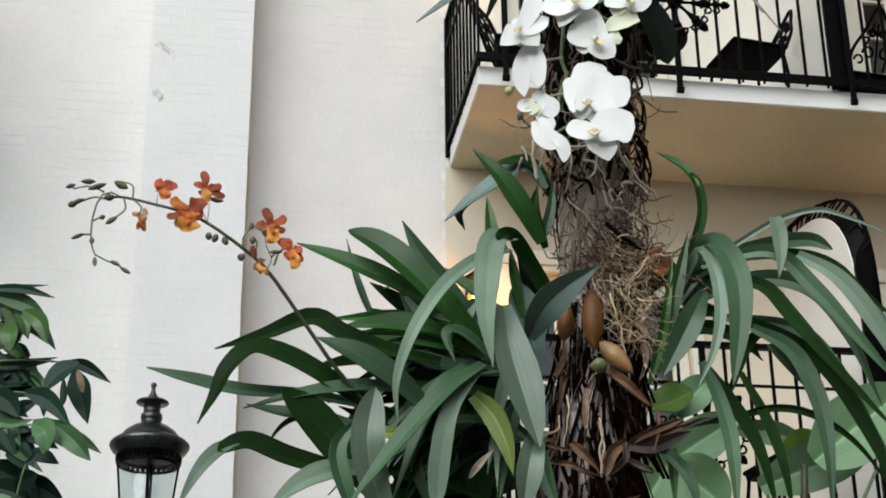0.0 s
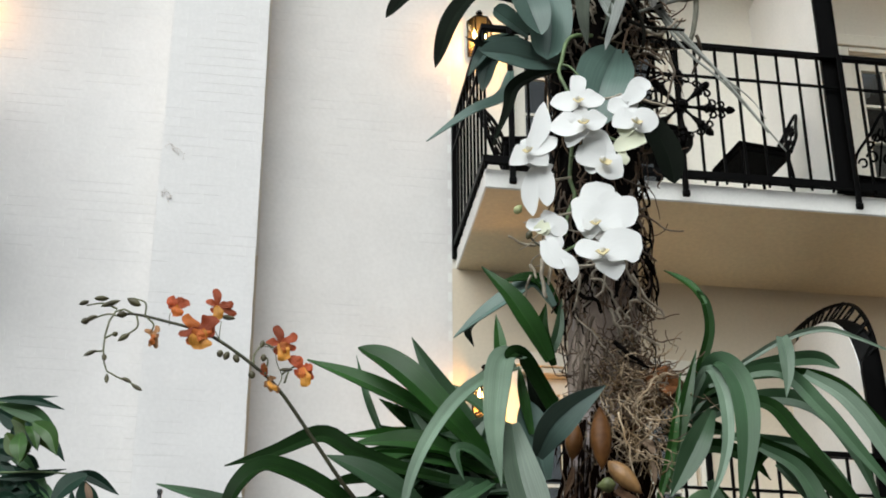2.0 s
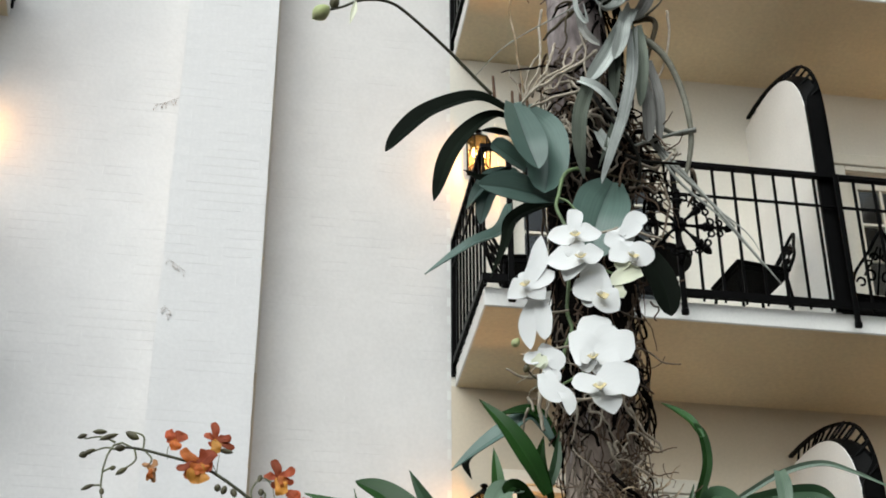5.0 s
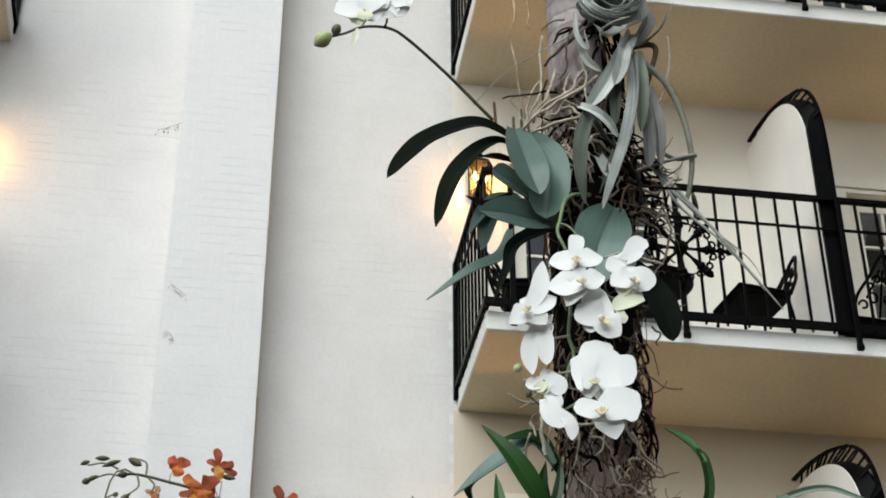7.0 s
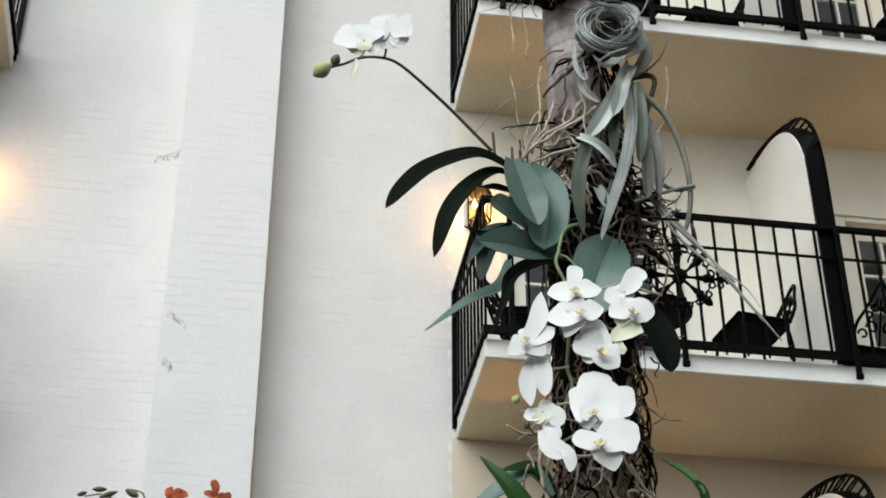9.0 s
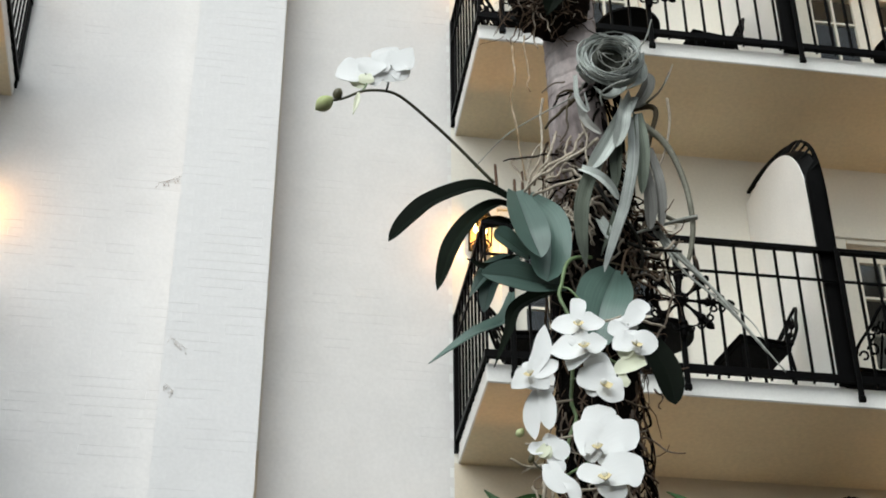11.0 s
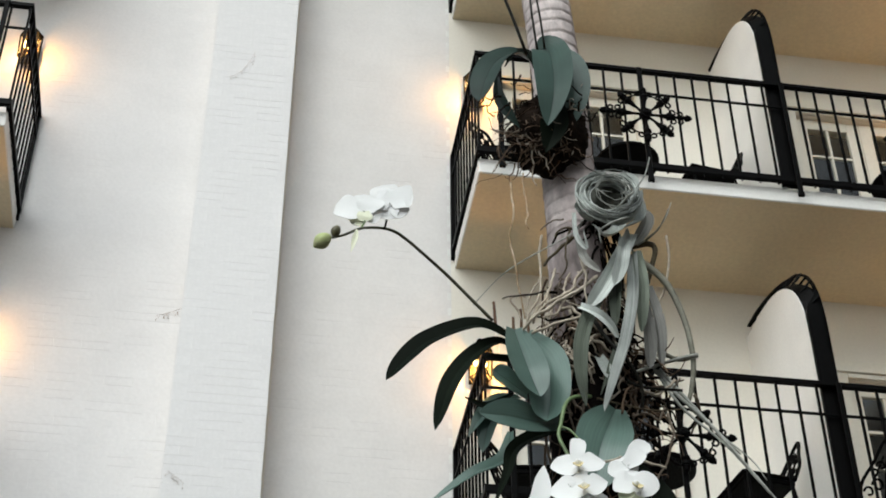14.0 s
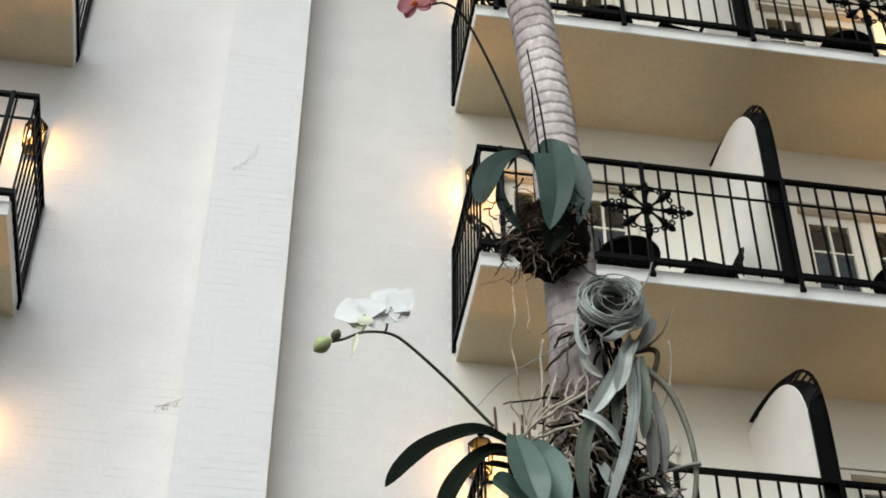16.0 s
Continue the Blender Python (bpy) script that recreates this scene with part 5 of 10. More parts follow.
leaf(straps, STRAP_DARK, [(0.084, 2.127, 2.342), (0.002, 2.097, 2.377), (-0.079, 2.077, 2.337)], 0.0164, 5, -20, stalk=0.5)
leaf(straps, STRAP, [(0.023, 2.07, 2.32), (-0.041, 2.04, 2.265), (-0.101, 2.02, 2.181)], 0.0206, 35, stalk=0.5)
leaf(straps, STRAP_FRESH, [(0.061, 2.116, 2.322), (-0.045, 2.086, 2.345), (-0.148, 2.066, 2.337)], 0.0209, 5, -20, stalk=0.5)
leaf(straps, STRAP_FRESH, [(0.08, 2.066, 2.28), (-0.021, 2.036, 2.296), (-0.121, 2.016, 2.296)], 0.0185, -20, -20, stalk=0.5)
leaf(straps, STRAP, [(0.049, 2.119, 2.325), (-0.001, 2.089, 2.318), (-0.05, 2.069, 2.241)], 0.0175, 35, stalk=0.5)
leaf(straps, STRAP_FRESH, [(0.082, 2.124, 2.3), (0.013, 2.094, 2.281), (-0.054, 2.074, 2.235)], 0.0160, 5, 20, stalk=0.5)
leaf(straps, STRAP_DARK, [(0.022, 2.074, 2.271), (-0.052, 2.044, 2.265), (-0.124, 2.024, 2.223)], 0.0153, -20, 20, stalk=0.5)
leaf(straps, STRAP_DARK, [(0.092, 2.091, 2.314), (-0.018, 2.061, 2.322), (-0.125, 2.041, 2.291)], 0.0141, 20, 20, stalk=0.5)
leaf(straps, STRAP_FRESH, [(0.081, 2.11, 2.276), (-0.036, 2.08, 2.26), (-0.148, 2.06, 2.215)], 0.0207, 35, stalk=0.5)
leaf(straps, STRAP_FRESH, [(0.025, 2.094, 2.342), (-0.022, 2.064, 2.308), (-0.066, 2.044, 2.253)], 0.0175, 20, stalk=0.5)
bud(straps, BULB_SKIN, (0.203, 2.02, 2.272), (0.205, 2.03, 2.365), 0.0149, name='pseudobulb', lean=0.5)
bud(straps, BULB_SKIN, (0.168, 2.06, 2.299), (0.175, 2.07, 2.358), 0.0124, name='pseudobulb', lean=0.5)
bud(straps, BULB_TAN, (0.21, 2.01, 2.28), (0.25, 2.0, 2.232), 0.0131, name='pseudobulb', lean=0.45, label='tan pseudobulb')
bud(straps, BULB_GREEN, (0.192, 2.0, 2.242), (0.217, 1.995, 2.243), 0.0105, name='pseudobulb', lean=0.6)
stem(straps, STEM_OLIVE, [(-0.064, 2.03, 2.169), (-0.129, 2, 2.236), (-0.17, 1.98, 2.291), (-0.219, 1.96, 2.358), (-0.254, 1.95, 2.39), (-0.314, 1.94, 2.43), (-0.374, 1.94, 2.45), (-0.415, 1.94, 2.46), (-0.437, 1.94, 2.458)], 0.0030, 0.0017, name='flower_stem', n=28)
stem(straps, STALK, [(-0.415, 1.94, 2.46), (-0.434, 1.94, 2.468), (-0.446, 1.94, 2.452), (-0.451, 1.94, 2.423), (-0.449, 1.94, 2.395), (-0.442, 1.94, 2.377), (-0.419, 1.94, 2.366), (-0.398, 1.94, 2.355)], 0.0015, 0.0011, name='flower_stalk', sides=5, n=10)
stem(straps, STALK, [(-0.437, 1.94, 2.458), (-0.452, 1.94, 2.46), (-0.477, 1.94, 2.45)], 0.0015, 0.0011, name='flower_stalk', sides=5, n=10)
stem(straps, STALK, [(-0.438, 1.94, 2.468), (-0.457, 1.94, 2.476), (-0.479, 1.94, 2.473)], 0.0015, 0.0011, name='flower_stalk', sides=5, n=10)
stem(straps, STALK, [(-0.4, 1.94, 2.455), (-0.401, 1.94, 2.476), (-0.417, 1.94, 2.483)], 0.0015, 0.0011, name='flower_stalk', sides=5, n=10)
stem(straps, STALK, [(-0.412, 1.94, 2.46), (-0.409, 1.94, 2.442), (-0.424, 1.94, 2.429)], 0.0015, 0.0011, name='flower_stalk', sides=5, n=10)
stem(straps, STALK, [(-0.451, 1.94, 2.425), (-0.439, 1.94, 2.432), (-0.437, 1.94, 2.434)], 0.0015, 0.0011, name='flower_stalk', sides=5, n=10)
stem(straps, STALK, [(-0.45, 1.94, 2.407), (-0.463, 1.94, 2.406), (-0.47, 1.94, 2.401)], 0.0015, 0.0011, name='flower_stalk', sides=5, n=10)
stem(straps, STALK, [(-0.397, 1.94, 2.455), (-0.388, 1.94, 2.445), (-0.39, 1.94, 2.435)], 0.0015, 0.0011, name='flower_stalk', sides=5, n=10)
stem(straps, STALK, [(-0.254, 1.95, 2.39), (-0.254, 1.95, 2.406), (-0.242, 1.95, 2.421), (-0.226, 1.95, 2.414)], 0.0015, 0.0011, name='flower_stalk', sides=5, n=10)
stem(straps, STALK, [(-0.218, 1.96, 2.382), (-0.211, 1.96, 2.388), (-0.205, 1.96, 2.388)], 0.0015, 0.0011, name='flower_stalk', sides=5, n=10)
stem(straps, STALK, [(-0.329, 1.94, 2.439), (-0.332, 1.94, 2.43), (-0.333, 1.93, 2.436)], 0.0015, 0.0011, name='flower_stalk', sides=5, n=10)
stem(straps, STALK, [(-0.239, 1.95, 2.378), (-0.236, 1.95, 2.398), (-0.242, 1.95, 2.402)], 0.0015, 0.0011, name='flower_stalk', sides=5, n=10)
stem(straps, STALK, [(-0.214, 1.96, 2.37), (-0.207, 1.96, 2.39), (-0.193, 1.96, 2.394)], 0.0015, 0.0011, name='flower_stalk', sides=5, n=10)
stem(straps, STALK, [(-0.367, 1.94, 2.444), (-0.368, 1.94, 2.454), (-0.367, 1.94, 2.462)], 0.0007, 0.0006, name='flower_stalk', n=8, sides=5)
stem(straps, STALK, [(-0.295, 1.94, 2.417), (-0.3, 1.94, 2.423), (-0.3, 1.94, 2.436), (-0.299, 1.94, 2.45)], 0.0007, 0.0006, name='flower_stalk', n=8, sides=5)
stem(straps, STALK, [(-0.295, 1.94, 2.417), (-0.302, 1.94, 2.427), (-0.306, 1.94, 2.435)], 0.0007, 0.0006, name='flower_stalk', n=8, sides=5)
stem(straps, STALK, [(-0.222, 1.955, 2.363), (-0.217, 1.955, 2.377), (-0.224, 1.955, 2.394), (-0.227, 1.955, 2.409)], 0.0008, 0.0006, name='flower_stalk', n=8, sides=5)
stem(straps, STALK, [(-0.227, 1.955, 2.409), (-0.234, 1.955, 2.419), (-0.242, 1.955, 2.42), (-0.245, 1.955, 2.427)], 0.0006, 0.0006, name='flower_stalk', n=8, sides=5)
bud(straps, BUD_OLIVE, (-0.476, 1.94, 2.479), (-0.488, 1.935, 2.472), 0.0034)
bud(straps, BUD_OLIVE, (-0.45, 1.94, 2.483), (-0.469, 1.935, 2.481), 0.0038)
bud(straps, BUD_OLIVE, (-0.435, 1.94, 2.48), (-0.459, 1.935, 2.469), 0.0038)
bud(straps, BUD_OLIVE, (-0.426, 1.94, 2.483), (-0.406, 1.935, 2.47), 0.0053)
bud(straps, BUD_OLIVE, (-0.423, 1.94, 2.46), (-0.437, 1.935, 2.457), 0.0049)
bud(straps, BUD_OLIVE, (-0.463, 1.94, 2.458), (-0.478, 1.935, 2.448), 0.0034)
bud(straps, BUD_OLIVE, (-0.472, 1.94, 2.452), (-0.483, 1.935, 2.446), 0.0046)
bud(straps, BUD_OLIVE, (-0.418, 1.94, 2.432), (-0.432, 1.935, 2.419), 0.0038)
bud(straps, BUD_OLIVE, (-0.434, 1.94, 2.433), (-0.44, 1.935, 2.427), 0.0034)
bud(straps, BUD_OLIVE, (-0.459, 1.94, 2.408), (-0.475, 1.935, 2.398), 0.0030)
bud(straps, BUD_OLIVE, (-0.449, 1.94, 2.403), (-0.447, 1.935, 2.391), 0.0034)
bud(straps, BUD_OLIVE, (-0.443, 1.94, 2.375), (-0.441, 1.935, 2.359), 0.0030)
bud(straps, BUD_OLIVE, (-0.423, 1.94, 2.369), (-0.409, 1.935, 2.361), 0.0030)
bud(straps, BUD_OLIVE, (-0.41, 1.94, 2.36), (-0.394, 1.935, 2.349), 0.0030)
bud(straps, BUD_OLIVE, (-0.297, 1.94, 2.408), (-0.298, 1.935, 2.396), 0.0045)
bud(straps, BUD_OLIVE, (-0.287, 1.94, 2.406), (-0.291, 1.935, 2.392), 0.0044)
bud(straps, BUD_OLIVE, (-0.279, 1.94, 2.402), (-0.273, 1.935, 2.388), 0.0044)
bud(straps, BUD_OLIVE, (-0.256, 1.94, 2.378), (-0.253, 1.935, 2.366), 0.0048)
bud(straps, BUD_OLIVE, (-0.241, 1.94, 2.402), (-0.24, 1.935, 2.39), 0.0041)
bud(straps, BUD_OLIVE, (-0.3, 1.94, 2.457), (-0.28, 1.935, 2.451), 0.0037)
bud(straps, BUD_OLIVE, (-0.22, 1.94, 2.38), (-0.201, 1.935, 2.378), 0.0026)
bud(straps, BUD_OLIVE, (-0.242, 1.94, 2.422), (-0.244, 1.935, 2.409), 0.0033)
bloom(straps, (-0.359, 1.935, 2.469), (0.4, -1, 0), 0.3, 'gold', None, [
    ('petal', RUST, [(-0.36, 1.938, 2.471), (-0.351, 1.937, 2.474), (-0.343, 1.939, 2.478)], 0.0153, 0, 1.9, 0.58, 0.12),
    ('sepal', RUST, [(-0.36, 1.937, 2.47), (-0.365, 1.935, 2.476), (-0.371, 1.937, 2.483)], 0.0141, 0, 1.5, 0.58, 0.12),
    ('sepal', RUST, [(-0.36, 1.94, 2.472), (-0.357, 1.938, 2.477), (-0.355, 1.94, 2.485)], 0.0118, 0, 1.9, 0.58, 0.12),
    ('sepal', RUST, [(-0.36, 1.938, 2.471), (-0.365, 1.937, 2.47), (-0.37, 1.939, 2.471)], 0.0088, 0, 1.9, 0.58, 0.12),
    ('lip', RUST_ORANGE, [(-0.359, 1.933, 2.468), (-0.357, 1.931, 2.46), (-0.356, 1.933, 2.453)], 0.0152, 0, 2.2, 0.6, 0.12),
], ruffle=0.16, wave=0.22, stalk=0.4)
bloom(straps, (-0.305, 1.935, 2.469), (0.1, -1, -0.2), 0.3, 'gold', None, [
    ('sepal', RUST, [(-0.305, 1.937, 2.47), (-0.306, 1.935, 2.482), (-0.308, 1.937, 2.496)], 0.0112, 0, 1.9, 0.58, 0.12),
    ('petal', RUST, [(-0.305, 1.937, 2.47), (-0.313, 1.935, 2.474), (-0.32, 1.937, 2.479)], 0.0088, 0, 1.9, 0.58, 0.12),
    ('petal', RUST, [(-0.305, 1.937, 2.47), (-0.294, 1.935, 2.471), (-0.284, 1.937, 2.474)], 0.0118, 0, 1.9, 0.58, 0.12),
    ('sepal', RUST, [(-0.305, 1.937, 2.47), (-0.292, 1.935, 2.463), (-0.279, 1.937, 2.458)], 0.0106, 0, 1.9, 0.58, 0.12),
    ('sepal', RUST, [(-0.306, 1.94, 2.471), (-0.309, 1.938, 2.466), (-0.312, 1.94, 2.462)], 0.0088, 0, 1.9, 0.58, 0.12),
    ('lip', GOLD, [(-0.305, 1.933, 2.468), (-0.303, 1.931, 2.457), (-0.302, 1.933, 2.448)], 0.0147, 0, 2.2, 0.6, 0.12),
], ruffle=0.16, wave=0.22, stalk=0.4)
bloom(straps, (-0.323, 1.925, 2.43), (-0.1, -1, -0.4), 0.3, 'gold', None, [
    ('petal', RUST, [(-0.323, 1.927, 2.431), (-0.337, 1.925, 2.427), (-0.352, 1.927, 2.425)], 0.0116, 0, 1.9, 0.58, 0.12),
    ('petal', RUST, [(-0.323, 1.927, 2.431), (-0.313, 1.925, 2.44), (-0.305, 1.927, 2.45)], 0.0227, 0, 2.0, 0.65, 0.12),
    ('sepal', RUST_ORANGE, [(-0.324, 1.929, 2.432), (-0.337, 1.927, 2.443), (-0.349, 1.929, 2.451)], 0.0151, 0, 1.8, 0.58, 0.12),
    ('sepal', RUST, [(-0.324, 1.929, 2.432), (-0.314, 1.927, 2.428), (-0.305, 1.929, 2.425)], 0.0174, 0, 1.9, 0.58, 0.12),
    ('sepal', RUST_ORANGE, [(-0.324, 1.929, 2.432), (-0.332, 1.927, 2.421), (-0.34, 1.929, 2.412)], 0.0162, 0, 1.9, 0.58, 0.12),
    ('lip', GOLD, [(-0.322, 1.921, 2.428), (-0.322, 1.92, 2.414), (-0.32, 1.922, 2.401)], 0.026, 0, 2.6, 0.7, 0.12),
    ('lip_lobe', RUST_ORANGE, [(-0.322, 1.921, 2.428), (-0.326, 1.919, 2.421), (-0.33, 1.921, 2.416)], 0.0174, 0, 1.9, 0.58, 0.12),
    ('lip_lobe', RUST_ORANGE, [(-0.322, 1.921, 2.428), (-0.317, 1.919, 2.422), (-0.313, 1.921, 2.417)], 0.0162, 0, 1.9, 0.58, 0.12),
], ruffle=0.2, wave=0.26, stalk=0.5)
bloom(straps, (-0.388, 1.935, 2.428), (-0.2, -1, -0.6), 0.3, 'gold', None, [
    ('petal', FADED, [(-0.388, 1.937, 2.429), (-0.392, 1.935, 2.432), (-0.397, 1.937, 2.437)], 0.007, 0, 1.9, 0.58, 0.12),
    ('petal', FADED, [(-0.388, 1.937, 2.429), (-0.383, 1.935, 2.434), (-0.38, 1.937, 2.441)], 0.0076, 0, 1.9, 0.58, 0.12),
    ('sepal', FADED, [(-0.388, 1.937, 2.429), (-0.382, 1.935, 2.418), (-0.381, 1.937, 2.409)], 0.007, 0, 1.9, 0.58, 0.12),
    ('sepal', FADED, [(-0.388, 1.937, 2.429), (-0.387, 1.935, 2.419), (-0.391, 1.937, 2.412)], 0.0064, 0, 1.9, 0.58, 0.12),
    ('sepal', FADED, [(-0.388, 1.937, 2.429), (-0.383, 1.935, 2.427), (-0.379, 1.937, 2.427)], 0.007, 0, 1.9, 0.58, 0.12),
    ('lip', RUST_ORANGE, [(-0.387, 1.933, 2.427), (-0.386, 1.932, 2.42), (-0.385, 1.934, 2.413)], 0.0076, 0, 1.9, 0.58, 0.12),
], ruffle=0.3, wave=0.4, stalk=0.6)
bloom(straps, (-0.22, 1.95, 2.422), (0.2, -1, -0.2), 0.3, 'gold', None, [
    ('sepal', RUST, [(-0.22, 1.952, 2.423), (-0.223, 1.95, 2.435), (-0.227, 1.952, 2.449)], 0.0123, 0, 1.9, 0.58, 0.12),
    ('petal', RUST, [(-0.22, 1.952, 2.423), (-0.23, 1.95, 2.423), (-0.24, 1.952, 2.425)], 0.0117, 0, 1.4, 0.58, 0.12),
    ('petal', RUST, [(-0.22, 1.952, 2.423), (-0.209, 1.95, 2.428), (-0.199, 1.952, 2.435)], 0.0123, 0, 1.9, 0.58, 0.12),
    ('sepal', RUST, [(-0.22, 1.952, 2.423), (-0.223, 1.95, 2.414), (-0.226, 1.952, 2.407)], 0.0105, 0, 1.9, 0.58, 0.12),
    ('sepal', RUST, [(-0.221, 1.954, 2.424), (-0.21, 1.952, 2.419), (-0.2, 1.954, 2.416)], 0.0094, 0, 1.9, 0.58, 0.12),
    ('lip', GOLD, [(-0.22, 1.948, 2.421), (-0.216, 1.946, 2.408), (-0.212, 1.948, 2.397)], 0.0181, 0, 2.4, 0.66, 0.12),
    ('lip_lobe', RUST_ORANGE, [(-0.22, 1.946, 2.421), (-0.214, 1.945, 2.415), (-0.208, 1.947, 2.411)], 0.0129, 0, 1.9, 0.58, 0.12),
], ruffle=0.16, wave=0.22, stalk=0.4)
bloom(straps, (-0.19, 1.95, 2.387), (0.4, -1, -0.3), 0.3, 'gold', None, [
    ('petal', RUST, [(-0.191, 1.952, 2.388), (-0.199, 1.95, 2.395), (-0.207, 1.952, 2.405)], 0.0146, 0, 1.6, 0.58, 0.12),
    ('sepal', RUST, [(-0.191, 1.952, 2.388), (-0.194, 1.95, 2.396), (-0.197, 1.952, 2.405)], 0.0087, 0, 1.9, 0.58, 0.12),
    ('petal', RUST, [(-0.191, 1.952, 2.388), (-0.184, 1.95, 2.388), (-0.177, 1.952, 2.39)], 0.0122, 0, 1.9, 0.58, 0.12),
    ('sepal', RUST, [(-0.191, 1.952, 2.388), (-0.195, 1.95, 2.382), (-0.2, 1.952, 2.378)], 0.0099, 0, 1.9, 0.58, 0.12),
    ('sepal', RUST, [(-0.191, 1.954, 2.388), (-0.183, 1.952, 2.38), (-0.176, 1.954, 2.373)], 0.0099, 0, 1.9, 0.58, 0.12),
    ('lip', GOLD, [(-0.19, 1.948, 2.386), (-0.187, 1.946, 2.372), (-0.183, 1.948, 2.36)], 0.0151, 0, 2.4, 0.62, 0.12),
    ('lip_lobe', RUST_ORANGE, [(-0.19, 1.946, 2.385), (-0.191, 1.945, 2.377), (-0.193, 1.947, 2.37)], 0.0099, 0, 1.9, 0.58, 0.12),
], ruffle=0.16, wave=0.22, stalk=0.4)
bloom(straps, (-0.242, 1.95, 2.394), (0.2, -0.4, -1), 0.3, 'gold', None, [
    ('petal', RUST, [(-0.242, 1.952, 2.394), (-0.24, 1.95, 2.384), (-0.239, 1.952, 2.376)], 0.0076, 0, 1.9, 0.58, 0.12),
    ('sepal', RUST, [(-0.242, 1.952, 2.394), (-0.242, 1.95, 2.385), (-0.243, 1.952, 2.378)], 0.0064, 0, 1.9, 0.58, 0.12),
    ('lip', RUST_ORANGE, [(-0.242, 1.948, 2.393), (-0.239, 1.947, 2.386), (-0.237, 1.949, 2.381)], 0.0052, 0, 1.9, 0.58, 0.12),
], ruffle=0.2, wave=0.3, stalk=0.6)
bloom(straps, (-0.235, 1.95, 2.368), (0.2, -0.6, -1), 0.3, 'gold', None, [
    ('petal', FADED, [(-0.235, 1.952, 2.369), (-0.226, 1.95, 2.361), (-0.221, 1.952, 2.352)], 0.0075, 0, 1.9, 0.58, 0.12),
    ('petal', FADED, [(-0.235, 1.952, 2.369), (-0.233, 1.95, 2.372), (-0.232, 1.952, 2.377)], 0.0052, 0, 1.9, 0.58, 0.12),
    ('sepal', FADED, [(-0.235, 1.952, 2.369), (-0.23, 1.95, 2.371), (-0.225, 1.952, 2.375)], 0.0058, 0, 1.9, 0.58, 0.12),
    ('sepal', FADED, [(-0.235, 1.952, 2.369), (-0.237, 1.95, 2.364), (-0.239, 1.952, 2.361)], 0.0058, 0, 1.9, 0.58, 0.12),
    ('lip', GOLD, [(-0.234, 1.948, 2.367), (-0.228, 1.946, 2.359), (-0.222, 1.948, 2.354)], 0.0064, 0, 1.9, 0.58, 0.12),
    ('sepal', FADED, [(-0.235, 1.952, 2.369), (-0.232, 1.95, 2.361), (-0.23, 1.952, 2.354)], 0.0069, 0, 1.9, 0.58, 0.12),
], ruffle=0.3, wave=0.4, stalk=0.6)

# ---- grass-leaved orchid on the other side of the trunk ----
arching = plant("arching_orchid", (0.304, 2.13, 2.295), "arching green orchid clump with long drooping leaves on the palm", "orchid")
leaf(arching, STRAP_DARK, [(0.339, 2.13, 2.397), (0.364, 2.13, 2.466), (0.381, 2.13, 2.52), (0.379, 2.13, 2.565), (0.368, 2.13, 2.587)], 0.0152, 10, stalk=0.7, blunt=2)
leaf(arching, STRAP_FRESH, [(0.378, 2.13, 2.565), (0.365, 2.13, 2.59), (0.345, 2.13, 2.607), (0.322, 2.13, 2.62)], 0.0141, 15, stalk=0.6)
leaf(arching, STRAP_FRESH, [(0.292, 2.07, 2.258), (0.308, 2.06, 2.318), (0.327, 2.05, 2.389), (0.345, 2.05, 2.456)], 0.0203, 10, peak=0.5, stalk=0.5)
leaf(arching, STRAP_FRESH, [(0.281, 2.07, 2.242), (0.299, 2.06, 2.302), (0.308, 2.05, 2.347), (0.321, 2.05, 2.422)], 0.0142, 10, stalk=0.5)
leaf(arching, STRAP, [(0.336, 2.09, 2.38), (0.361, 2.05, 2.431), (0.378, 2.02, 2.424), (0.392, 1.99, 2.371), (0.389, 1.97, 2.299), (0.372, 1.97, 2.206)], 0.0349, 8, peak=0.65, stalk=0.3, blunt=1.2)
leaf(arching, STRAP_PALE, [(0.332, 2.09, 2.38), (0.355, 2.04, 2.422), (0.368, 2.01, 2.384), (0.368, 1.99, 2.315), (0.353, 1.98, 2.256), (0.329, 1.98, 2.206)], 0.0173, 5, peak=0.5, stalk=0.5)
leaf(arching, STRAP, [(0.36, 2.05, 2.368), (0.336, 2.02, 2.319), (0.313, 2.01, 2.275), (0.287, 2, 2.227)], 0.0356, -10, peak=0.5, stalk=0.3)
leaf(arching, STRAP_PALE, [(0.34, 2.13, 2.422), (0.412, 2.11, 2.457), (0.475, 2.09, 2.489), (0.528, 2.07, 2.497), (0.568, 2.05, 2.476), (0.635, 2.03, 2.432)], 0.0093, 15, peak=0.5, stalk=0.6)
leaf(arching, STRAP_PALE, [(0.466, 2.05, 2.477), (0.465, 2.03, 2.446), (0.462, 2.02, 2.408), (0.456, 2.02, 2.373)], 0.0215, 10, peak=0.35, stalk=0.7)
leaf(arching, STRAP, [(0.343, 2.15, 2.422), (0.411, 2.15, 2.461), (0.478, 2.15, 2.481), (0.539, 2.16, 2.492), (0.572, 2.16, 2.476)], 0.0217, 20, peak=0.7, blunt=1.2, stalk=0.5)
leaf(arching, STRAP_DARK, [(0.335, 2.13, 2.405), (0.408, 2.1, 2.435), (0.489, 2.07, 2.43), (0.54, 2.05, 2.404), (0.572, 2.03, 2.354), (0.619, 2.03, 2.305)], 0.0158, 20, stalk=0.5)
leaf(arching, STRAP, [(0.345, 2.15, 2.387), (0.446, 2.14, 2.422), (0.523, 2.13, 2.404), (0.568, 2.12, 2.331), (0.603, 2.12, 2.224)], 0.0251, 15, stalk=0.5)
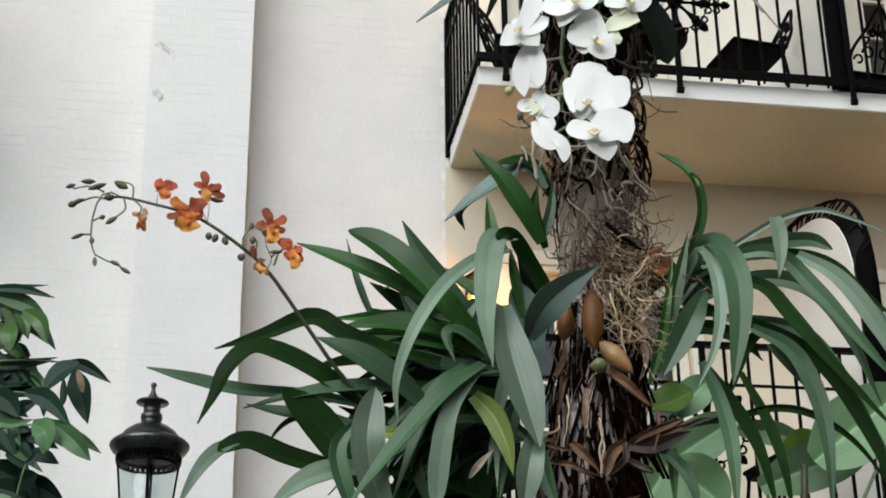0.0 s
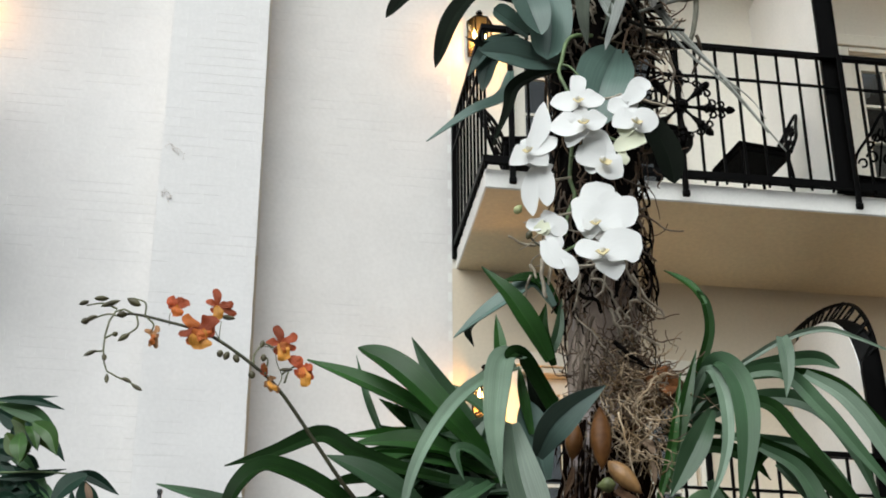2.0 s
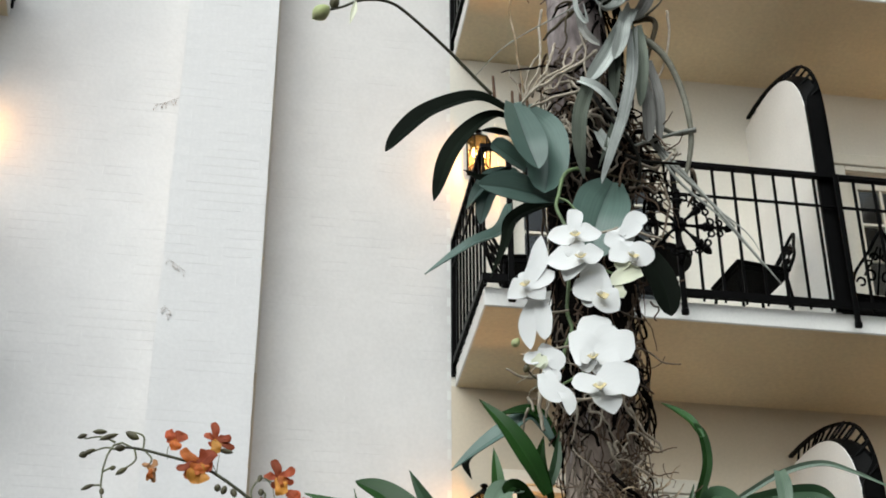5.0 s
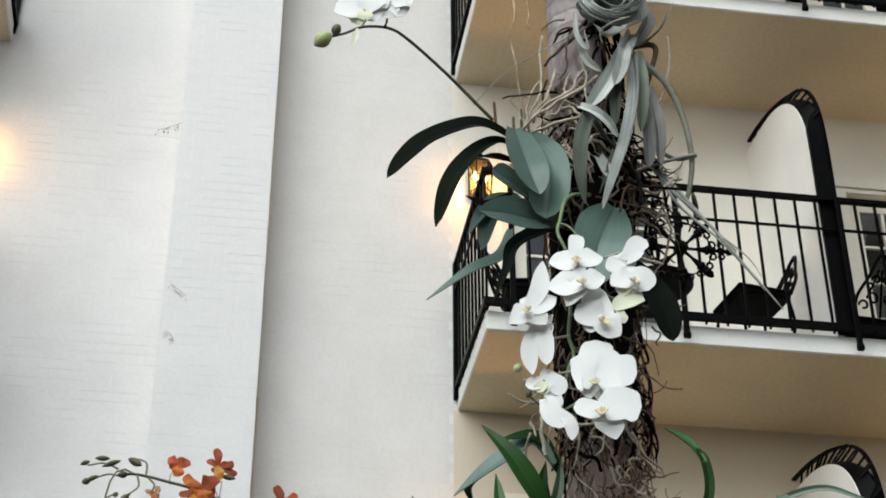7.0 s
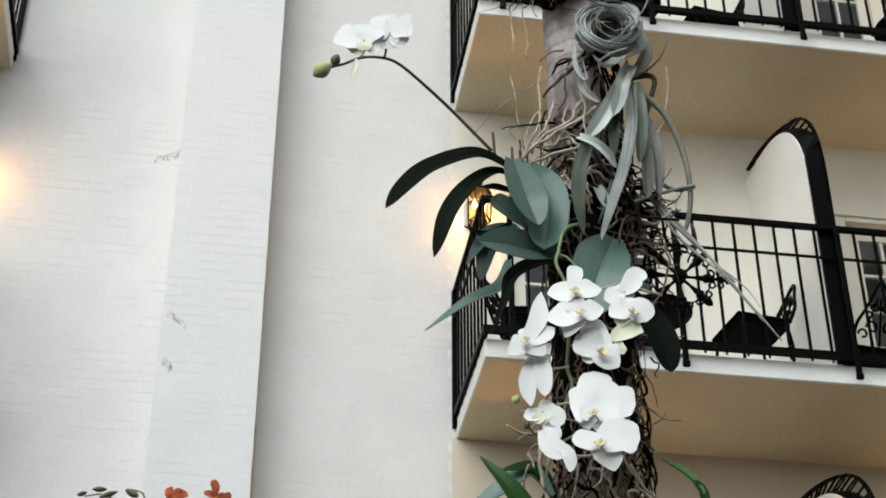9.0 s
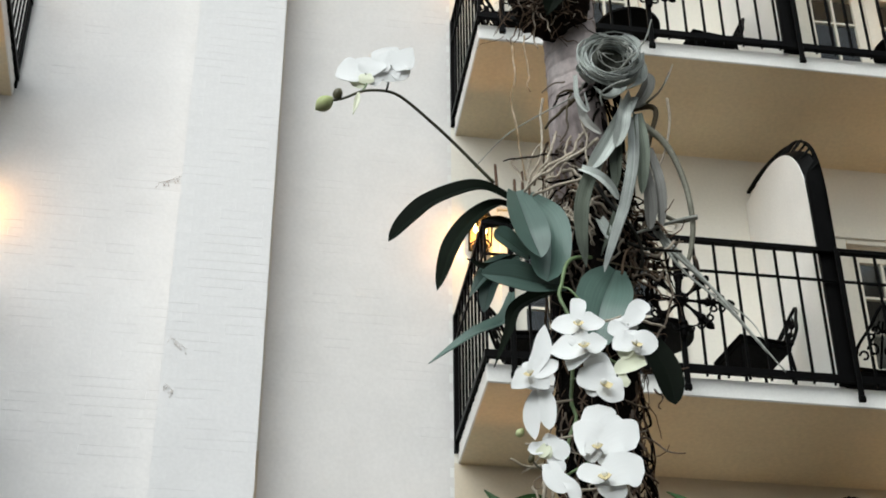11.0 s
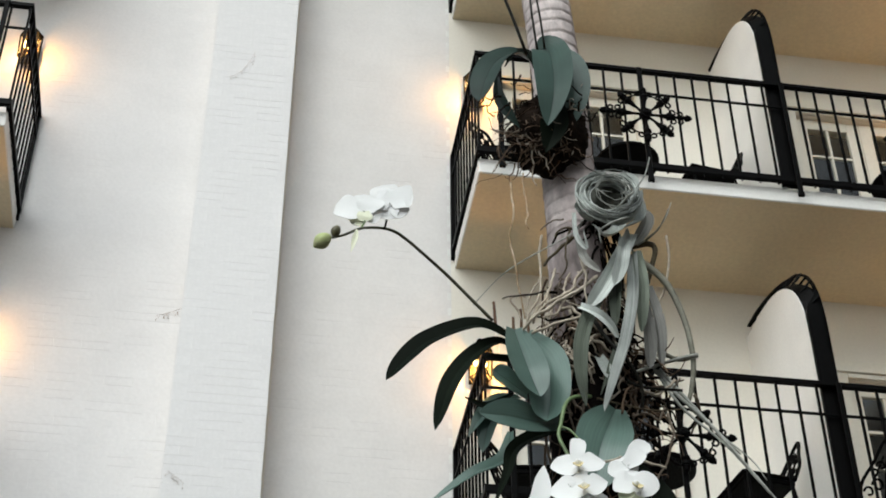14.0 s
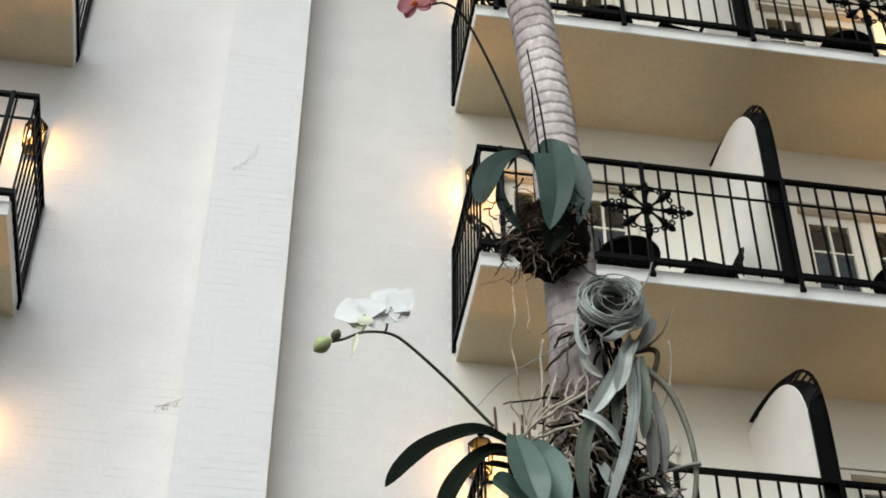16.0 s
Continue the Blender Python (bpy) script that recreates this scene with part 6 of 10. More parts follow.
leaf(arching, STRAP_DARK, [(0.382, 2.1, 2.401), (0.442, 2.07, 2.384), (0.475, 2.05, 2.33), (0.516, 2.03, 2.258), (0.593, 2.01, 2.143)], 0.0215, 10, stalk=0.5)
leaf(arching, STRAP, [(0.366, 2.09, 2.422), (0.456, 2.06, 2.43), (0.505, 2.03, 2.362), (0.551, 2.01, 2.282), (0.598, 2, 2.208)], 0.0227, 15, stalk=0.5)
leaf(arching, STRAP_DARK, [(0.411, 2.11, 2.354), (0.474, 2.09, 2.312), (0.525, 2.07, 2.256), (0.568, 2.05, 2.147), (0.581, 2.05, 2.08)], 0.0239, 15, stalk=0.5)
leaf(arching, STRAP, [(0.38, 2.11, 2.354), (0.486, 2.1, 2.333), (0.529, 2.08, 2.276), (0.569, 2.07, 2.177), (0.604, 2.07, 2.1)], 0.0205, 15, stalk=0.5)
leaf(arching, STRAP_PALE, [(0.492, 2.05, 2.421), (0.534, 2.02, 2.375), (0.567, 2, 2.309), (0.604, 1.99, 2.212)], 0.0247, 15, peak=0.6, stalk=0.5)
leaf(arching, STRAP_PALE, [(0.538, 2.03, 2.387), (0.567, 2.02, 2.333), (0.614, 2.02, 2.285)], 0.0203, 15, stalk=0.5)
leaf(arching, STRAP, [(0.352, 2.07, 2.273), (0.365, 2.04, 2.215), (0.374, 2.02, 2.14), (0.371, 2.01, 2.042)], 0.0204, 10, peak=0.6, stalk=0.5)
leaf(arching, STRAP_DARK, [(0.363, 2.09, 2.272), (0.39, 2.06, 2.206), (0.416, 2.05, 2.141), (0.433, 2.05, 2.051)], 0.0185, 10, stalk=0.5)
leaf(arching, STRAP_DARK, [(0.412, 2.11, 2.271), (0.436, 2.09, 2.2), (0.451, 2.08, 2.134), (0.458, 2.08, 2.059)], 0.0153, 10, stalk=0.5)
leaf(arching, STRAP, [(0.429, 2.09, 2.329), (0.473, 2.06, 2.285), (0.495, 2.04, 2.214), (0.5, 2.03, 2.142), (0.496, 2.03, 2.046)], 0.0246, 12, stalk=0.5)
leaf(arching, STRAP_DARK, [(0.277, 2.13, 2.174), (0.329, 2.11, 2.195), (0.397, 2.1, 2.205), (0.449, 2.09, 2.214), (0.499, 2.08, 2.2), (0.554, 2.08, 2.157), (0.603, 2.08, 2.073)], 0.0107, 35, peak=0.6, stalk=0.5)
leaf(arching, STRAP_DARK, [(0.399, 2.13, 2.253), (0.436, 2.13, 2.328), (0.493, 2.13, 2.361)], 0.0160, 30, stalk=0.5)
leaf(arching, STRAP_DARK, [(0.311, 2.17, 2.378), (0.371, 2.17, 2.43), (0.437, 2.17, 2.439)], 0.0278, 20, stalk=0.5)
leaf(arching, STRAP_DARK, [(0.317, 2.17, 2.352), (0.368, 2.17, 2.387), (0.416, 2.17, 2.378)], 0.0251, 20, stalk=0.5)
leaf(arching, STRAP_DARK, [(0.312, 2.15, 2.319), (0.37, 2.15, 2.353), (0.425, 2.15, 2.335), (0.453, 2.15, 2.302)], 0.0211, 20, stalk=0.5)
leaf(arching, STRAP, [(0.32, 2.13, 2.362), (0.371, 2.12, 2.427), (0.419, 2.12, 2.426)], 0.0186, 20, stalk=0.5)
leaf(arching, STRAP, [(0.277, 2.07, 2.163), (0.308, 2.05, 2.127), (0.323, 2.04, 2.094), (0.33, 2.04, 2.05)], 0.0170, 10, stalk=0.5)
leaf(arching, STRAP_FRESH, [(0.28, 2.09, 2.185), (0.302, 2.07, 2.148), (0.302, 2.06, 2.07)], 0.0173, 10, stalk=0.5)
leaf(arching, STRAP, [(0.459, 2.13, 2.319), (0.485, 2.12, 2.282), (0.505, 2.12, 2.249)], 0.0147, 15, stalk=0.5)
bud(arching, HUSK, (0.285, 2.13, 2.432), (0.336, 2.12, 2.436), 0.0283, name='dry_husk', lean=0.5)
bud(arching, HUSK, (0.299, 2.13, 2.397), (0.318, 2.12, 2.462), 0.0201, name='dry_husk', lean=0.5)
leaf(arching, HUSK, [(0.223, 2.03, 2.246), (0.244, 2.02, 2.223), (0.272, 2.02, 2.195)], 0.0142, 10, name='dry_sheath', wave=0.35, fold=0.8)
leaf(arching, HUSK, [(0.161, 2.03, 2.144), (0.185, 2.02, 2.132), (0.206, 2.02, 2.1)], 0.0057, 40, name='dry_sheath', wave=0.35, fold=0.8)
leaf(arching, HUSK, [(0.131, 2.03, 2.126), (0.166, 2.02, 2.117), (0.196, 2.02, 2.099)], 0.0076, 20, name='dry_sheath', wave=0.35, fold=0.8)
leaf(arching, ROOT_PALE, [(0.193, 2.04, 2.224), (0.19, 2.03, 2.194), (0.188, 2.03, 2.168)], 0.0071, name='dry_sheath', stalk=0.9, blunt=2.5)
stem(arching, ROOT_PALE, [(0.207, 2.03, 2.182), (0.209, 2.025, 2.154), (0.205, 2.025, 2.135), (0.207, 2.025, 2.107)], 0.0018, 0.0015, name='hanging_root', n=12)
stem(arching, STEM, [(0.242, 2.07, 2.152), (0.274, 2.06, 2.147), (0.307, 2.05, 2.161)], 0.0097, 0.0052, name='old_stem', n=10)
stem(arching, STEM, [(0.24, 2.06, 2.134), (0.257, 2.05, 2.12), (0.275, 2.05, 2.115)], 0.0033, 0.0022, name='old_stem', n=8)
leaf(arching, HUSK, [(0.236, 2.05, 2.142), (0.28, 2.04, 2.162), (0.348, 2.04, 2.183)], 0.0091, 40, name='dry_sheath', wave=0.35, fold=0.8)
leaf(arching, ROOT_PALE, [(0.037, 2.02, 2.101), (0.049, 2.01, 2.115), (0.068, 2.01, 2.135)], 0.0094, name='dry_sheath')

# ---- moth orchid in flower half way up the trunk ----
moth = plant("moth_orchid", (0.179, 2.08, 3.003), "white flowering moth orchid with thick grey-green leaves on the palm", "orchid")
leaf(moth, MOTH, [(0.112, 2.07, 3.129), (0.121, 2.03, 3.06), (0.131, 2.0, 2.995), (0.143, 1.995, 2.947)], 0.0589, -10, 0, peak=0.5, blunt=1.4, stalk=0.45, fold=0.3)
leaf(moth, MOTH, [(0.131, 2.09, 3.133), (0.157, 2.05, 3.058), (0.161, 2.03, 2.986), (0.153, 2.025, 2.923)], 0.0683, 8, 0, peak=0.5, blunt=1.8, stalk=0.35, fold=0.3)
leaf(moth, MOTH, [(0.13, 2.08, 3.007), (0.1, 2.06, 3.022), (0.075, 2.05, 3.036)], 0.0513, 20, 0, peak=0.5, blunt=2.2, stalk=0.6, fold=0.2)
leaf(moth, MOTH, [(0.179, 2.07, 2.946), (0.133, 2.03, 2.929), (0.093, 2.01, 2.926), (0.05, 2.0, 2.922)], 0.055, -6, 0, peak=0.5, blunt=1.3, stalk=0.5, fold=0.3)
leaf(moth, MOTH, [(0.265, 2.07, 2.975), (0.245, 2.04, 2.92), (0.229, 2.02, 2.866), (0.218, 2.02, 2.802)], 0.0852, -8, 0, peak=0.42, blunt=1.8, stalk=0.35, fold=0.25)
leaf(moth, MOTH_SHADED, [(0.188, 2.12, 3.0), (0.216, 2.10, 2.965), (0.245, 2.10, 2.938)], 0.0388, 20, 0, blunt=1.5)
leaf(moth, MOTH_SHADED, [(0.128, 2.09, 3.099), (0.09, 2.05, 3.106), (0.044, 2.02, 3.101), (-0.023, 2, 3.06), (-0.062, 1.99, 3.015), (-0.09, 1.99, 2.975)], 0.0372, 14, peak=0.6, blunt=1.4, stalk=0.4)
leaf(moth, MOTH_SHADED, [(0.128, 2.09, 3.093), (0.085, 2.05, 3.089), (0.043, 2.02, 3.043), (0.007, 2, 2.975), (-0.016, 2, 2.892)], 0.0320, 12, peak=0.65, blunt=1.4, stalk=0.4)
leaf(moth, MOTH_SHADED, [(0.128, 2.1, 3.078), (0.086, 2.07, 3.071), (0.058, 2.07, 3.073)], 0.0145)
leaf(moth, MOTH_SHADED, [(0.201, 2.1, 2.963), (0.14, 2.07, 2.927), (0.103, 2.05, 2.889), (0.091, 2.04, 2.842), (0.068, 2.04, 2.781)], 0.0260, 10, peak=0.3)
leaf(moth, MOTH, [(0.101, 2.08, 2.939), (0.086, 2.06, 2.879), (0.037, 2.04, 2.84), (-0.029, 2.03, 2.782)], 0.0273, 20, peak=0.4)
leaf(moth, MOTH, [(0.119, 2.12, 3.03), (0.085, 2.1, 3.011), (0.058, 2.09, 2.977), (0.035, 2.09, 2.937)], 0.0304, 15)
leaf(moth, MOTH_SHADED, [(0.108, 2.1, 3.022), (0.066, 2.08, 2.987), (0.031, 2.08, 3.003)], 0.0161, 10)
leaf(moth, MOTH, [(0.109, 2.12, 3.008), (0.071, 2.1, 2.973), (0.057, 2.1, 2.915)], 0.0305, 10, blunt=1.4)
leaf(moth, MOTH_SHADED, [(0.295, 2.1, 2.889), (0.315, 2.08, 2.836), (0.331, 2.07, 2.786), (0.338, 2.07, 2.734)], 0.0431, 5, peak=0.6, blunt=1.6)
stem(moth, STEM_GREEN, [(0.225, 2.05, 2.984), (0.195, 2.02, 2.963), (0.179, 1.995, 2.932), (0.17, 1.985, 2.891), (0.165, 1.98, 2.868), (0.174, 1.975, 2.84), (0.181, 1.975, 2.815)], 0.0032, 0.0026, name='flower_stem', n=14)
stem(moth, STEM_GREEN, [(0.168, 1.985, 2.888), (0.182, 1.98, 2.879), (0.195, 1.975, 2.858)], 0.0019, 0.0015, name='flower_stalk', n=8)
stem(moth, STEM_GREEN, [(0.183, 2.0, 2.787), (0.181, 2.01, 2.749), (0.177, 2.01, 2.707), (0.183, 2.01, 2.679), (0.172, 2.01, 2.651), (0.167, 2.01, 2.615)], 0.003, 0.0025, name='flower_stem', n=14)
stem(moth, STEM_GREEN, [(0.178, 2.0, 2.737), (0.192, 2.0, 2.74), (0.204, 2.0, 2.739)], 0.0018, 0.0016, name='flower_stalk', n=8)
stem(moth, ROOT_PALE, [(0.144, 2.0, 2.699), (0.162, 2.0, 2.701), (0.178, 2.0, 2.704)], 0.002, 0.0018, name='flower_stalk', n=8)
stem(moth, ROOT_PALE, [(0.15, 2.0, 2.641), (0.163, 2.0, 2.643), (0.182, 2.0, 2.647)], 0.0019, 0.0018, name='flower_stalk', n=8)
stem(moth, STEM_GREEN, [(0.165, 2.0, 2.585), (0.183, 2.0, 2.596), (0.198, 2.0, 2.606), (0.211, 2.0, 2.607)], 0.0019, 0.0017, name='flower_stalk', n=8)
stem(moth, ROOT_PALE, [(0.178, 2.0, 2.562), (0.196, 2.0, 2.562), (0.213, 2.0, 2.566)], 0.0022, 0.0019, name='flower_stalk', n=8)
stem(moth, ROOT_PALE, [(0.23, 1.99, 2.83), (0.246, 1.99, 2.834), (0.256, 1.99, 2.839)], 0.002, 0.0017, name='flower_stalk', n=8)
stem(moth, STEM_GREEN, [(0.222, 1.99, 2.776), (0.233, 1.99, 2.766), (0.251, 1.99, 2.756)], 0.0021, 0.0018, name='flower_stalk', n=8)
bloom(moth, (0.189, 1.965, 2.812), (-0.05, -1, -0.1), 1.0, 'white', (0.78, 0), [
    ('petal', PETAL, [(0.19, 1.966, 2.813), (0.169, 1.965, 2.809), (0.149, 1.967, 2.807)], 0.04, 6, 1.1, 0.44, 0.12),
    ('petal', PETAL, [(0.19, 1.966, 2.813), (0.209, 1.965, 2.813), (0.229, 1.967, 2.815)], 0.0369, -6, 1.1, 0.44, 0.12),
    ('sepal', PETAL, [(0.19, 1.968, 2.814), (0.189, 1.967, 2.834), (0.194, 1.969, 2.857)], 0.0237, 0, 2.0, 0.7, 0.12),
    ('sepal', PETAL, [(0.19, 1.97, 2.816), (0.185, 1.969, 2.806), (0.181, 1.971, 2.799)], 0.0307, 0, 1.9, 0.58, 0.12),
    ('sepal', PETAL, [(0.19, 1.97, 2.816), (0.196, 1.969, 2.806), (0.202, 1.971, 2.799)], 0.0307, 0, 1.9, 0.58, 0.12),
])
bloom(moth, (0.195, 1.957, 2.769), (-0.1, -1, 0), 1.0, 'white', (0.85, 0), [
    ('petal', PETAL, [(0.196, 1.958, 2.77), (0.17, 1.957, 2.764), (0.144, 1.959, 2.76)], 0.0467, 8, 1.1, 0.44, 0.12),
    ('petal', PETAL, [(0.196, 1.958, 2.77), (0.212, 1.957, 2.773), (0.229, 1.959, 2.778)], 0.0361, 0, 1.1, 0.44, 0.12),
    ('sepal', PETAL, [(0.196, 1.962, 2.772), (0.19, 1.96, 2.781), (0.184, 1.962, 2.792)], 0.0341, 0, 1.9, 0.58, 0.12),
    ('sepal', PETAL, [(0.196, 1.96, 2.771), (0.181, 1.959, 2.749), (0.171, 1.961, 2.73)], 0.032, 0, 1.1, 0.3, 0.12),
    ('sepal', PETAL, [(0.196, 1.962, 2.772), (0.201, 1.96, 2.76), (0.207, 1.962, 2.75)], 0.034, 0, 1.9, 0.58, 0.12),
])
bloom(moth, (0.218, 1.97, 2.715), (0.35, -1, -0.2), 1.0, 'white', (0.85, 10), [
    ('petal', PETAL, [(0.219, 1.972, 2.716), (0.203, 1.97, 2.726), (0.188, 1.972, 2.739)], 0.0521, 0, 1.1, 0.44, 0.12),
    ('sepal', PETAL, [(0.219, 1.974, 2.717), (0.216, 1.973, 2.743), (0.214, 1.975, 2.77)], 0.0418, 0, 1.5, 0.4, 0.12),
    ('petal', PETAL, [(0.219, 1.974, 2.717), (0.227, 1.972, 2.728), (0.236, 1.974, 2.74)], 0.0321, 0, 1.1, 0.44, 0.12),
    ('sepal', PETAL, [(0.219, 1.972, 2.716), (0.233, 1.97, 2.701), (0.247, 1.972, 2.688)], 0.0449, 0, 1.2, 0.35, 0.12),
    ('sepal', PETAL, [(0.219, 1.974, 2.717), (0.207, 1.972, 2.707), (0.196, 1.974, 2.7)], 0.0268, 0, 1.5, 0.58, 0.12),
])
bloom(moth, (0.262, 1.985, 2.821), (0.8, -0.5, 0.2), 0.4, 'white', None, [
    ('petal', PETAL, [(0.262, 1.986, 2.822), (0.248, 1.985, 2.815), (0.234, 1.987, 2.81)], 0.0279, 0, 1.3, 0.58, 0.12),
    ('petal', PETAL, [(0.262, 1.986, 2.822), (0.281, 1.985, 2.847), (0.298, 1.987, 2.859)], 0.0291, 0, 1.6, 0.6, 0.12),
    ('petal', PETAL, [(0.261, 1.984, 2.82), (0.275, 1.982, 2.832), (0.29, 1.984, 2.843)], 0.026, 0, 1.6, 0.55, 0.12),
    ('sepal', PETAL, [(0.262, 1.99, 2.824), (0.257, 1.988, 2.829), (0.253, 1.99, 2.837)], 0.024, 0, 1.9, 0.58, 0.12),
    ('sepal', PETAL, [(0.262, 1.988, 2.823), (0.268, 1.987, 2.816), (0.275, 1.989, 2.81)], 0.0229, 0, 1.9, 0.58, 0.12),
])
bloom(moth, (0.268, 1.975, 2.783), (0.35, -1, -0.1), 1.0, 'white', (0.8, 0), [
    ('petal', PETAL, [(0.269, 1.976, 2.784), (0.254, 1.975, 2.786), (0.239, 1.977, 2.79)], 0.0397, 0, 1.8, 0.55, 0.12),
    ('petal', PETAL, [(0.269, 1.976, 2.784), (0.284, 1.975, 2.782), (0.293, 1.977, 2.766)], 0.0434, 0, 1.6, 0.5, 0.12),
    ('sepal', PETAL, [(0.269, 1.98, 2.786), (0.268, 1.978, 2.796), (0.268, 1.98, 2.809)], 0.0284, 0, 1.9, 0.58, 0.12),
    ('sepal', PETAL_CREAM, [(0.285, 1.98, 2.758), (0.261, 1.979, 2.752), (0.239, 1.981, 2.736)], 0.029, 0, 1.4, 0.45, 0.12),
    ('sepal', PETAL_CREAM, [(0.269, 1.98, 2.786), (0.259, 1.978, 2.772), (0.25, 1.98, 2.761)], 0.0208, 0, 1.9, 0.58, 0.12),
    ('sepal', PETAL_CREAM, [(0.249, 1.982, 2.737), (0.252, 1.981, 2.724), (0.256, 1.983, 2.715)], 0.0168, 0, 1.2, 0.58, 0.12),
])
bloom(moth, (0.118, 1.96, 2.726), (-0.4, -1, -0.1), 1.0, 'white', (0.75, 0), [
    ('petal', PETAL, [(0.118, 1.962, 2.726), (0.134, 1.96, 2.765), (0.14, 1.962, 2.807)], 0.0277, 0, 1.1, 0.44, 0.12),
    ('petal', PETAL, [(0.118, 1.962, 2.726), (0.106, 1.96, 2.716), (0.088, 1.962, 2.702)], 0.034, 0, 1.1, 0.4, 0.12),
    ('petal', PETAL, [(0.118, 1.962, 2.726), (0.138, 1.96, 2.735), (0.157, 1.962, 2.746)], 0.0351, 0, 1.1, 0.44, 0.12),
    ('petal', PETAL, [(0.118, 1.962, 2.726), (0.13, 1.96, 2.712), (0.142, 1.962, 2.701)], 0.0303, 0, 1.1, 0.44, 0.12),
    ('sepal', PETAL, [(0.119, 1.964, 2.728), (0.117, 1.963, 2.714), (0.117, 1.965, 2.701)], 0.0236, 0, 1.5, 0.58, 0.12),
    ('sepal', PETAL, [(0.119, 1.964, 2.728), (0.115, 1.963, 2.737), (0.112, 1.965, 2.747)], 0.0209, 0, 1.9, 0.58, 0.12),
])
bloom(moth, (0.133, 1.975, 2.709), (-1, -0.5, -0.2), 0.4, 'white', None, [
    ('petal', PETAL, [(0.133, 1.976, 2.71), (0.118, 1.975, 2.67), (0.12, 1.977, 2.628)], 0.0296, 0, 1.25, 0.4, 0.12),
    ('petal', PETAL, [(0.133, 1.974, 2.708), (0.14, 1.972, 2.674), (0.14, 1.974, 2.642)], 0.0256, 0, 1.5, 0.45, 0.12),
    ('sepal', PETAL, [(0.133, 1.978, 2.711), (0.138, 1.977, 2.704), (0.143, 1.979, 2.698)], 0.0258, 0, 1.6, 0.58, 0.12),
])
bloom(moth, (0.138, 1.985, 2.623), (-0.6, -0.8, 0.3), 0.4, 'white', None, [
    ('petal', PETAL, [(0.138, 1.986, 2.624), (0.124, 1.985, 2.619), (0.11, 1.987, 2.617)], 0.0223, 0, 1.3, 0.58, 0.12),
    ('petal', PETAL, [(0.138, 1.986, 2.624), (0.153, 1.985, 2.618), (0.16, 1.987, 2.601)], 0.0284, 0, 1.5, 0.58, 0.12),
    ('sepal', PETAL, [(0.138, 1.988, 2.625), (0.142, 1.987, 2.632), (0.147, 1.989, 2.642)], 0.0234, 0, 1.9, 0.58, 0.12),
    ('sepal', PETAL_CREAM, [(0.138, 1.984, 2.623), (0.131, 1.983, 2.613), (0.125, 1.985, 2.606)], 0.0172, 0, 1.9, 0.58, 0.12),
    ('sepal', PETAL_CREAM, [(0.138, 1.986, 2.623), (0.136, 1.984, 2.611), (0.134, 1.986, 2.602)], 0.0152, 0, 1.9, 0.58, 0.12),
    ('sepal', PETAL, [(0.138, 1.988, 2.625), (0.149, 1.987, 2.597), (0.152, 1.989, 2.58)], 0.0222, 0, 1.9, 0.58, 0.12),
])
bloom(moth, (0.138, 1.98, 2.593), (-0.6, -0.9, -0.1), 0.4, 'white', None, [
    ('petal', PETAL, [(0.138, 1.982, 2.594), (0.147, 1.98, 2.569), (0.165, 1.982, 2.551)], 0.033, 0, 1.6, 0.55, 0.12),
    ('petal', PETAL, [(0.158, 1.982, 2.571), (0.171, 1.98, 2.553), (0.171, 1.982, 2.529)], 0.0199, 0, 1.3, 0.5, 0.12),
    ('sepal', PETAL, [(0.138, 1.984, 2.595), (0.146, 1.982, 2.584), (0.155, 1.984, 2.575)], 0.0201, 0, 1.9, 0.58, 0.12),
])
bloom(moth, (0.207, 1.968, 2.613), (-0.2, -1, 0), 1.0, 'white', (0.8, 0), [
    ('petal', PETAL, [(0.208, 1.97, 2.614), (0.192, 1.968, 2.626), (0.174, 1.97, 2.624)], 0.0567, 0, 2.4, 0.62, 0.05),
    ('sepal', PETAL, [(0.208, 1.976, 2.617), (0.21, 1.974, 2.652), (0.212, 1.976, 2.683)], 0.0487, 0, 1.9, 0.62, 0.05),
    ('petal', PETAL, [(0.208, 1.97, 2.614), (0.239, 1.968, 2.629), (0.266, 1.97, 2.626)], 0.0522, 0, 2.0, 0.58, 0.05),
    ('petal', PETAL, [(0.208, 1.972, 2.616), (0.224, 1.971, 2.642), (0.238, 1.973, 2.664)], 0.0319, 0, 2.0, 0.62, 0.05),
    ('sepal', PETAL, [(0.208, 1.976, 2.617), (0.199, 1.974, 2.605), (0.19, 1.976, 2.595)], 0.0248, 0, 1.9, 0.58, 0.05),
    ('sepal', PETAL, [(0.208, 1.978, 2.618), (0.217, 1.976, 2.605), (0.225, 1.978, 2.594)], 0.0316, 0, 1.9, 0.58, 0.05),
])
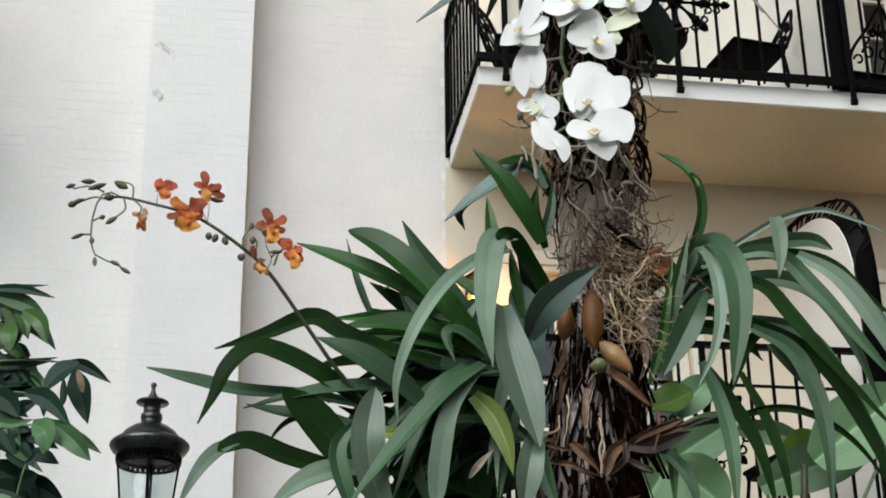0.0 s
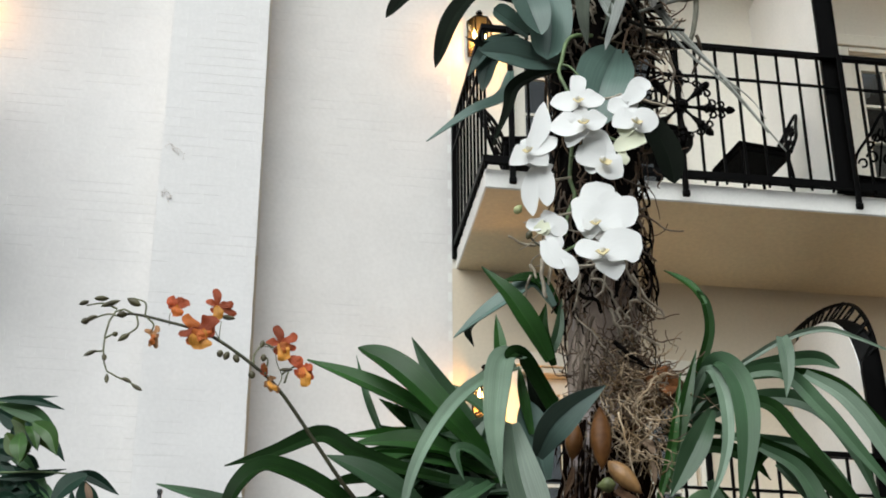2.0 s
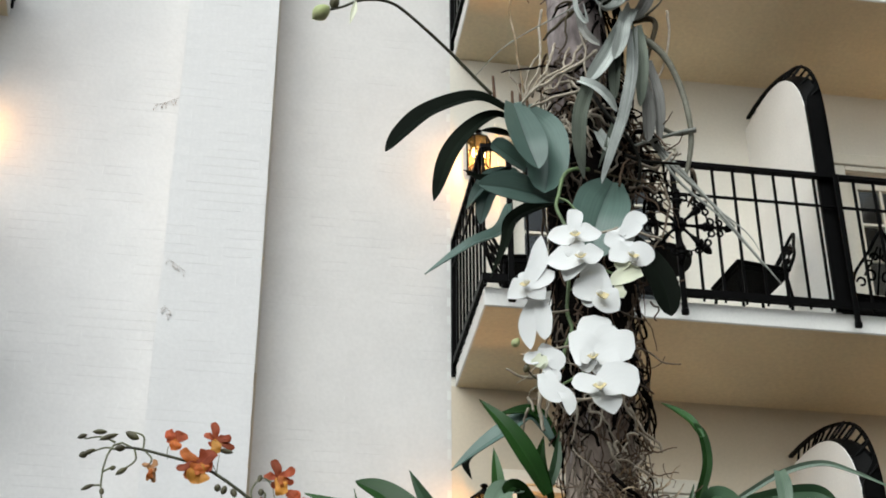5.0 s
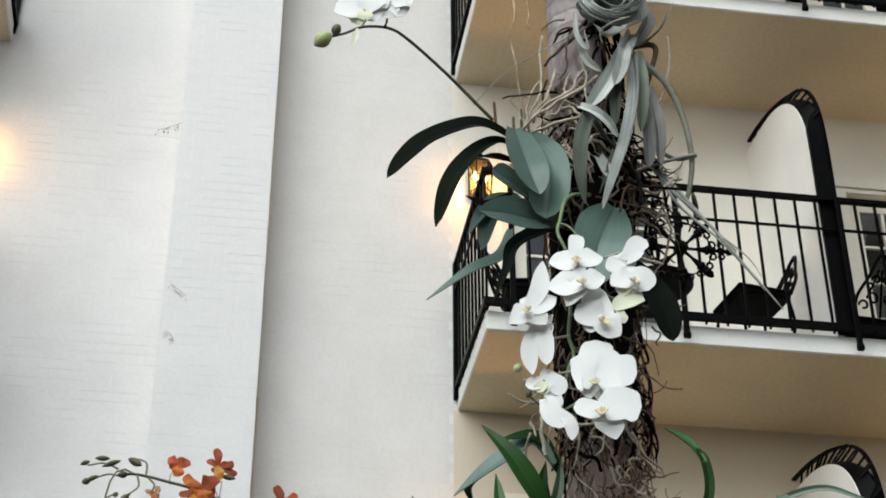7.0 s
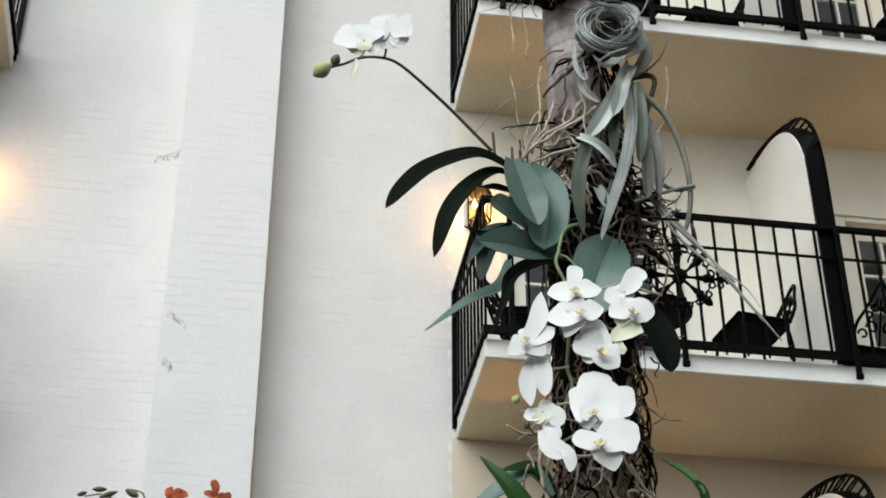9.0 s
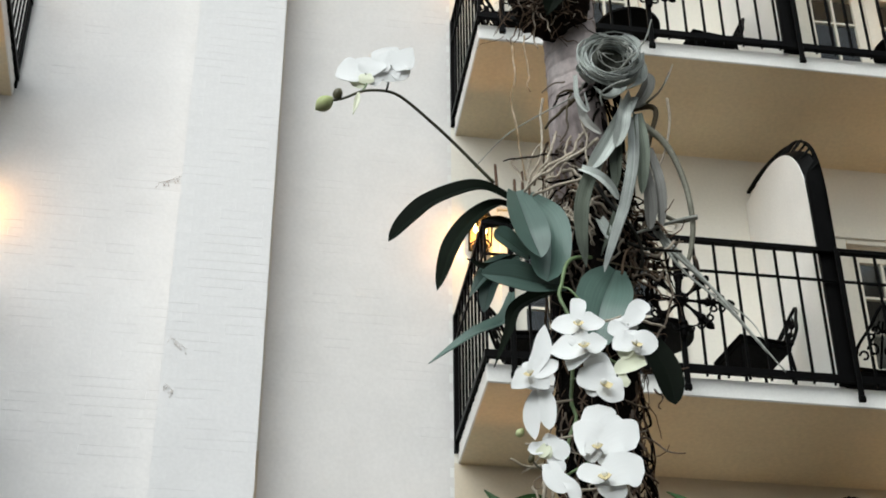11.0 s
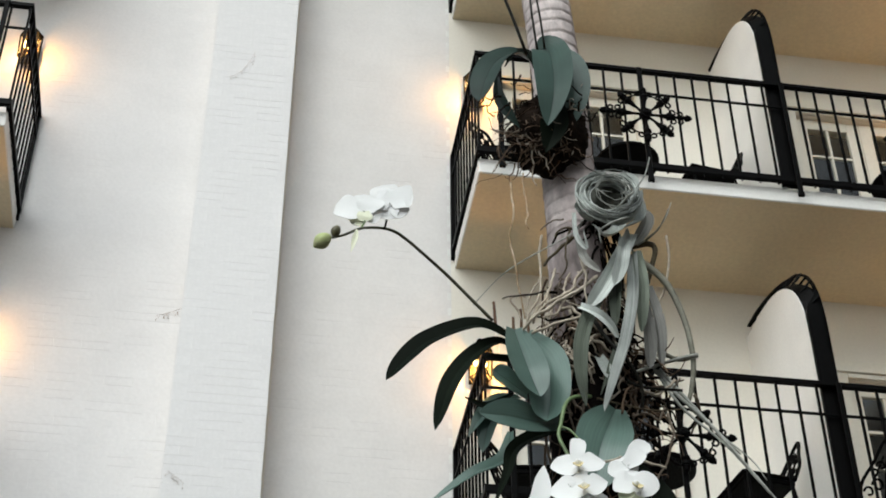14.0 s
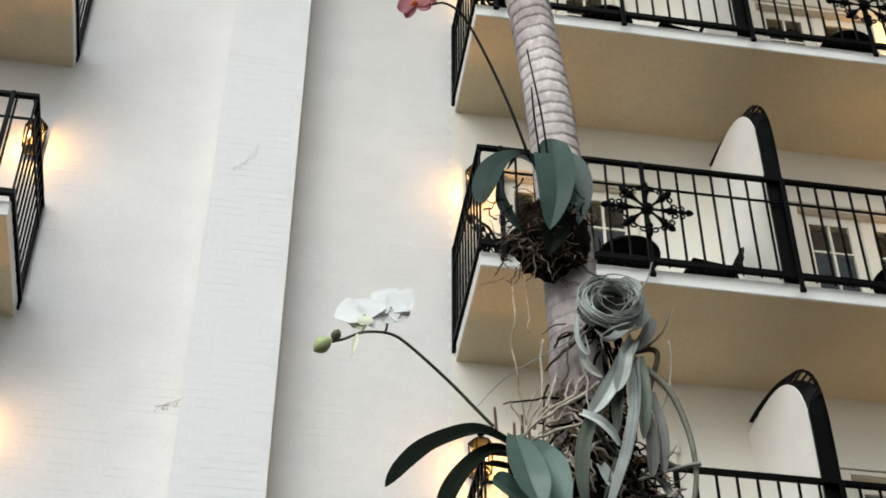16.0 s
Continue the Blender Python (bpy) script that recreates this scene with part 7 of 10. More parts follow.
bloom(moth, (0.212, 1.955, 2.561), (-0.15, -1, 0), 1.0, 'white', (0.95, 0), [
    ('petal', PETAL, [(0.213, 1.956, 2.561), (0.194, 1.955, 2.565), (0.173, 1.957, 2.566)], 0.0319, 0, 1.5, 0.5, 0.05),
    ('petal', PETAL, [(0.213, 1.956, 2.561), (0.241, 1.955, 2.571), (0.267, 1.957, 2.568)], 0.0542, 0, 2.0, 0.58, 0.05),
    ('sepal', PETAL, [(0.213, 1.962, 2.564), (0.225, 1.961, 2.582), (0.235, 1.963, 2.598)], 0.0298, 0, 2.0, 0.6, 0.05),
    ('sepal', PETAL, [(0.213, 1.962, 2.564), (0.223, 1.96, 2.542), (0.23, 1.962, 2.521)], 0.0383, 0, 1.15, 0.4, 0.05),
    ('sepal', PETAL, [(0.213, 1.964, 2.565), (0.208, 1.962, 2.554), (0.203, 1.964, 2.545)], 0.0207, 0, 1.3, 0.58, 0.05),
])
bud(moth, BUD, (0.096, 1.99, 2.639), (0.105, 1.99, 2.653), 0.0062, lean=0.4)
bud(moth, BUD_OLIVE, (0.112, 1.99, 2.598), (0.117, 1.99, 2.612), 0.0048, lean=0.5)
stem(moth, STEM_OLIVE, [(0.116, 1.995, 2.605), (0.125, 1.995, 2.594), (0.135, 1.995, 2.588)], 0.0014, 0.0014, name='flower_stalk', n=6)
stem(moth, STEM_OLIVE, [(0.077, 2.06, 3.137), (0.052, 2.05, 3.161), (0.01, 2.03, 3.199), (-0.03, 2.0, 3.222), (-0.064, 1.98, 3.243), (-0.086, 1.965, 3.248), (-0.11, 1.95, 3.241), (-0.135, 1.945, 3.235), (-0.16, 1.94, 3.218), (-0.179, 1.935, 3.208)], 0.0029, 0.0021, name='flower_stem', n=24)
bud(moth, BUD, (-0.18, 1.93, 3.21), (-0.206, 1.93, 3.185), 0.0128, lean=0.5)
bud(moth, BUD_OLIVE, (-0.169, 1.935, 3.233), (-0.177, 1.935, 3.21), 0.0080, lean=0.5)
bloom(moth, (-0.13, 1.945, 3.271), (0.1, -0.95, -0.3), 0.4, 'white', None, [
    ('petal', PETAL, [(-0.13, 1.946, 3.272), (-0.153, 1.945, 3.278), (-0.176, 1.947, 3.286)], 0.051, 0, 2.2, 0.6, 0.08),
    ('petal', PETAL, [(-0.13, 1.946, 3.272), (-0.122, 1.945, 3.286), (-0.114, 1.947, 3.304)], 0.0432, 0, 2, 0.6, 0.08),
    ('sepal', PETAL, [(-0.131, 1.95, 3.276), (-0.131, 1.949, 3.292), (-0.132, 1.951, 3.312)], 0.0376, 0, 1.9, 0.58, 0.08),
    ('sepal', PETAL_CREAM, [(-0.13, 1.95, 3.275), (-0.14, 1.948, 3.26), (-0.149, 1.95, 3.249)], 0.0294, 0, 1.9, 0.58, 0.08),
    ('sepal', PETAL, [(-0.13, 1.95, 3.275), (-0.117, 1.948, 3.265), (-0.104, 1.95, 3.259)], 0.035, 0, 1.9, 0.58, 0.08),
    ('lip', PETAL_CREAM, [(-0.13, 1.944, 3.27), (-0.129, 1.942, 3.258), (-0.129, 1.944, 3.249)], 0.0249, 0, 1.9, 0.58, 0.08),
])
bloom(moth, (-0.089, 1.949, 3.291), (0.1, -0.95, -0.3), 0.4, 'white', None, [
    ('petal', PETAL, [(-0.089, 1.95, 3.292), (-0.104, 1.949, 3.297), (-0.119, 1.951, 3.304)], 0.049, 0, 2.2, 0.6, 0.08),
    ('sepal', PETAL, [(-0.089, 1.954, 3.295), (-0.095, 1.952, 3.313), (-0.1, 1.954, 3.335)], 0.0481, 0, 2, 0.6, 0.08),
    ('petal', PETAL, [(-0.089, 1.95, 3.292), (-0.068, 1.949, 3.304), (-0.051, 1.951, 3.305)], 0.0503, 0, 2.2, 0.6, 0.08),
    ('petal', PETAL, [(-0.089, 1.952, 3.294), (-0.082, 1.951, 3.308), (-0.076, 1.953, 3.325)], 0.04, 0, 2, 0.58, 0.08),
    ('sepal', PETAL, [(-0.089, 1.954, 3.295), (-0.075, 1.952, 3.281), (-0.062, 1.954, 3.271)], 0.0329, 0, 1.9, 0.58, 0.08),
    ('sepal', PETAL, [(-0.089, 1.952, 3.294), (-0.092, 1.951, 3.276), (-0.095, 1.953, 3.261)], 0.0364, 0, 1.9, 0.58, 0.08),
])
stem(moth, STEM_GREEN, [(-0.135, 1.945, 3.235), (-0.13, 1.945, 3.244), (-0.125, 1.945, 3.258)], 0.0018, 0.0018, name='flower_stalk', n=6)
stem(moth, STEM, [(-0.098, 1.955, 3.242), (-0.095, 1.955, 3.251), (-0.093, 1.955, 3.269)], 0.0018, 0.0018, name='flower_stalk', n=6)
leaf(moth, PETAL_CREAM, [(-0.14, 1.942, 3.23), (-0.143, 1.942, 3.209), (-0.148, 1.942, 3.186)], 0.009, 0, 0, name='bract')
stem(moth, HUSK, [(0.083, 2.09, 3.15), (0.082, 2.09, 3.174), (0.081, 2.09, 3.197)], 0.0028, 0.0023, name='cut_stem', n=6)
stem(moth, HUSK, [(0.113, 2.09, 3.127), (0.112, 2.09, 3.146), (0.112, 2.09, 3.166)], 0.0028, 0.0023, name='cut_stem', n=6)
stem(moth, HUSK, [(0.125, 2.09, 3.122), (0.125, 2.09, 3.152), (0.125, 2.09, 3.182)], 0.0028, 0.0023, name='cut_stem', n=6)
stem(moth, HUSK, [(0.137, 2.09, 3.122), (0.136, 2.09, 3.144), (0.135, 2.09, 3.166)], 0.0028, 0.0023, name='cut_stem', n=6)

# ---- silver air plant with a coiled crown ----
air = plant("air_plant", (0.294, 2.08, 3.342), "silver-grey air plant with coiled crown and hanging leaves on the trunk", "air plant")
def coil(parent, centre, radius, tilt, start, sweep, width, shrink, lift):
    """One leaf curled round the crown."""
    pts = []
    for i in range(9):
        u = i / 8
        a = start + sweep * u
        r = radius * (1 - shrink * u)
        pts.append(Vector(centre) + Vector((math.cos(a) * r, -0.02 - lift * u + math.sin(a * 1.3 + tilt) * 0.012, math.sin(a) * r * 0.98)))
    leaf(parent, SILVER, pts, width, 35 + tilt * 20, 40, n=22, stalk=0.9, peak=0.25, fold=0.5)

CROWN = (0.28, 2.06, 3.379)
rng = random.Random(11)
for i in range(15):
    coil(air, Vector(CROWN) + Vector((rng.uniform(-1, 1) * 0.006, 0, rng.uniform(-1, 1) * 0.006)), rng.uniform(0.043, 0.056), rng.uniform(-1, 1), rng.uniform(0, 6.28), rng.choice((-1, 1)) * rng.uniform(4.4, 6.4), rng.uniform(0.005, 0.009), rng.uniform(0.0, 0.12), rng.uniform(-0.005, 0.02))
for i in range(12):
    coil(air, Vector(CROWN) + Vector((rng.uniform(-1, 1) * 0.012, 0, rng.uniform(-1, 0.6) * 0.012)), rng.uniform(0.034, 0.052), rng.uniform(-1, 1), rng.uniform(0, 6.28), rng.choice((-1, 1)) * rng.uniform(3.2, 6.0), rng.uniform(0.0022, 0.004), rng.uniform(0.0, 0.3), rng.uniform(0.0, 0.02))

for i in range(8):
    a0, rad, turnway = rng.uniform(0, 6.28), rng.uniform(0.030, 0.056), rng.choice((-1, 1))
    pts = []
    for j in range(10):
        a = a0 + turnway * j * rng.uniform(0.32, 0.42)
        rr = rad * (1 - 0.05 * j)
        pts.append(Vector(CROWN) + Vector((math.cos(a) * rr, -0.03 - 0.003 * j, math.sin(a) * rr)))
    stem(air, SILVER_STEM, pts, 0.0013, 0.0006, name="narrow_leaf", n=24, sides=5)

# added dark solid that stands for the shade between the coiled leaves
bud(air, CROWN_GREY, (0.287, 2.095, 3.352), (0.294, 2.095, 3.481), 0.0413, name='crown_shade', label='dark backing for the shade inside the crown')
leaf(air, SILVER, [(0.305, 2.11, 3.429), (0.315, 2.105, 3.424), (0.333, 2.08, 3.403), (0.331, 2.05, 3.344), (0.301, 2.03, 3.308)], 0.0258, 20, stalk=0.8, peak=0.5, fold=0.5)
leaf(air, SILVER, [(0.297, 2.11, 3.416), (0.297, 2.105, 3.397), (0.299, 2.08, 3.349), (0.27, 2.05, 3.308), (0.247, 2.03, 3.315)], 0.0254, 20, stalk=0.8, peak=0.5, fold=0.5)
leaf(air, SILVER, [(0.286, 2.11, 3.421), (0.273, 2.105, 3.408), (0.25, 2.08, 3.369), (0.228, 2.05, 3.366), (0.239, 2.03, 3.383)], 0.0255, 20, stalk=0.8, peak=0.5, fold=0.5)
leaf(air, SILVER, [(0.287, 2.11, 3.436), (0.274, 2.105, 3.441), (0.254, 2.08, 3.436), (0.263, 2.05, 3.441), (0.29, 2.03, 3.42)], 0.0259, 20, stalk=0.8, peak=0.5, fold=0.5)
leaf(air, SILVER, [(0.298, 2.11, 3.441), (0.301, 2.105, 3.452), (0.306, 2.08, 3.457), (0.327, 2.05, 3.426), (0.328, 2.03, 3.372)], 0.0261, 20, stalk=0.8, peak=0.5, fold=0.5)
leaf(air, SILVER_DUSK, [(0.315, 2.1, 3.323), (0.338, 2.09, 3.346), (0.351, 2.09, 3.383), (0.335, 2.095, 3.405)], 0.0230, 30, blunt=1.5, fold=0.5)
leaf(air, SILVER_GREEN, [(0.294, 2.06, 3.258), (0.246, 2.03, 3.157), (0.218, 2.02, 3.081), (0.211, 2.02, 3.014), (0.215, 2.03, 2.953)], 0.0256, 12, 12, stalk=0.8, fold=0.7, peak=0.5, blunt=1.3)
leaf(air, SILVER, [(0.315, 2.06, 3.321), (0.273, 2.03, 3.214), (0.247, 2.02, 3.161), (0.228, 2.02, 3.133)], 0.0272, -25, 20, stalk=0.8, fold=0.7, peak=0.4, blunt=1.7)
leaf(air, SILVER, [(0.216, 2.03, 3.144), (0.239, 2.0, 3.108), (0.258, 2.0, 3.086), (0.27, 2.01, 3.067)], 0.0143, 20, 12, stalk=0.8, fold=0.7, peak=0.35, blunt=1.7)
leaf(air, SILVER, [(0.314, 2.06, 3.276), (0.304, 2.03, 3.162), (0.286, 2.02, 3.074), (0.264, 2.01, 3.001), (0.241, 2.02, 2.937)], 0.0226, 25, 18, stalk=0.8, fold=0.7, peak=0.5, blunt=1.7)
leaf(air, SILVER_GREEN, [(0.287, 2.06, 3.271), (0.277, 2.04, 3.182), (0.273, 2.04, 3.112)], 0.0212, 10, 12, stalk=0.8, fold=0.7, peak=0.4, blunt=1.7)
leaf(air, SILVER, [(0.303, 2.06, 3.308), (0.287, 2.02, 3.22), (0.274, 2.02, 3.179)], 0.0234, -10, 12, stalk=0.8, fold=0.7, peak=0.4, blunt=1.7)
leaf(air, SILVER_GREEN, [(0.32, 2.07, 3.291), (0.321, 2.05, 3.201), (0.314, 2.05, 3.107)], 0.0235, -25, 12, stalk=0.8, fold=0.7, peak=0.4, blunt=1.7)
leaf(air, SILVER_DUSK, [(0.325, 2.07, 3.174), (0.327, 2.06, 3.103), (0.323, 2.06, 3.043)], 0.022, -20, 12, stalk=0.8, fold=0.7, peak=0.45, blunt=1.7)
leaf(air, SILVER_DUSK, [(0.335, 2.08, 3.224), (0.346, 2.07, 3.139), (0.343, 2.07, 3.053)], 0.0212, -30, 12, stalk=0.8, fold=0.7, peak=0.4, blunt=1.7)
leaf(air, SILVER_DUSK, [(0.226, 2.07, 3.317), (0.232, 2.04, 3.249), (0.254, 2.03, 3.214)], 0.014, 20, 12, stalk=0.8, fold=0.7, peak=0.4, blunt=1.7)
leaf(air, SILVER, [(0.247, 2.08, 3.08), (0.254, 2.05, 3.034), (0.262, 2.05, 3.018)], 0.0175, 10, 12, stalk=0.8, fold=0.7, peak=0.5, blunt=1.7)
stem(air, SILVER_OLIVE, [(0.327, 2.09, 3.287), (0.369, 2.09, 3.238), (0.393, 2.09, 3.159), (0.399, 2.09, 3.083), (0.391, 2.09, 3.027), (0.381, 2.09, 2.996)], 0.0064, 0.0034, name='narrow_leaf', n=18)
stem(air, STEM_BENT, [(0.32, 2.11, 3.331), (0.351, 2.11, 3.337), (0.361, 2.11, 3.323), (0.349, 2.11, 3.278), (0.337, 2.11, 3.235)], 0.0055, 0.004, name='old_stem', n=18)
stem(air, ROOT_PALE, [(0.381, 2.1, 3.346), (0.381, 2.1, 3.295), (0.368, 2.1, 3.233), (0.351, 2.1, 3.194), (0.336, 2.1, 3.164)], 0.0025, 0.0015, name='narrow_leaf', n=18)
stem(air, SILVER_STEM, [(0.303, 2.08, 3.051), (0.356, 2.08, 3.07), (0.385, 2.08, 3.079), (0.405, 2.08, 3.083)], 0.0023, 0.0037, name='narrow_leaf', n=18)
stem(air, SILVER_OLIVE, [(0.352, 2.09, 3.093), (0.377, 2.09, 3.081), (0.407, 2.09, 3.088)], 0.0038, 0.0028, name='narrow_leaf', n=18)
stem(air, STEM, [(0.242, 2.06, 3.135), (0.255, 2.03, 3.079), (0.284, 2.03, 3.037), (0.303, 2.04, 3.0), (0.303, 2.05, 2.968), (0.294, 2.07, 2.954)], 0.0038, 0.0024, name='old_stem', n=18)
stem(air, STEM, [(0.284, 2.05, 3.012), (0.31, 2.05, 3.001), (0.37, 2.06, 3.002)], 0.0032, 0.0023, name='old_stem', n=18)
stem(air, STEM_BENT, [(0.234, 2.05, 2.981), (0.28, 2.05, 2.967), (0.324, 2.05, 2.958), (0.366, 2.05, 2.961)], 0.0018, 0.0009, name='old_stem', n=18)
stem(air, ROOT_PALE, [(0.309, 2.06, 3.002), (0.328, 2.06, 2.992), (0.345, 2.06, 3.004), (0.36, 2.06, 3.022)], 0.0027, 0.0023, name='aerial_root', n=18)
stem(air, ROOT, [(0.345, 2.07, 2.965), (0.349, 2.07, 2.927), (0.337, 2.07, 2.881), (0.31, 2.07, 2.836)], 0.0023, 0.0014, name='aerial_root', n=18)
stem(air, ROOT_BROWN, [(0.271, 2.05, 2.953), (0.275, 2.05, 2.979), (0.287, 2.05, 3.001), (0.3, 2.05, 3.012)], 0.0022, 0.0013, name='aerial_root', n=18)
stem(air, ROOT, [(0.288, 2.06, 2.954), (0.307, 2.06, 2.959), (0.326, 2.06, 2.948), (0.34, 2.06, 2.969)], 0.0023, 0.0018, name='aerial_root', n=18)
stem(air, ROOT_PALE, [(0.296, 2.06, 2.875), (0.313, 2.06, 2.868), (0.332, 2.06, 2.862)], 0.0026, 0.0018, name='aerial_root', n=18)
leaf(air, SILVER, [(0.221, 2.06, 3.365), (0.22, 2.04, 3.299), (0.235, 2.04, 3.272), (0.231, 2.03, 3.302)], 0.0085, 10, 30, stalk=0.8, peak=0.35, fold=0.7)
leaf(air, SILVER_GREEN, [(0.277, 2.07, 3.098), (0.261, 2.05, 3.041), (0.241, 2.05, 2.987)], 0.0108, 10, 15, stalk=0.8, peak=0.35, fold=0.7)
stem(air, SILVER_STEM, [(0.327, 2.1, 3.095), (0.366, 2.09, 3.027), (0.412, 2.08, 2.95), (0.463, 2.07, 2.861), (0.506, 2.06, 2.783)], 0.0036, 0.0011, name='narrow_leaf', n=18)
stem(air, SILVER_STEM, [(0.335, 2.1, 3.073), (0.372, 2.09, 2.989), (0.427, 2.08, 2.919), (0.47, 2.07, 2.846), (0.485, 2.07, 2.821)], 0.0027, 0.0009, name='narrow_leaf', n=18)
stem(air, SILVER_STEM, [(0.335, 2.1, 3.084), (0.369, 2.09, 3.011), (0.42, 2.08, 2.938), (0.465, 2.07, 2.881), (0.483, 2.07, 2.846)], 0.0022, 0.0007, name='narrow_leaf', n=18)
stem(air, SILVER_STEM, [(0.335, 2.1, 3.078), (0.365, 2.09, 3.016), (0.404, 2.08, 2.961), (0.451, 2.08, 2.898)], 0.0036, 0.0014, name='narrow_leaf', n=18)
stem(air, SILVER_STEM, [(0.3, 2.03, 3.362), (0.319, 2.02, 3.378), (0.343, 2.03, 3.423), (0.359, 2.05, 3.483)], 0.0020, 0.0010, name='narrow_leaf', n=18)
stem(air, SILVER_STEM, [(0.308, 2.03, 3.33), (0.276, 2.01, 3.301), (0.257, 2.02, 3.291), (0.259, 2.03, 3.273)], 0.0024, 0.0014, name='narrow_leaf', n=18)
stem(air, SILVER_STEM, [(0.234, 2.05, 3.341), (0.216, 2.07, 3.327), (0.109, 2.09, 3.266), (0.047, 2.1, 3.199)], 0.0017, 0.0007, name='narrow_leaf', n=18)
stem(air, SILVER_STEM, [(0.329, 2.1, 3.327), (0.355, 2.1, 3.346), (0.382, 2.1, 3.384), (0.397, 2.1, 3.423)], 0.0020, 0.0007, name='narrow_leaf', n=18)
stem(air, STEM_OLIVE, [(0.343, 2.09, 3.328), (0.369, 2.09, 3.357), (0.388, 2.09, 3.399)], 0.0025, 0.0007, name='narrow_leaf', n=10)

# ---- moth orchid at the top of the trunk ----
high = plant("moth_orchid", (0.185, 2.08, 3.669), "moth orchid with broad leaves, dark root ball and pink flowers", "orchid")
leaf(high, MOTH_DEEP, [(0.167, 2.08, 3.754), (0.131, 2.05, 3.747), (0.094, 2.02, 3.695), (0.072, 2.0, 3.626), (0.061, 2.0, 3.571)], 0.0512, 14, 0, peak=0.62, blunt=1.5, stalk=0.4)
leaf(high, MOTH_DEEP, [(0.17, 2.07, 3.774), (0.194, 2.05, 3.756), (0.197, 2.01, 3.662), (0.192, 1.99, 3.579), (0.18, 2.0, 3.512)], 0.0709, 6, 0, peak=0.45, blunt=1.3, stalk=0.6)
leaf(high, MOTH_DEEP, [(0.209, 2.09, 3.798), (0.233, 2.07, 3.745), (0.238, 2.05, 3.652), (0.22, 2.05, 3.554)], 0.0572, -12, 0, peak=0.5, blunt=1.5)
leaf(high, MOTH_SHADED, [(0.169, 2.06, 3.71), (0.158, 2.06, 3.754), (0.135, 2.06, 3.757), (0.113, 2.06, 3.718)], 0.0168, 20, 0)
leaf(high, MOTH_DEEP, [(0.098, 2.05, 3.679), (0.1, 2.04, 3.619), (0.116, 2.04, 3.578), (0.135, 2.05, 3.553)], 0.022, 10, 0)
# near-black leaf standing for the shadow on the big leaf's lower part
leaf(high, MOTH_SHADED, [(0.201, 2.03, 3.604), (0.192, 2.02, 3.526), (0.176, 2.03, 3.475)], 0.0492, 0, 0)
stem(high, STEM, [(0.154, 2.05, 3.739), (0.123, 2.03, 3.844), (0.085, 2.01, 3.951), (0.045, 1.99, 4.044), (0.02, 1.97, 4.067), (-0.006, 1.96, 4.075), (-0.031, 1.95, 4.056)], 0.0031, 0.0022, name='flower_stem', n=20)
stem(high, STEM, [(0.174, 2.05, 3.746), (0.166, 2.04, 3.85), (0.164, 2.04, 3.922)], 0.0024, 0.0019, name='cut_stem', n=8)
stem(high, STEM, [(0.188, 2.05, 3.754), (0.18, 2.04, 3.85), (0.169, 2.04, 3.946), (0.159, 2.04, 4.033)], 0.0022, 0.0017, name='cut_stem', n=10)
blossom(high, PINK_KIT, (-0.06, 1.95, 4.059), (-0.3, -1, -0.5), 10, 1.0, column='gold', fold=12)
blossom(high, PINK_KIT, (-0.042, 1.95, 4.094), (0.3, -1, -0.2), -10, 0.95, column='gold', fold=10)

# ---- broad-leaved plant below the balcony ----
broad = plant("broad_leaf_plant", (0.62, 2.75, 0.0), "leafy green plant with broad rounded leaves standing in the atrium bed", "plant")
leaf(broad, BROAD, [(0.372, 2.65, 2.287), (0.432, 2.65, 2.332), (0.51, 2.65, 2.38)], 0.0820, 10, blunt=1.4, peak=0.5, wave=0.12)
leaf(broad, BROAD_OLIVE, [(0.36, 2.65, 2.399), (0.399, 2.65, 2.413), (0.44, 2.65, 2.431)], 0.0590, -15, blunt=1.4, peak=0.5, wave=0.12)
leaf(broad, BROAD, [(0.41, 2.67, 2.392), (0.442, 2.67, 2.428), (0.474, 2.67, 2.458)], 0.0596, 10, blunt=1.4, peak=0.5, wave=0.12)
leaf(broad, BROAD, [(0.38, 2.63, 2.29), (0.43, 2.63, 2.262), (0.478, 2.63, 2.217)], 0.0950, 20, blunt=1.4, peak=0.5, wave=0.12)
leaf(broad, BROAD, [(0.551, 2.7, 2.273), (0.637, 2.7, 2.306), (0.748, 2.7, 2.338)], 0.0844, 15, blunt=1.4, peak=0.5, wave=0.12)
leaf(broad, BROAD, [(0.536, 2.77, 2.395), (0.591, 2.77, 2.392), (0.654, 2.77, 2.37)], 0.0455, 30, blunt=1.4, peak=0.5, wave=0.12)
leaf(broad, BROAD_OLIVE, [(0.607, 2.75, 2.344), (0.639, 2.75, 2.359), (0.677, 2.75, 2.378)], 0.0575, blunt=1.4, peak=0.5, wave=0.12)
leaf(broad, BROAD, [(0.636, 2.65, 2.304), (0.699, 2.65, 2.353), (0.8, 2.65, 2.429)], 0.1198, 10, blunt=1.4, peak=0.5, wave=0.12)
leaf(broad, BROAD, [(0.27, 2.6, 2.13), (0.335, 2.6, 2.215), (0.39, 2.6, 2.301)], 0.115, 10, blunt=1.4, peak=0.5, wave=0.12)
stem(broad, STEM_OLIVE, [(0.62, 2.75, 0.0), (0.63, 2.74, 1.0), (0.60, 2.70, 1.9), (0.62, 2.66, 2.3)], 0.012, 0.006)
stem(broad, STEM_GREEN, [(0.625, 2.72, 1.7), (0.6, 2.7, 2.0), (0.433, 2.7, 2.376)], 0.005, 0.003, n=10, name="leaf_stalk")
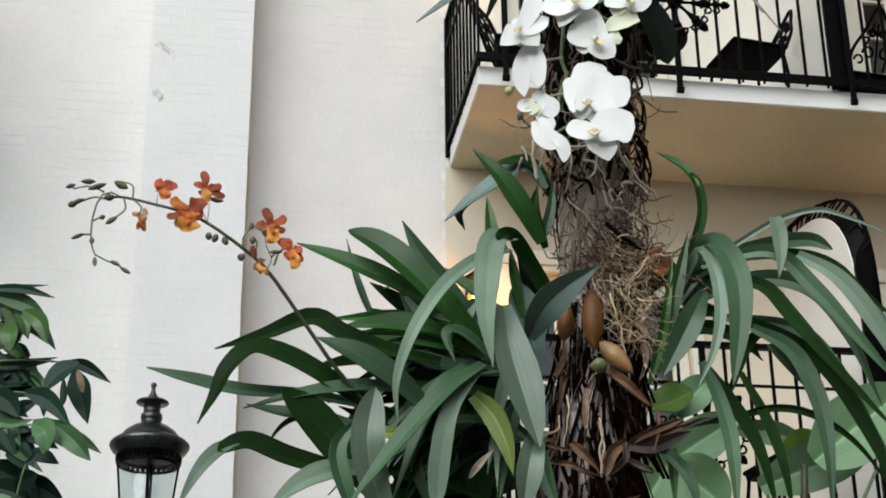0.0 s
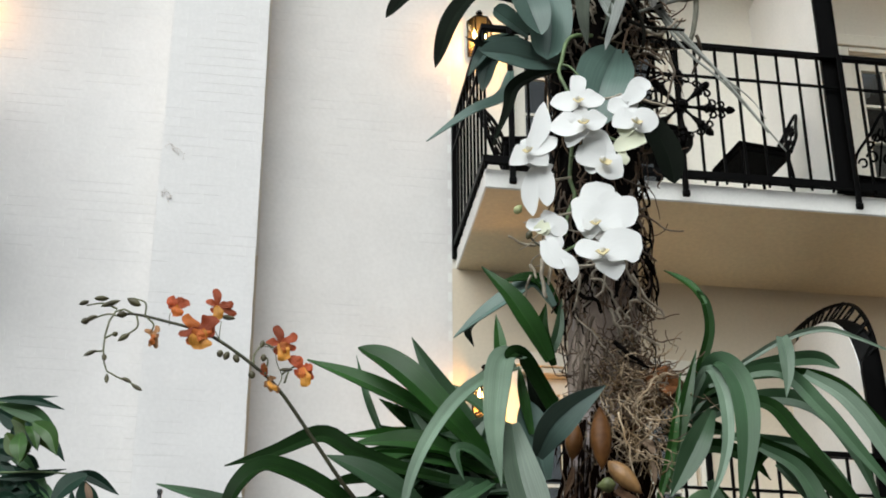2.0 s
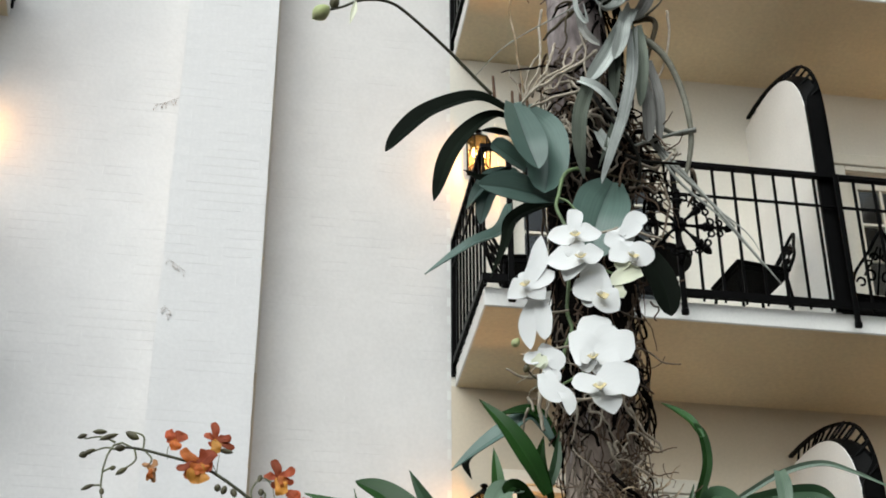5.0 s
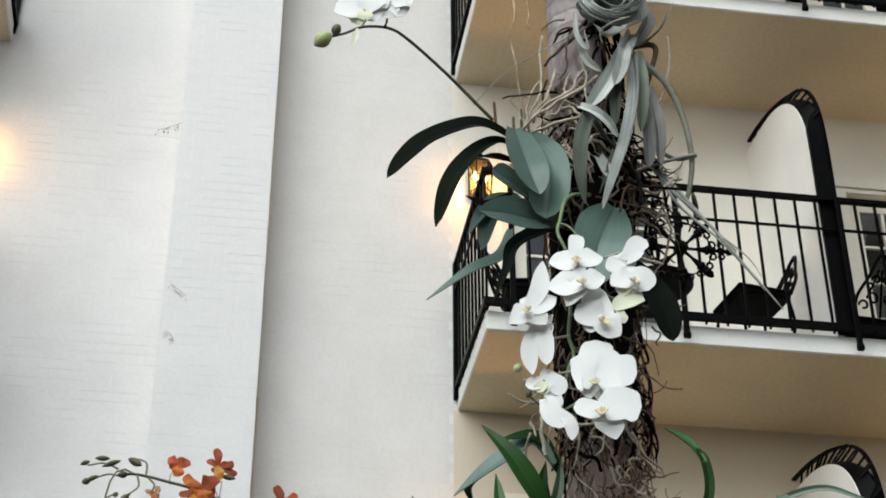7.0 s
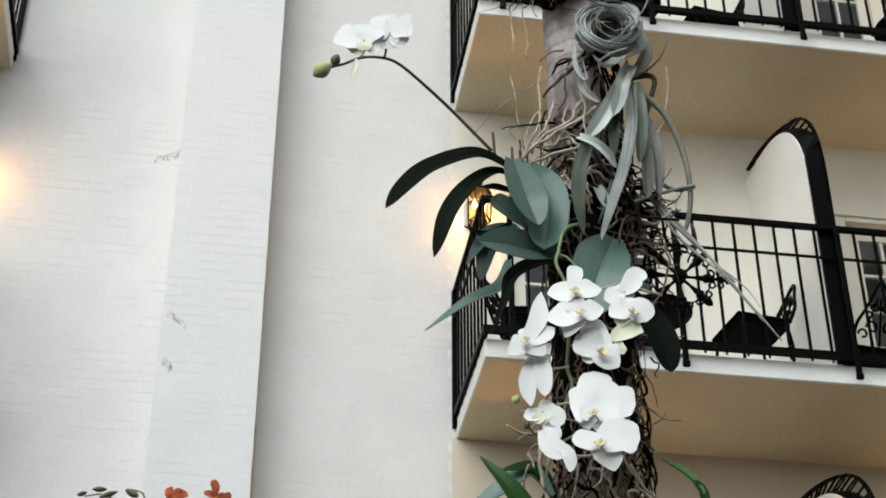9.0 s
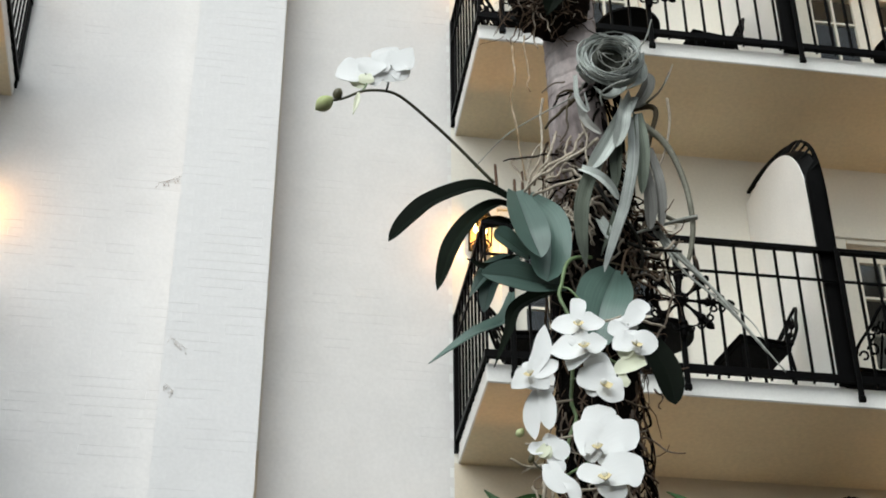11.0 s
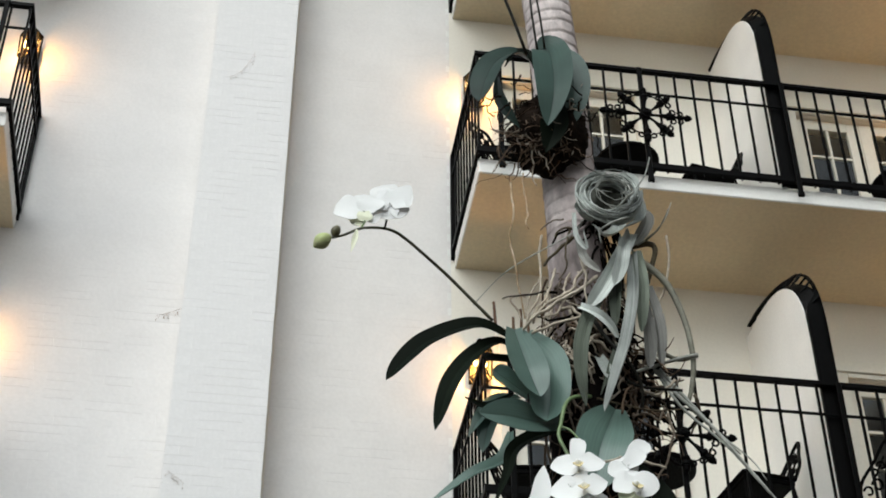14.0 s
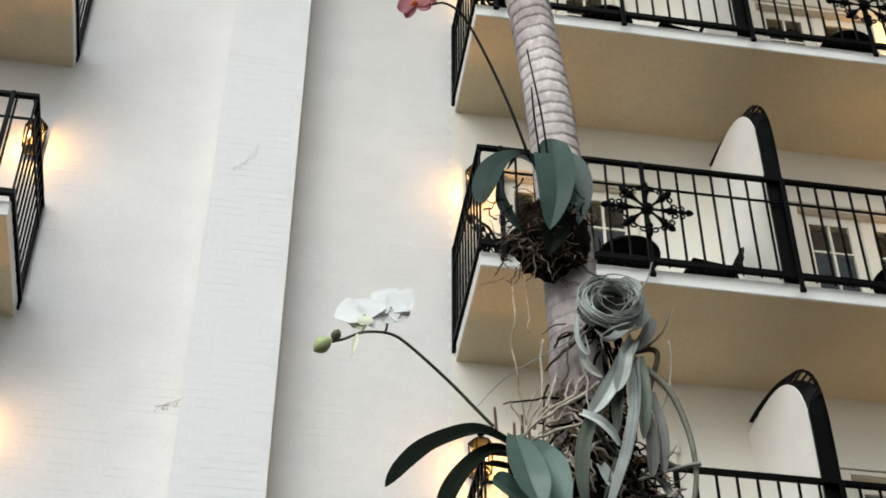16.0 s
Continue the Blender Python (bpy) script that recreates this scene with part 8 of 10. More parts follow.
stem(broad, STEM_GREEN, [(0.625, 2.72, 1.7), (0.6, 2.7, 2.0), (0.446, 2.65, 2.321)], 0.005, 0.003, n=10, name="leaf_stalk")
stem(broad, STEM_GREEN, [(0.625, 2.72, 1.7), (0.6, 2.7, 2.0), (0.627, 2.7, 2.304)], 0.005, 0.003, n=10, name="leaf_stalk")
stem(broad, STEM_GREEN, [(0.625, 2.72, 1.7), (0.6, 2.7, 2.0), (0.739, 2.65, 2.289)], 0.005, 0.003, n=10, name="leaf_stalk")
stem(broad, STEM_GREEN, [(0.625, 2.72, 1.7), (0.6, 2.7, 2.0), (0.556, 2.75, 2.381)], 0.005, 0.003, n=10, name="leaf_stalk")

# ---- shrub ----
shrub = plant("leafy_shrub", (-0.83, 2.6, 0.0), "glossy dark green shrub with drooping leaves beside the lamp", "shrub")
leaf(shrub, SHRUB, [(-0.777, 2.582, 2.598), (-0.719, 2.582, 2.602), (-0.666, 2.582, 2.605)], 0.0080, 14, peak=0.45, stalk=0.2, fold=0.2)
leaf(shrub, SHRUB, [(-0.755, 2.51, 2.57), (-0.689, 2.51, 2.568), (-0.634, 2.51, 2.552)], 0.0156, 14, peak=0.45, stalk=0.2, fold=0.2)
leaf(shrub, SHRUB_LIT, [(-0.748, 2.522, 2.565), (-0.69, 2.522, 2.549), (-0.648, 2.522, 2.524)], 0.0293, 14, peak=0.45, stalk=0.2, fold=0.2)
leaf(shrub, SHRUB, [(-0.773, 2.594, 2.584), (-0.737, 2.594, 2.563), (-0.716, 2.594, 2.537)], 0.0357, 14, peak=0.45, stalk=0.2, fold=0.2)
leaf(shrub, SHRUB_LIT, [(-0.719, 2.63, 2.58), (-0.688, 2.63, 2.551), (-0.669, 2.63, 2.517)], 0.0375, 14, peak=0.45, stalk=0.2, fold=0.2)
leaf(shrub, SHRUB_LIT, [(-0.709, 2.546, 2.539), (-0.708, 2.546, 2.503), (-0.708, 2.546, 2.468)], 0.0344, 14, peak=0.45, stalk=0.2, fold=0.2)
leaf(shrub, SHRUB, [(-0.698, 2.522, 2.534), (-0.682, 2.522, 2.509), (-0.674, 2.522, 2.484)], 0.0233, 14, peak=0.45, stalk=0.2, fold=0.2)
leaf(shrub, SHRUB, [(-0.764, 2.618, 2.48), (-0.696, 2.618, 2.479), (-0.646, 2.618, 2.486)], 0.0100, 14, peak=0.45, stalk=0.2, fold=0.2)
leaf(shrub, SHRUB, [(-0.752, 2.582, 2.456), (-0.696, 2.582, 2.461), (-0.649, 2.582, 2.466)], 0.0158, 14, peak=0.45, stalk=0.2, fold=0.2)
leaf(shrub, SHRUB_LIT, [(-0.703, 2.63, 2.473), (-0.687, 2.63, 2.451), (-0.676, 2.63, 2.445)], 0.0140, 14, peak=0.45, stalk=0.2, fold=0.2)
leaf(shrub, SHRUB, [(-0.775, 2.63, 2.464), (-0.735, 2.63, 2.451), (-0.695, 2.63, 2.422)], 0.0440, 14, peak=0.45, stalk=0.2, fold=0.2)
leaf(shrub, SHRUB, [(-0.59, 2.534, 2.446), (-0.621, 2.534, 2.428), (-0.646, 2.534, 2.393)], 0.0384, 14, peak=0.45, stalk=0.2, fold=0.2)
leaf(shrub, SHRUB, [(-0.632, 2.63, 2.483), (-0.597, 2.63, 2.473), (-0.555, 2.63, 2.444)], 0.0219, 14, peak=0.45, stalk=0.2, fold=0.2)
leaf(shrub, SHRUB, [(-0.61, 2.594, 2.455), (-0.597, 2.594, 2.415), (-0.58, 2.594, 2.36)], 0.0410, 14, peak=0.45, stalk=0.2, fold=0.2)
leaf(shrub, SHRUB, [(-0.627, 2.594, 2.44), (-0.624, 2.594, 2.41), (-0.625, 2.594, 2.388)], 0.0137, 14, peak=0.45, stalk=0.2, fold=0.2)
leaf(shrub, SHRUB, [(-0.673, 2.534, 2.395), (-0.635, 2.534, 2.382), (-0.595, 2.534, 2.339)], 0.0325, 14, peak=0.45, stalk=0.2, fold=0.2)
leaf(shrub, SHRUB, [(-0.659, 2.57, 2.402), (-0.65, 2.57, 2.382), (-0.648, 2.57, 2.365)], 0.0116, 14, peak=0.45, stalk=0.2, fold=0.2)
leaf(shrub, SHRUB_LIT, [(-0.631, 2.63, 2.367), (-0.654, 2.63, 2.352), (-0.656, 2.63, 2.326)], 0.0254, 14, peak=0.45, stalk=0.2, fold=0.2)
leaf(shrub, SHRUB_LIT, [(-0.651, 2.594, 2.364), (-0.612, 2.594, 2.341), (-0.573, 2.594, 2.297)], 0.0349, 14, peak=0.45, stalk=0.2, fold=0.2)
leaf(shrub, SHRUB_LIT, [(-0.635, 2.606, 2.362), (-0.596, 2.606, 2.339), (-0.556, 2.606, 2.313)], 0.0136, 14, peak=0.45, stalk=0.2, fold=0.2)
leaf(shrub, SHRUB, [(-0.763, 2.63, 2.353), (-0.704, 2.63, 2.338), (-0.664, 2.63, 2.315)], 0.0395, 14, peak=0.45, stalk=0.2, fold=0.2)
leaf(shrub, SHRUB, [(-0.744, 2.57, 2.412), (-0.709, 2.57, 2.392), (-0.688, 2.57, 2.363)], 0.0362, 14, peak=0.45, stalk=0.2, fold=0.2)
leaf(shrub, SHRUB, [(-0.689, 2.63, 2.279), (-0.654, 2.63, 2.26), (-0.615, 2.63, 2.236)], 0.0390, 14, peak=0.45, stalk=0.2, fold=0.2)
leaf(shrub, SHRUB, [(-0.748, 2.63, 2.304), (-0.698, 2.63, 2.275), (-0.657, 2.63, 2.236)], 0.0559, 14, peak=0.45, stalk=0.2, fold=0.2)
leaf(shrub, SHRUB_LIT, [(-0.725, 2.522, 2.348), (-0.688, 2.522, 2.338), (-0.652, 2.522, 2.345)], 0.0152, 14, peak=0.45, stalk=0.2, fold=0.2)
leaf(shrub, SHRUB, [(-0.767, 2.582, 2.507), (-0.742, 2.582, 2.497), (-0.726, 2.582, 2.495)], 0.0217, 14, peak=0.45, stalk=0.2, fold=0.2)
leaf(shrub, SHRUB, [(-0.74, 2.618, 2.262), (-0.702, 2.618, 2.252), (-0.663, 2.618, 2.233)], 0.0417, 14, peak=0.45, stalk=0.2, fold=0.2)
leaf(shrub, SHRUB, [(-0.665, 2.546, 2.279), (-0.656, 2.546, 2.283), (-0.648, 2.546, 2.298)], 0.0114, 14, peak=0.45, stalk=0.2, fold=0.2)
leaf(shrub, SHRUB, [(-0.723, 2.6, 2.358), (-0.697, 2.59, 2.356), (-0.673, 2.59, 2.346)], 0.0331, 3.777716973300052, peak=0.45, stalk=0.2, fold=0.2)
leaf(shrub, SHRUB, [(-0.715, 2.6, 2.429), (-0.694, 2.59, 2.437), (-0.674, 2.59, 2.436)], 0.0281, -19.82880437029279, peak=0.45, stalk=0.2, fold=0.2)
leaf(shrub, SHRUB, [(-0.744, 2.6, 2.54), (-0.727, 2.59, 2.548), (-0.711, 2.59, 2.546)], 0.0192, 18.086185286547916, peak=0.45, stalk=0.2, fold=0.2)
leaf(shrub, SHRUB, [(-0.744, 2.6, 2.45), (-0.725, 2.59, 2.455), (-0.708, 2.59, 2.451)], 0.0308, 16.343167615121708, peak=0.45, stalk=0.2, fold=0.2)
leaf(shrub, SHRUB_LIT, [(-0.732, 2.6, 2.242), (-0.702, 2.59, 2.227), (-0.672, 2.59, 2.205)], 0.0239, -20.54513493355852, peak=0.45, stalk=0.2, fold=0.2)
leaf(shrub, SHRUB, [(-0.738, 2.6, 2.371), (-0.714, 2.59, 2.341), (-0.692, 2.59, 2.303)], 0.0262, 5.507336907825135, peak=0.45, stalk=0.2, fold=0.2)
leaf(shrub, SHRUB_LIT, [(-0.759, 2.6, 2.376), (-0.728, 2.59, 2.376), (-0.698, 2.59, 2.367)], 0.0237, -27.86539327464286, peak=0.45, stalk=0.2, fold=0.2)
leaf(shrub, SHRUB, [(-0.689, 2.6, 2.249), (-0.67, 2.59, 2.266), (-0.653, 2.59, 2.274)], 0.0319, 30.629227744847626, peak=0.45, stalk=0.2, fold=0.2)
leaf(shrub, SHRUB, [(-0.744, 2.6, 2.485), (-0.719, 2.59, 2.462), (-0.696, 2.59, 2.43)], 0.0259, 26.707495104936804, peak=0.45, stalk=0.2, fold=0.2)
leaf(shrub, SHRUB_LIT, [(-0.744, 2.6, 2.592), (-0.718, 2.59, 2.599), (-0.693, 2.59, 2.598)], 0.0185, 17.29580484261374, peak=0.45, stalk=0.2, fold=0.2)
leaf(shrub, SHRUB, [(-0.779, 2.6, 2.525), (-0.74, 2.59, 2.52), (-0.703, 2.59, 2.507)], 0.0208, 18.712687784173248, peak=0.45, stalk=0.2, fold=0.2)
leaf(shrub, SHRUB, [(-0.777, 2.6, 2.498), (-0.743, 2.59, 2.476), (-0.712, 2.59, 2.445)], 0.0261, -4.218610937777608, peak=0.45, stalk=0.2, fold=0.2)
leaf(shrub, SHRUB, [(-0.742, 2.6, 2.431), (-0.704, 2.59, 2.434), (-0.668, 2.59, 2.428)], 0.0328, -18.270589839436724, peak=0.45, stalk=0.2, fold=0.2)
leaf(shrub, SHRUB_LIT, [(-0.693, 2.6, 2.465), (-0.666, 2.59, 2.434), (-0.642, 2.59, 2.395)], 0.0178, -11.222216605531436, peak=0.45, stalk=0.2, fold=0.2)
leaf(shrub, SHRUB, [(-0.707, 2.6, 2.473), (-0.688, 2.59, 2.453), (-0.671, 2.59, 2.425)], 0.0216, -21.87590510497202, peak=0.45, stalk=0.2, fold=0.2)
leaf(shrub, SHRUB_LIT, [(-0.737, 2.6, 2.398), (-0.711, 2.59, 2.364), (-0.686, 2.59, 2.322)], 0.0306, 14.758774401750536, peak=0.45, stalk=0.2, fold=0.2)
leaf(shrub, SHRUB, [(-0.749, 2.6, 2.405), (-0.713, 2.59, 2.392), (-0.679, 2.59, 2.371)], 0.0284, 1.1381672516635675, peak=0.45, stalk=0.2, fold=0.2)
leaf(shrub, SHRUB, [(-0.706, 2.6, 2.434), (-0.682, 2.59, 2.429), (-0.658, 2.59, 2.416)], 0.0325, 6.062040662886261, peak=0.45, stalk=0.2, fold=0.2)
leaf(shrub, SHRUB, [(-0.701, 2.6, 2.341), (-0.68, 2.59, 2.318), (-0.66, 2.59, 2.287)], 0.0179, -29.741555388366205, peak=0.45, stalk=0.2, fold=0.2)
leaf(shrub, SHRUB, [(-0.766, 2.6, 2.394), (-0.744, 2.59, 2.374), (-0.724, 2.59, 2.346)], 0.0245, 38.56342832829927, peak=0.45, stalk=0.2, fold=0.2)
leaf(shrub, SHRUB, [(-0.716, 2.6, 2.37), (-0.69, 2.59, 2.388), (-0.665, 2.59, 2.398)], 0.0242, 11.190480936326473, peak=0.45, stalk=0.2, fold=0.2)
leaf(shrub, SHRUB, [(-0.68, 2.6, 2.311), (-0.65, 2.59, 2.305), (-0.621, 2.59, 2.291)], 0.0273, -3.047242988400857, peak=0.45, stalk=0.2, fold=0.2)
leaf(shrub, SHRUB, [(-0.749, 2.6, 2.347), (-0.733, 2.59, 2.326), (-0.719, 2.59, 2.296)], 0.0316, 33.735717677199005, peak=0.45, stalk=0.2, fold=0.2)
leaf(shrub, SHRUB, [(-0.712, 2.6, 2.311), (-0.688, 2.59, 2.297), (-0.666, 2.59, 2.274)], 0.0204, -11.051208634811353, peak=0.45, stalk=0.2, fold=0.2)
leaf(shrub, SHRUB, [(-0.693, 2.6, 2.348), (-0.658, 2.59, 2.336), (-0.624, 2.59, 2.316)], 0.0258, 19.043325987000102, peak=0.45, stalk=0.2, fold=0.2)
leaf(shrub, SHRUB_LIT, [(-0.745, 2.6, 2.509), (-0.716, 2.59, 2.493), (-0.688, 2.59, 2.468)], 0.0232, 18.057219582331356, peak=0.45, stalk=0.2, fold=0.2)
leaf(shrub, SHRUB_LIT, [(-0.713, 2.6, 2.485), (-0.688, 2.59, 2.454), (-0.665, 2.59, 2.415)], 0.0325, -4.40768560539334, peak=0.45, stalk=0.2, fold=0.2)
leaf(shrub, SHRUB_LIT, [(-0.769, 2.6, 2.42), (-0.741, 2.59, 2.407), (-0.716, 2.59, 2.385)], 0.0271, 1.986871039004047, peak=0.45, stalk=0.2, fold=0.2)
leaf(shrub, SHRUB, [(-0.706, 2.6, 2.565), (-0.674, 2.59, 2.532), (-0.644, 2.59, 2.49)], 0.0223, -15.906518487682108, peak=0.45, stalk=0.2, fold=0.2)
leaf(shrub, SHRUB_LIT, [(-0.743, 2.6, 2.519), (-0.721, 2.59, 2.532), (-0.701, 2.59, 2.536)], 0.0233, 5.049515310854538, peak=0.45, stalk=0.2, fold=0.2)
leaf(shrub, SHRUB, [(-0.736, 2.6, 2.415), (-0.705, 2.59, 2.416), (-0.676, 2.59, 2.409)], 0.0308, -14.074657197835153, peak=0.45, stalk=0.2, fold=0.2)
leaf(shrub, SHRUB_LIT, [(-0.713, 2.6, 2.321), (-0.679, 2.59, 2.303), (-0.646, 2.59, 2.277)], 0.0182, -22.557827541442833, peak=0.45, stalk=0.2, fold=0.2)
leaf(shrub, SHRUB, [(-0.727, 2.6, 2.484), (-0.705, 2.59, 2.486), (-0.685, 2.59, 2.479)], 0.0320, 14.277403961895395, peak=0.45, stalk=0.2, fold=0.2)
leaf(shrub, SHRUB, [(-0.757, 2.6, 2.424), (-0.734, 2.59, 2.428), (-0.714, 2.59, 2.423)], 0.0185, 26.252548735849444, peak=0.45, stalk=0.2, fold=0.2)
leaf(shrub, BROAD_OLIVE, [(-0.73, 2.55, 2.551), (-0.697, 2.54, 2.531), (-0.651, 2.54, 2.491)], 0.0333, 14, peak=0.45, stalk=0.2, fold=0.2)
leaf(shrub, BROAD_OLIVE, [(-0.725, 2.55, 2.546), (-0.7, 2.54, 2.511), (-0.701, 2.54, 2.471)], 0.0293, 14, peak=0.45, stalk=0.2, fold=0.2)
leaf(shrub, BROAD_OLIVE, [(-0.737, 2.55, 2.525), (-0.719, 2.54, 2.496), (-0.706, 2.54, 2.476)], 0.0293, 14, peak=0.45, stalk=0.2, fold=0.2)
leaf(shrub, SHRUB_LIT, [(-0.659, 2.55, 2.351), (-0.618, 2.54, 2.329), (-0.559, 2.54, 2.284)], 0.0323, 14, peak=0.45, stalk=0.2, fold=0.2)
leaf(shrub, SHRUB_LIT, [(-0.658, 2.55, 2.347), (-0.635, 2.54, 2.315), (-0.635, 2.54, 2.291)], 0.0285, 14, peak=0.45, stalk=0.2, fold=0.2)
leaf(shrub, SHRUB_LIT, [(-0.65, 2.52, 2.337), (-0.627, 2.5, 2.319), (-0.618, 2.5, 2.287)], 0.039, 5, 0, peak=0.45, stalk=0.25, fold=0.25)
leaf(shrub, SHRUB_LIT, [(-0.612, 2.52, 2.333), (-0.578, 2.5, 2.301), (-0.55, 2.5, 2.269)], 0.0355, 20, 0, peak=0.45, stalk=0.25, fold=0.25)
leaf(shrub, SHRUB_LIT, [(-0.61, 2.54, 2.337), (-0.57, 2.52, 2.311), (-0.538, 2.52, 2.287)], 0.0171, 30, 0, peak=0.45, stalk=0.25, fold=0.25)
leaf(shrub, SHRUB_BROWN, [(-0.585, 2.51, 2.423), (-0.574, 2.49, 2.399), (-0.569, 2.49, 2.379)], 0.0113, 0, 0, peak=0.45, stalk=0.25, fold=0.25, blunt=1.6)
leaf(shrub, SHRUB_FRESH, [(-0.685, 2.52, 2.533), (-0.652, 2.5, 2.506), (-0.636, 2.5, 2.467)], 0.0288, 10, 0, peak=0.45, stalk=0.25, fold=0.25)
leaf(shrub, SHRUB_FRESH, [(-0.7, 2.53, 2.537), (-0.68, 2.51, 2.51), (-0.672, 2.51, 2.481)], 0.0211, -10, 0, peak=0.45, stalk=0.25, fold=0.25)
leaf(shrub, SHRUB_FRESH, [(-0.711, 2.54, 2.522), (-0.705, 2.52, 2.49), (-0.7, 2.52, 2.461)], 0.0307, 5, 0, peak=0.45, stalk=0.25, fold=0.25)
stem(shrub, STEM_OLIVE, [(-0.83, 2.6, 0.0), (-0.85, 2.6, 1.2), (-0.84, 2.58, 2.2), (-0.80, 2.56, 2.75)], 0.012, 0.004)
stem(shrub, STEM_GREEN, [(-0.752, 2.58, 2.466), (-0.677, 2.57, 2.464), (-0.603, 2.57, 2.458)], 0.0020, 0.0015, name='twig', n=8)
stem(shrub, STEM_GREEN, [(-0.766, 2.58, 2.594), (-0.733, 2.57, 2.581), (-0.703, 2.57, 2.564)], 0.0020, 0.0015, name='twig', n=8)
stem(shrub, STEM_GREEN, [(-0.74, 2.58, 2.347), (-0.677, 2.57, 2.351), (-0.617, 2.57, 2.35)], 0.0019, 0.0015, name='twig', n=8)
stem(shrub, STEM_GREEN, [(-0.746, 2.58, 2.406), (-0.706, 2.57, 2.408), (-0.669, 2.57, 2.405)], 0.0020, 0.0015, name='twig', n=8)
stem(shrub, STEM_GREEN, [(-0.682, 2.58, 2.232), (-0.674, 2.57, 2.266), (-0.667, 2.57, 2.295)], 0.0019, 0.0014, name='twig', n=8)

# ---- roots on the trunk ----
def hug_roots(parent, z0, z1, count, reach, r, material, seed, a0=-3.3, a1=0.2, amp=0.012, base=0.004, drop=(0.04, 0.16), swirl=0.9, name="root_tangle"):
    """Crooked roots that cling to the trunk and run down it."""
    rng = random.Random(seed)
    bm = bmesh.new()
    for _ in range(count):
        a, z = rng.uniform(a0, a1), rng.uniform(z0, z1)
        n = rng.randint(7, 11)
        fall, turn = rng.uniform(*drop), rng.uniform(-swirl, swirl)
        off = base + rng.random() * reach
        rr = r * rng.uniform(0.5, 1.3)
        pts = []
        for i in range(n + 1):
            t = i / n
            x, y, tr = trunk_mid(z)
            o = tr + off + amp * math.sin(3.1 * t + a * 3) * (0.3 + t)
            pts.append((x + math.cos(a) * o, y + math.sin(a) * o, z))
            a += turn / n + rng.uniform(-0.13, 0.13)
            z -= fall / n + rng.uniform(-0.006, 0.006)
        tube(bm, spline(pts, n * 2), [rr * (1 - 0.45 * i / (n * 2)) for i in range(n * 2 + 1)], 5)
    ob = part(name, bm, material, parent, "", True)
    ob["kind"] = "stuff"
    return ob


def free_roots(parent, place, spread, count, way, length, r, material, seed, wiggle=0.35, name="root_tangle"):
    """Crooked roots that stand off into the air round a place."""
    rng = random.Random(seed)
    bm = bmesh.new()
    for i in range(count):
        s = Vector(place) + Vector([rng.gauss(0, 1) * q for q in spread])
        d = Vector(way) + Vector([rng.uniform(-1, 1) for _ in range(3)]) * 0.8
        pts = wander(s, d, length * rng.uniform(0.4, 1.2), wiggle, 8, rng.random())
        rr = r * rng.uniform(0.5, 1.3)
        tube(bm, spline(pts, 16), [rr * (1 - 0.5 * k / 16) for k in range(17)], 5)
    ob = part(name, bm, material, parent, "", True)
    ob["kind"] = "stuff"
    return ob


# round the air plant and the flowering orchid
hug_roots(moth, 3.16, 3.28, 10, 0.02, 0.0026, ROOT_PALE, 1, drop=(0.05, 0.17), swirl=1.2)
hug_roots(moth, 2.95, 3.28, 60, 0.025, 0.0026, ROOT, 2)
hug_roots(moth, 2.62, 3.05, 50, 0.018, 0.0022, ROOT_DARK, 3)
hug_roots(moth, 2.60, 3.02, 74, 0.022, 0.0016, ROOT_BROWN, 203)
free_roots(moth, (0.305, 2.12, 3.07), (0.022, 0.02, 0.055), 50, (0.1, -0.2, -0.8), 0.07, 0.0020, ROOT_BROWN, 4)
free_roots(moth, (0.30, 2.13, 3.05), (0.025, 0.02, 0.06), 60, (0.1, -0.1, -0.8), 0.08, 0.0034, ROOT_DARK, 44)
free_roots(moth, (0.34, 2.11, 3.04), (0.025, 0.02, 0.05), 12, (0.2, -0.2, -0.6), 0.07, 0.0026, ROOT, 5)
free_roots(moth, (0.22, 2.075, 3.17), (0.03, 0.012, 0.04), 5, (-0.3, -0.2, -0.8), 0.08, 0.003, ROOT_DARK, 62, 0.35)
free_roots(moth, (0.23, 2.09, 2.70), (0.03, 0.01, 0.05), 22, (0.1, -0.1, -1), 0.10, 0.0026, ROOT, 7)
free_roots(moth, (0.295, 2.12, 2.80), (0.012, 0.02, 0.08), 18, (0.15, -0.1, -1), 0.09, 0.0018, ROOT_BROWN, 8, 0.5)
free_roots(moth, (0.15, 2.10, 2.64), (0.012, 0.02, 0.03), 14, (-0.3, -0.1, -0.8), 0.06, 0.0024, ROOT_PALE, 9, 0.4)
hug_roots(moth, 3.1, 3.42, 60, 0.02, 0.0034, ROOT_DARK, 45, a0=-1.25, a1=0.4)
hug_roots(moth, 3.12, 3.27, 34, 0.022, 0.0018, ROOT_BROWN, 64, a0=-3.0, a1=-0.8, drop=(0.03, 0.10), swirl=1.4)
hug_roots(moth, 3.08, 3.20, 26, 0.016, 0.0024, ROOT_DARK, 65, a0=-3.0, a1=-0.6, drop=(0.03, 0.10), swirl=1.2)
hug_roots(moth, 3.04, 3.20, 22, 0.02, 0.0024, ROOT_PALE, 63, base=0.018, a0=-2.8, a1=-0.6, drop=(0.03, 0.1), swirl=1.6)
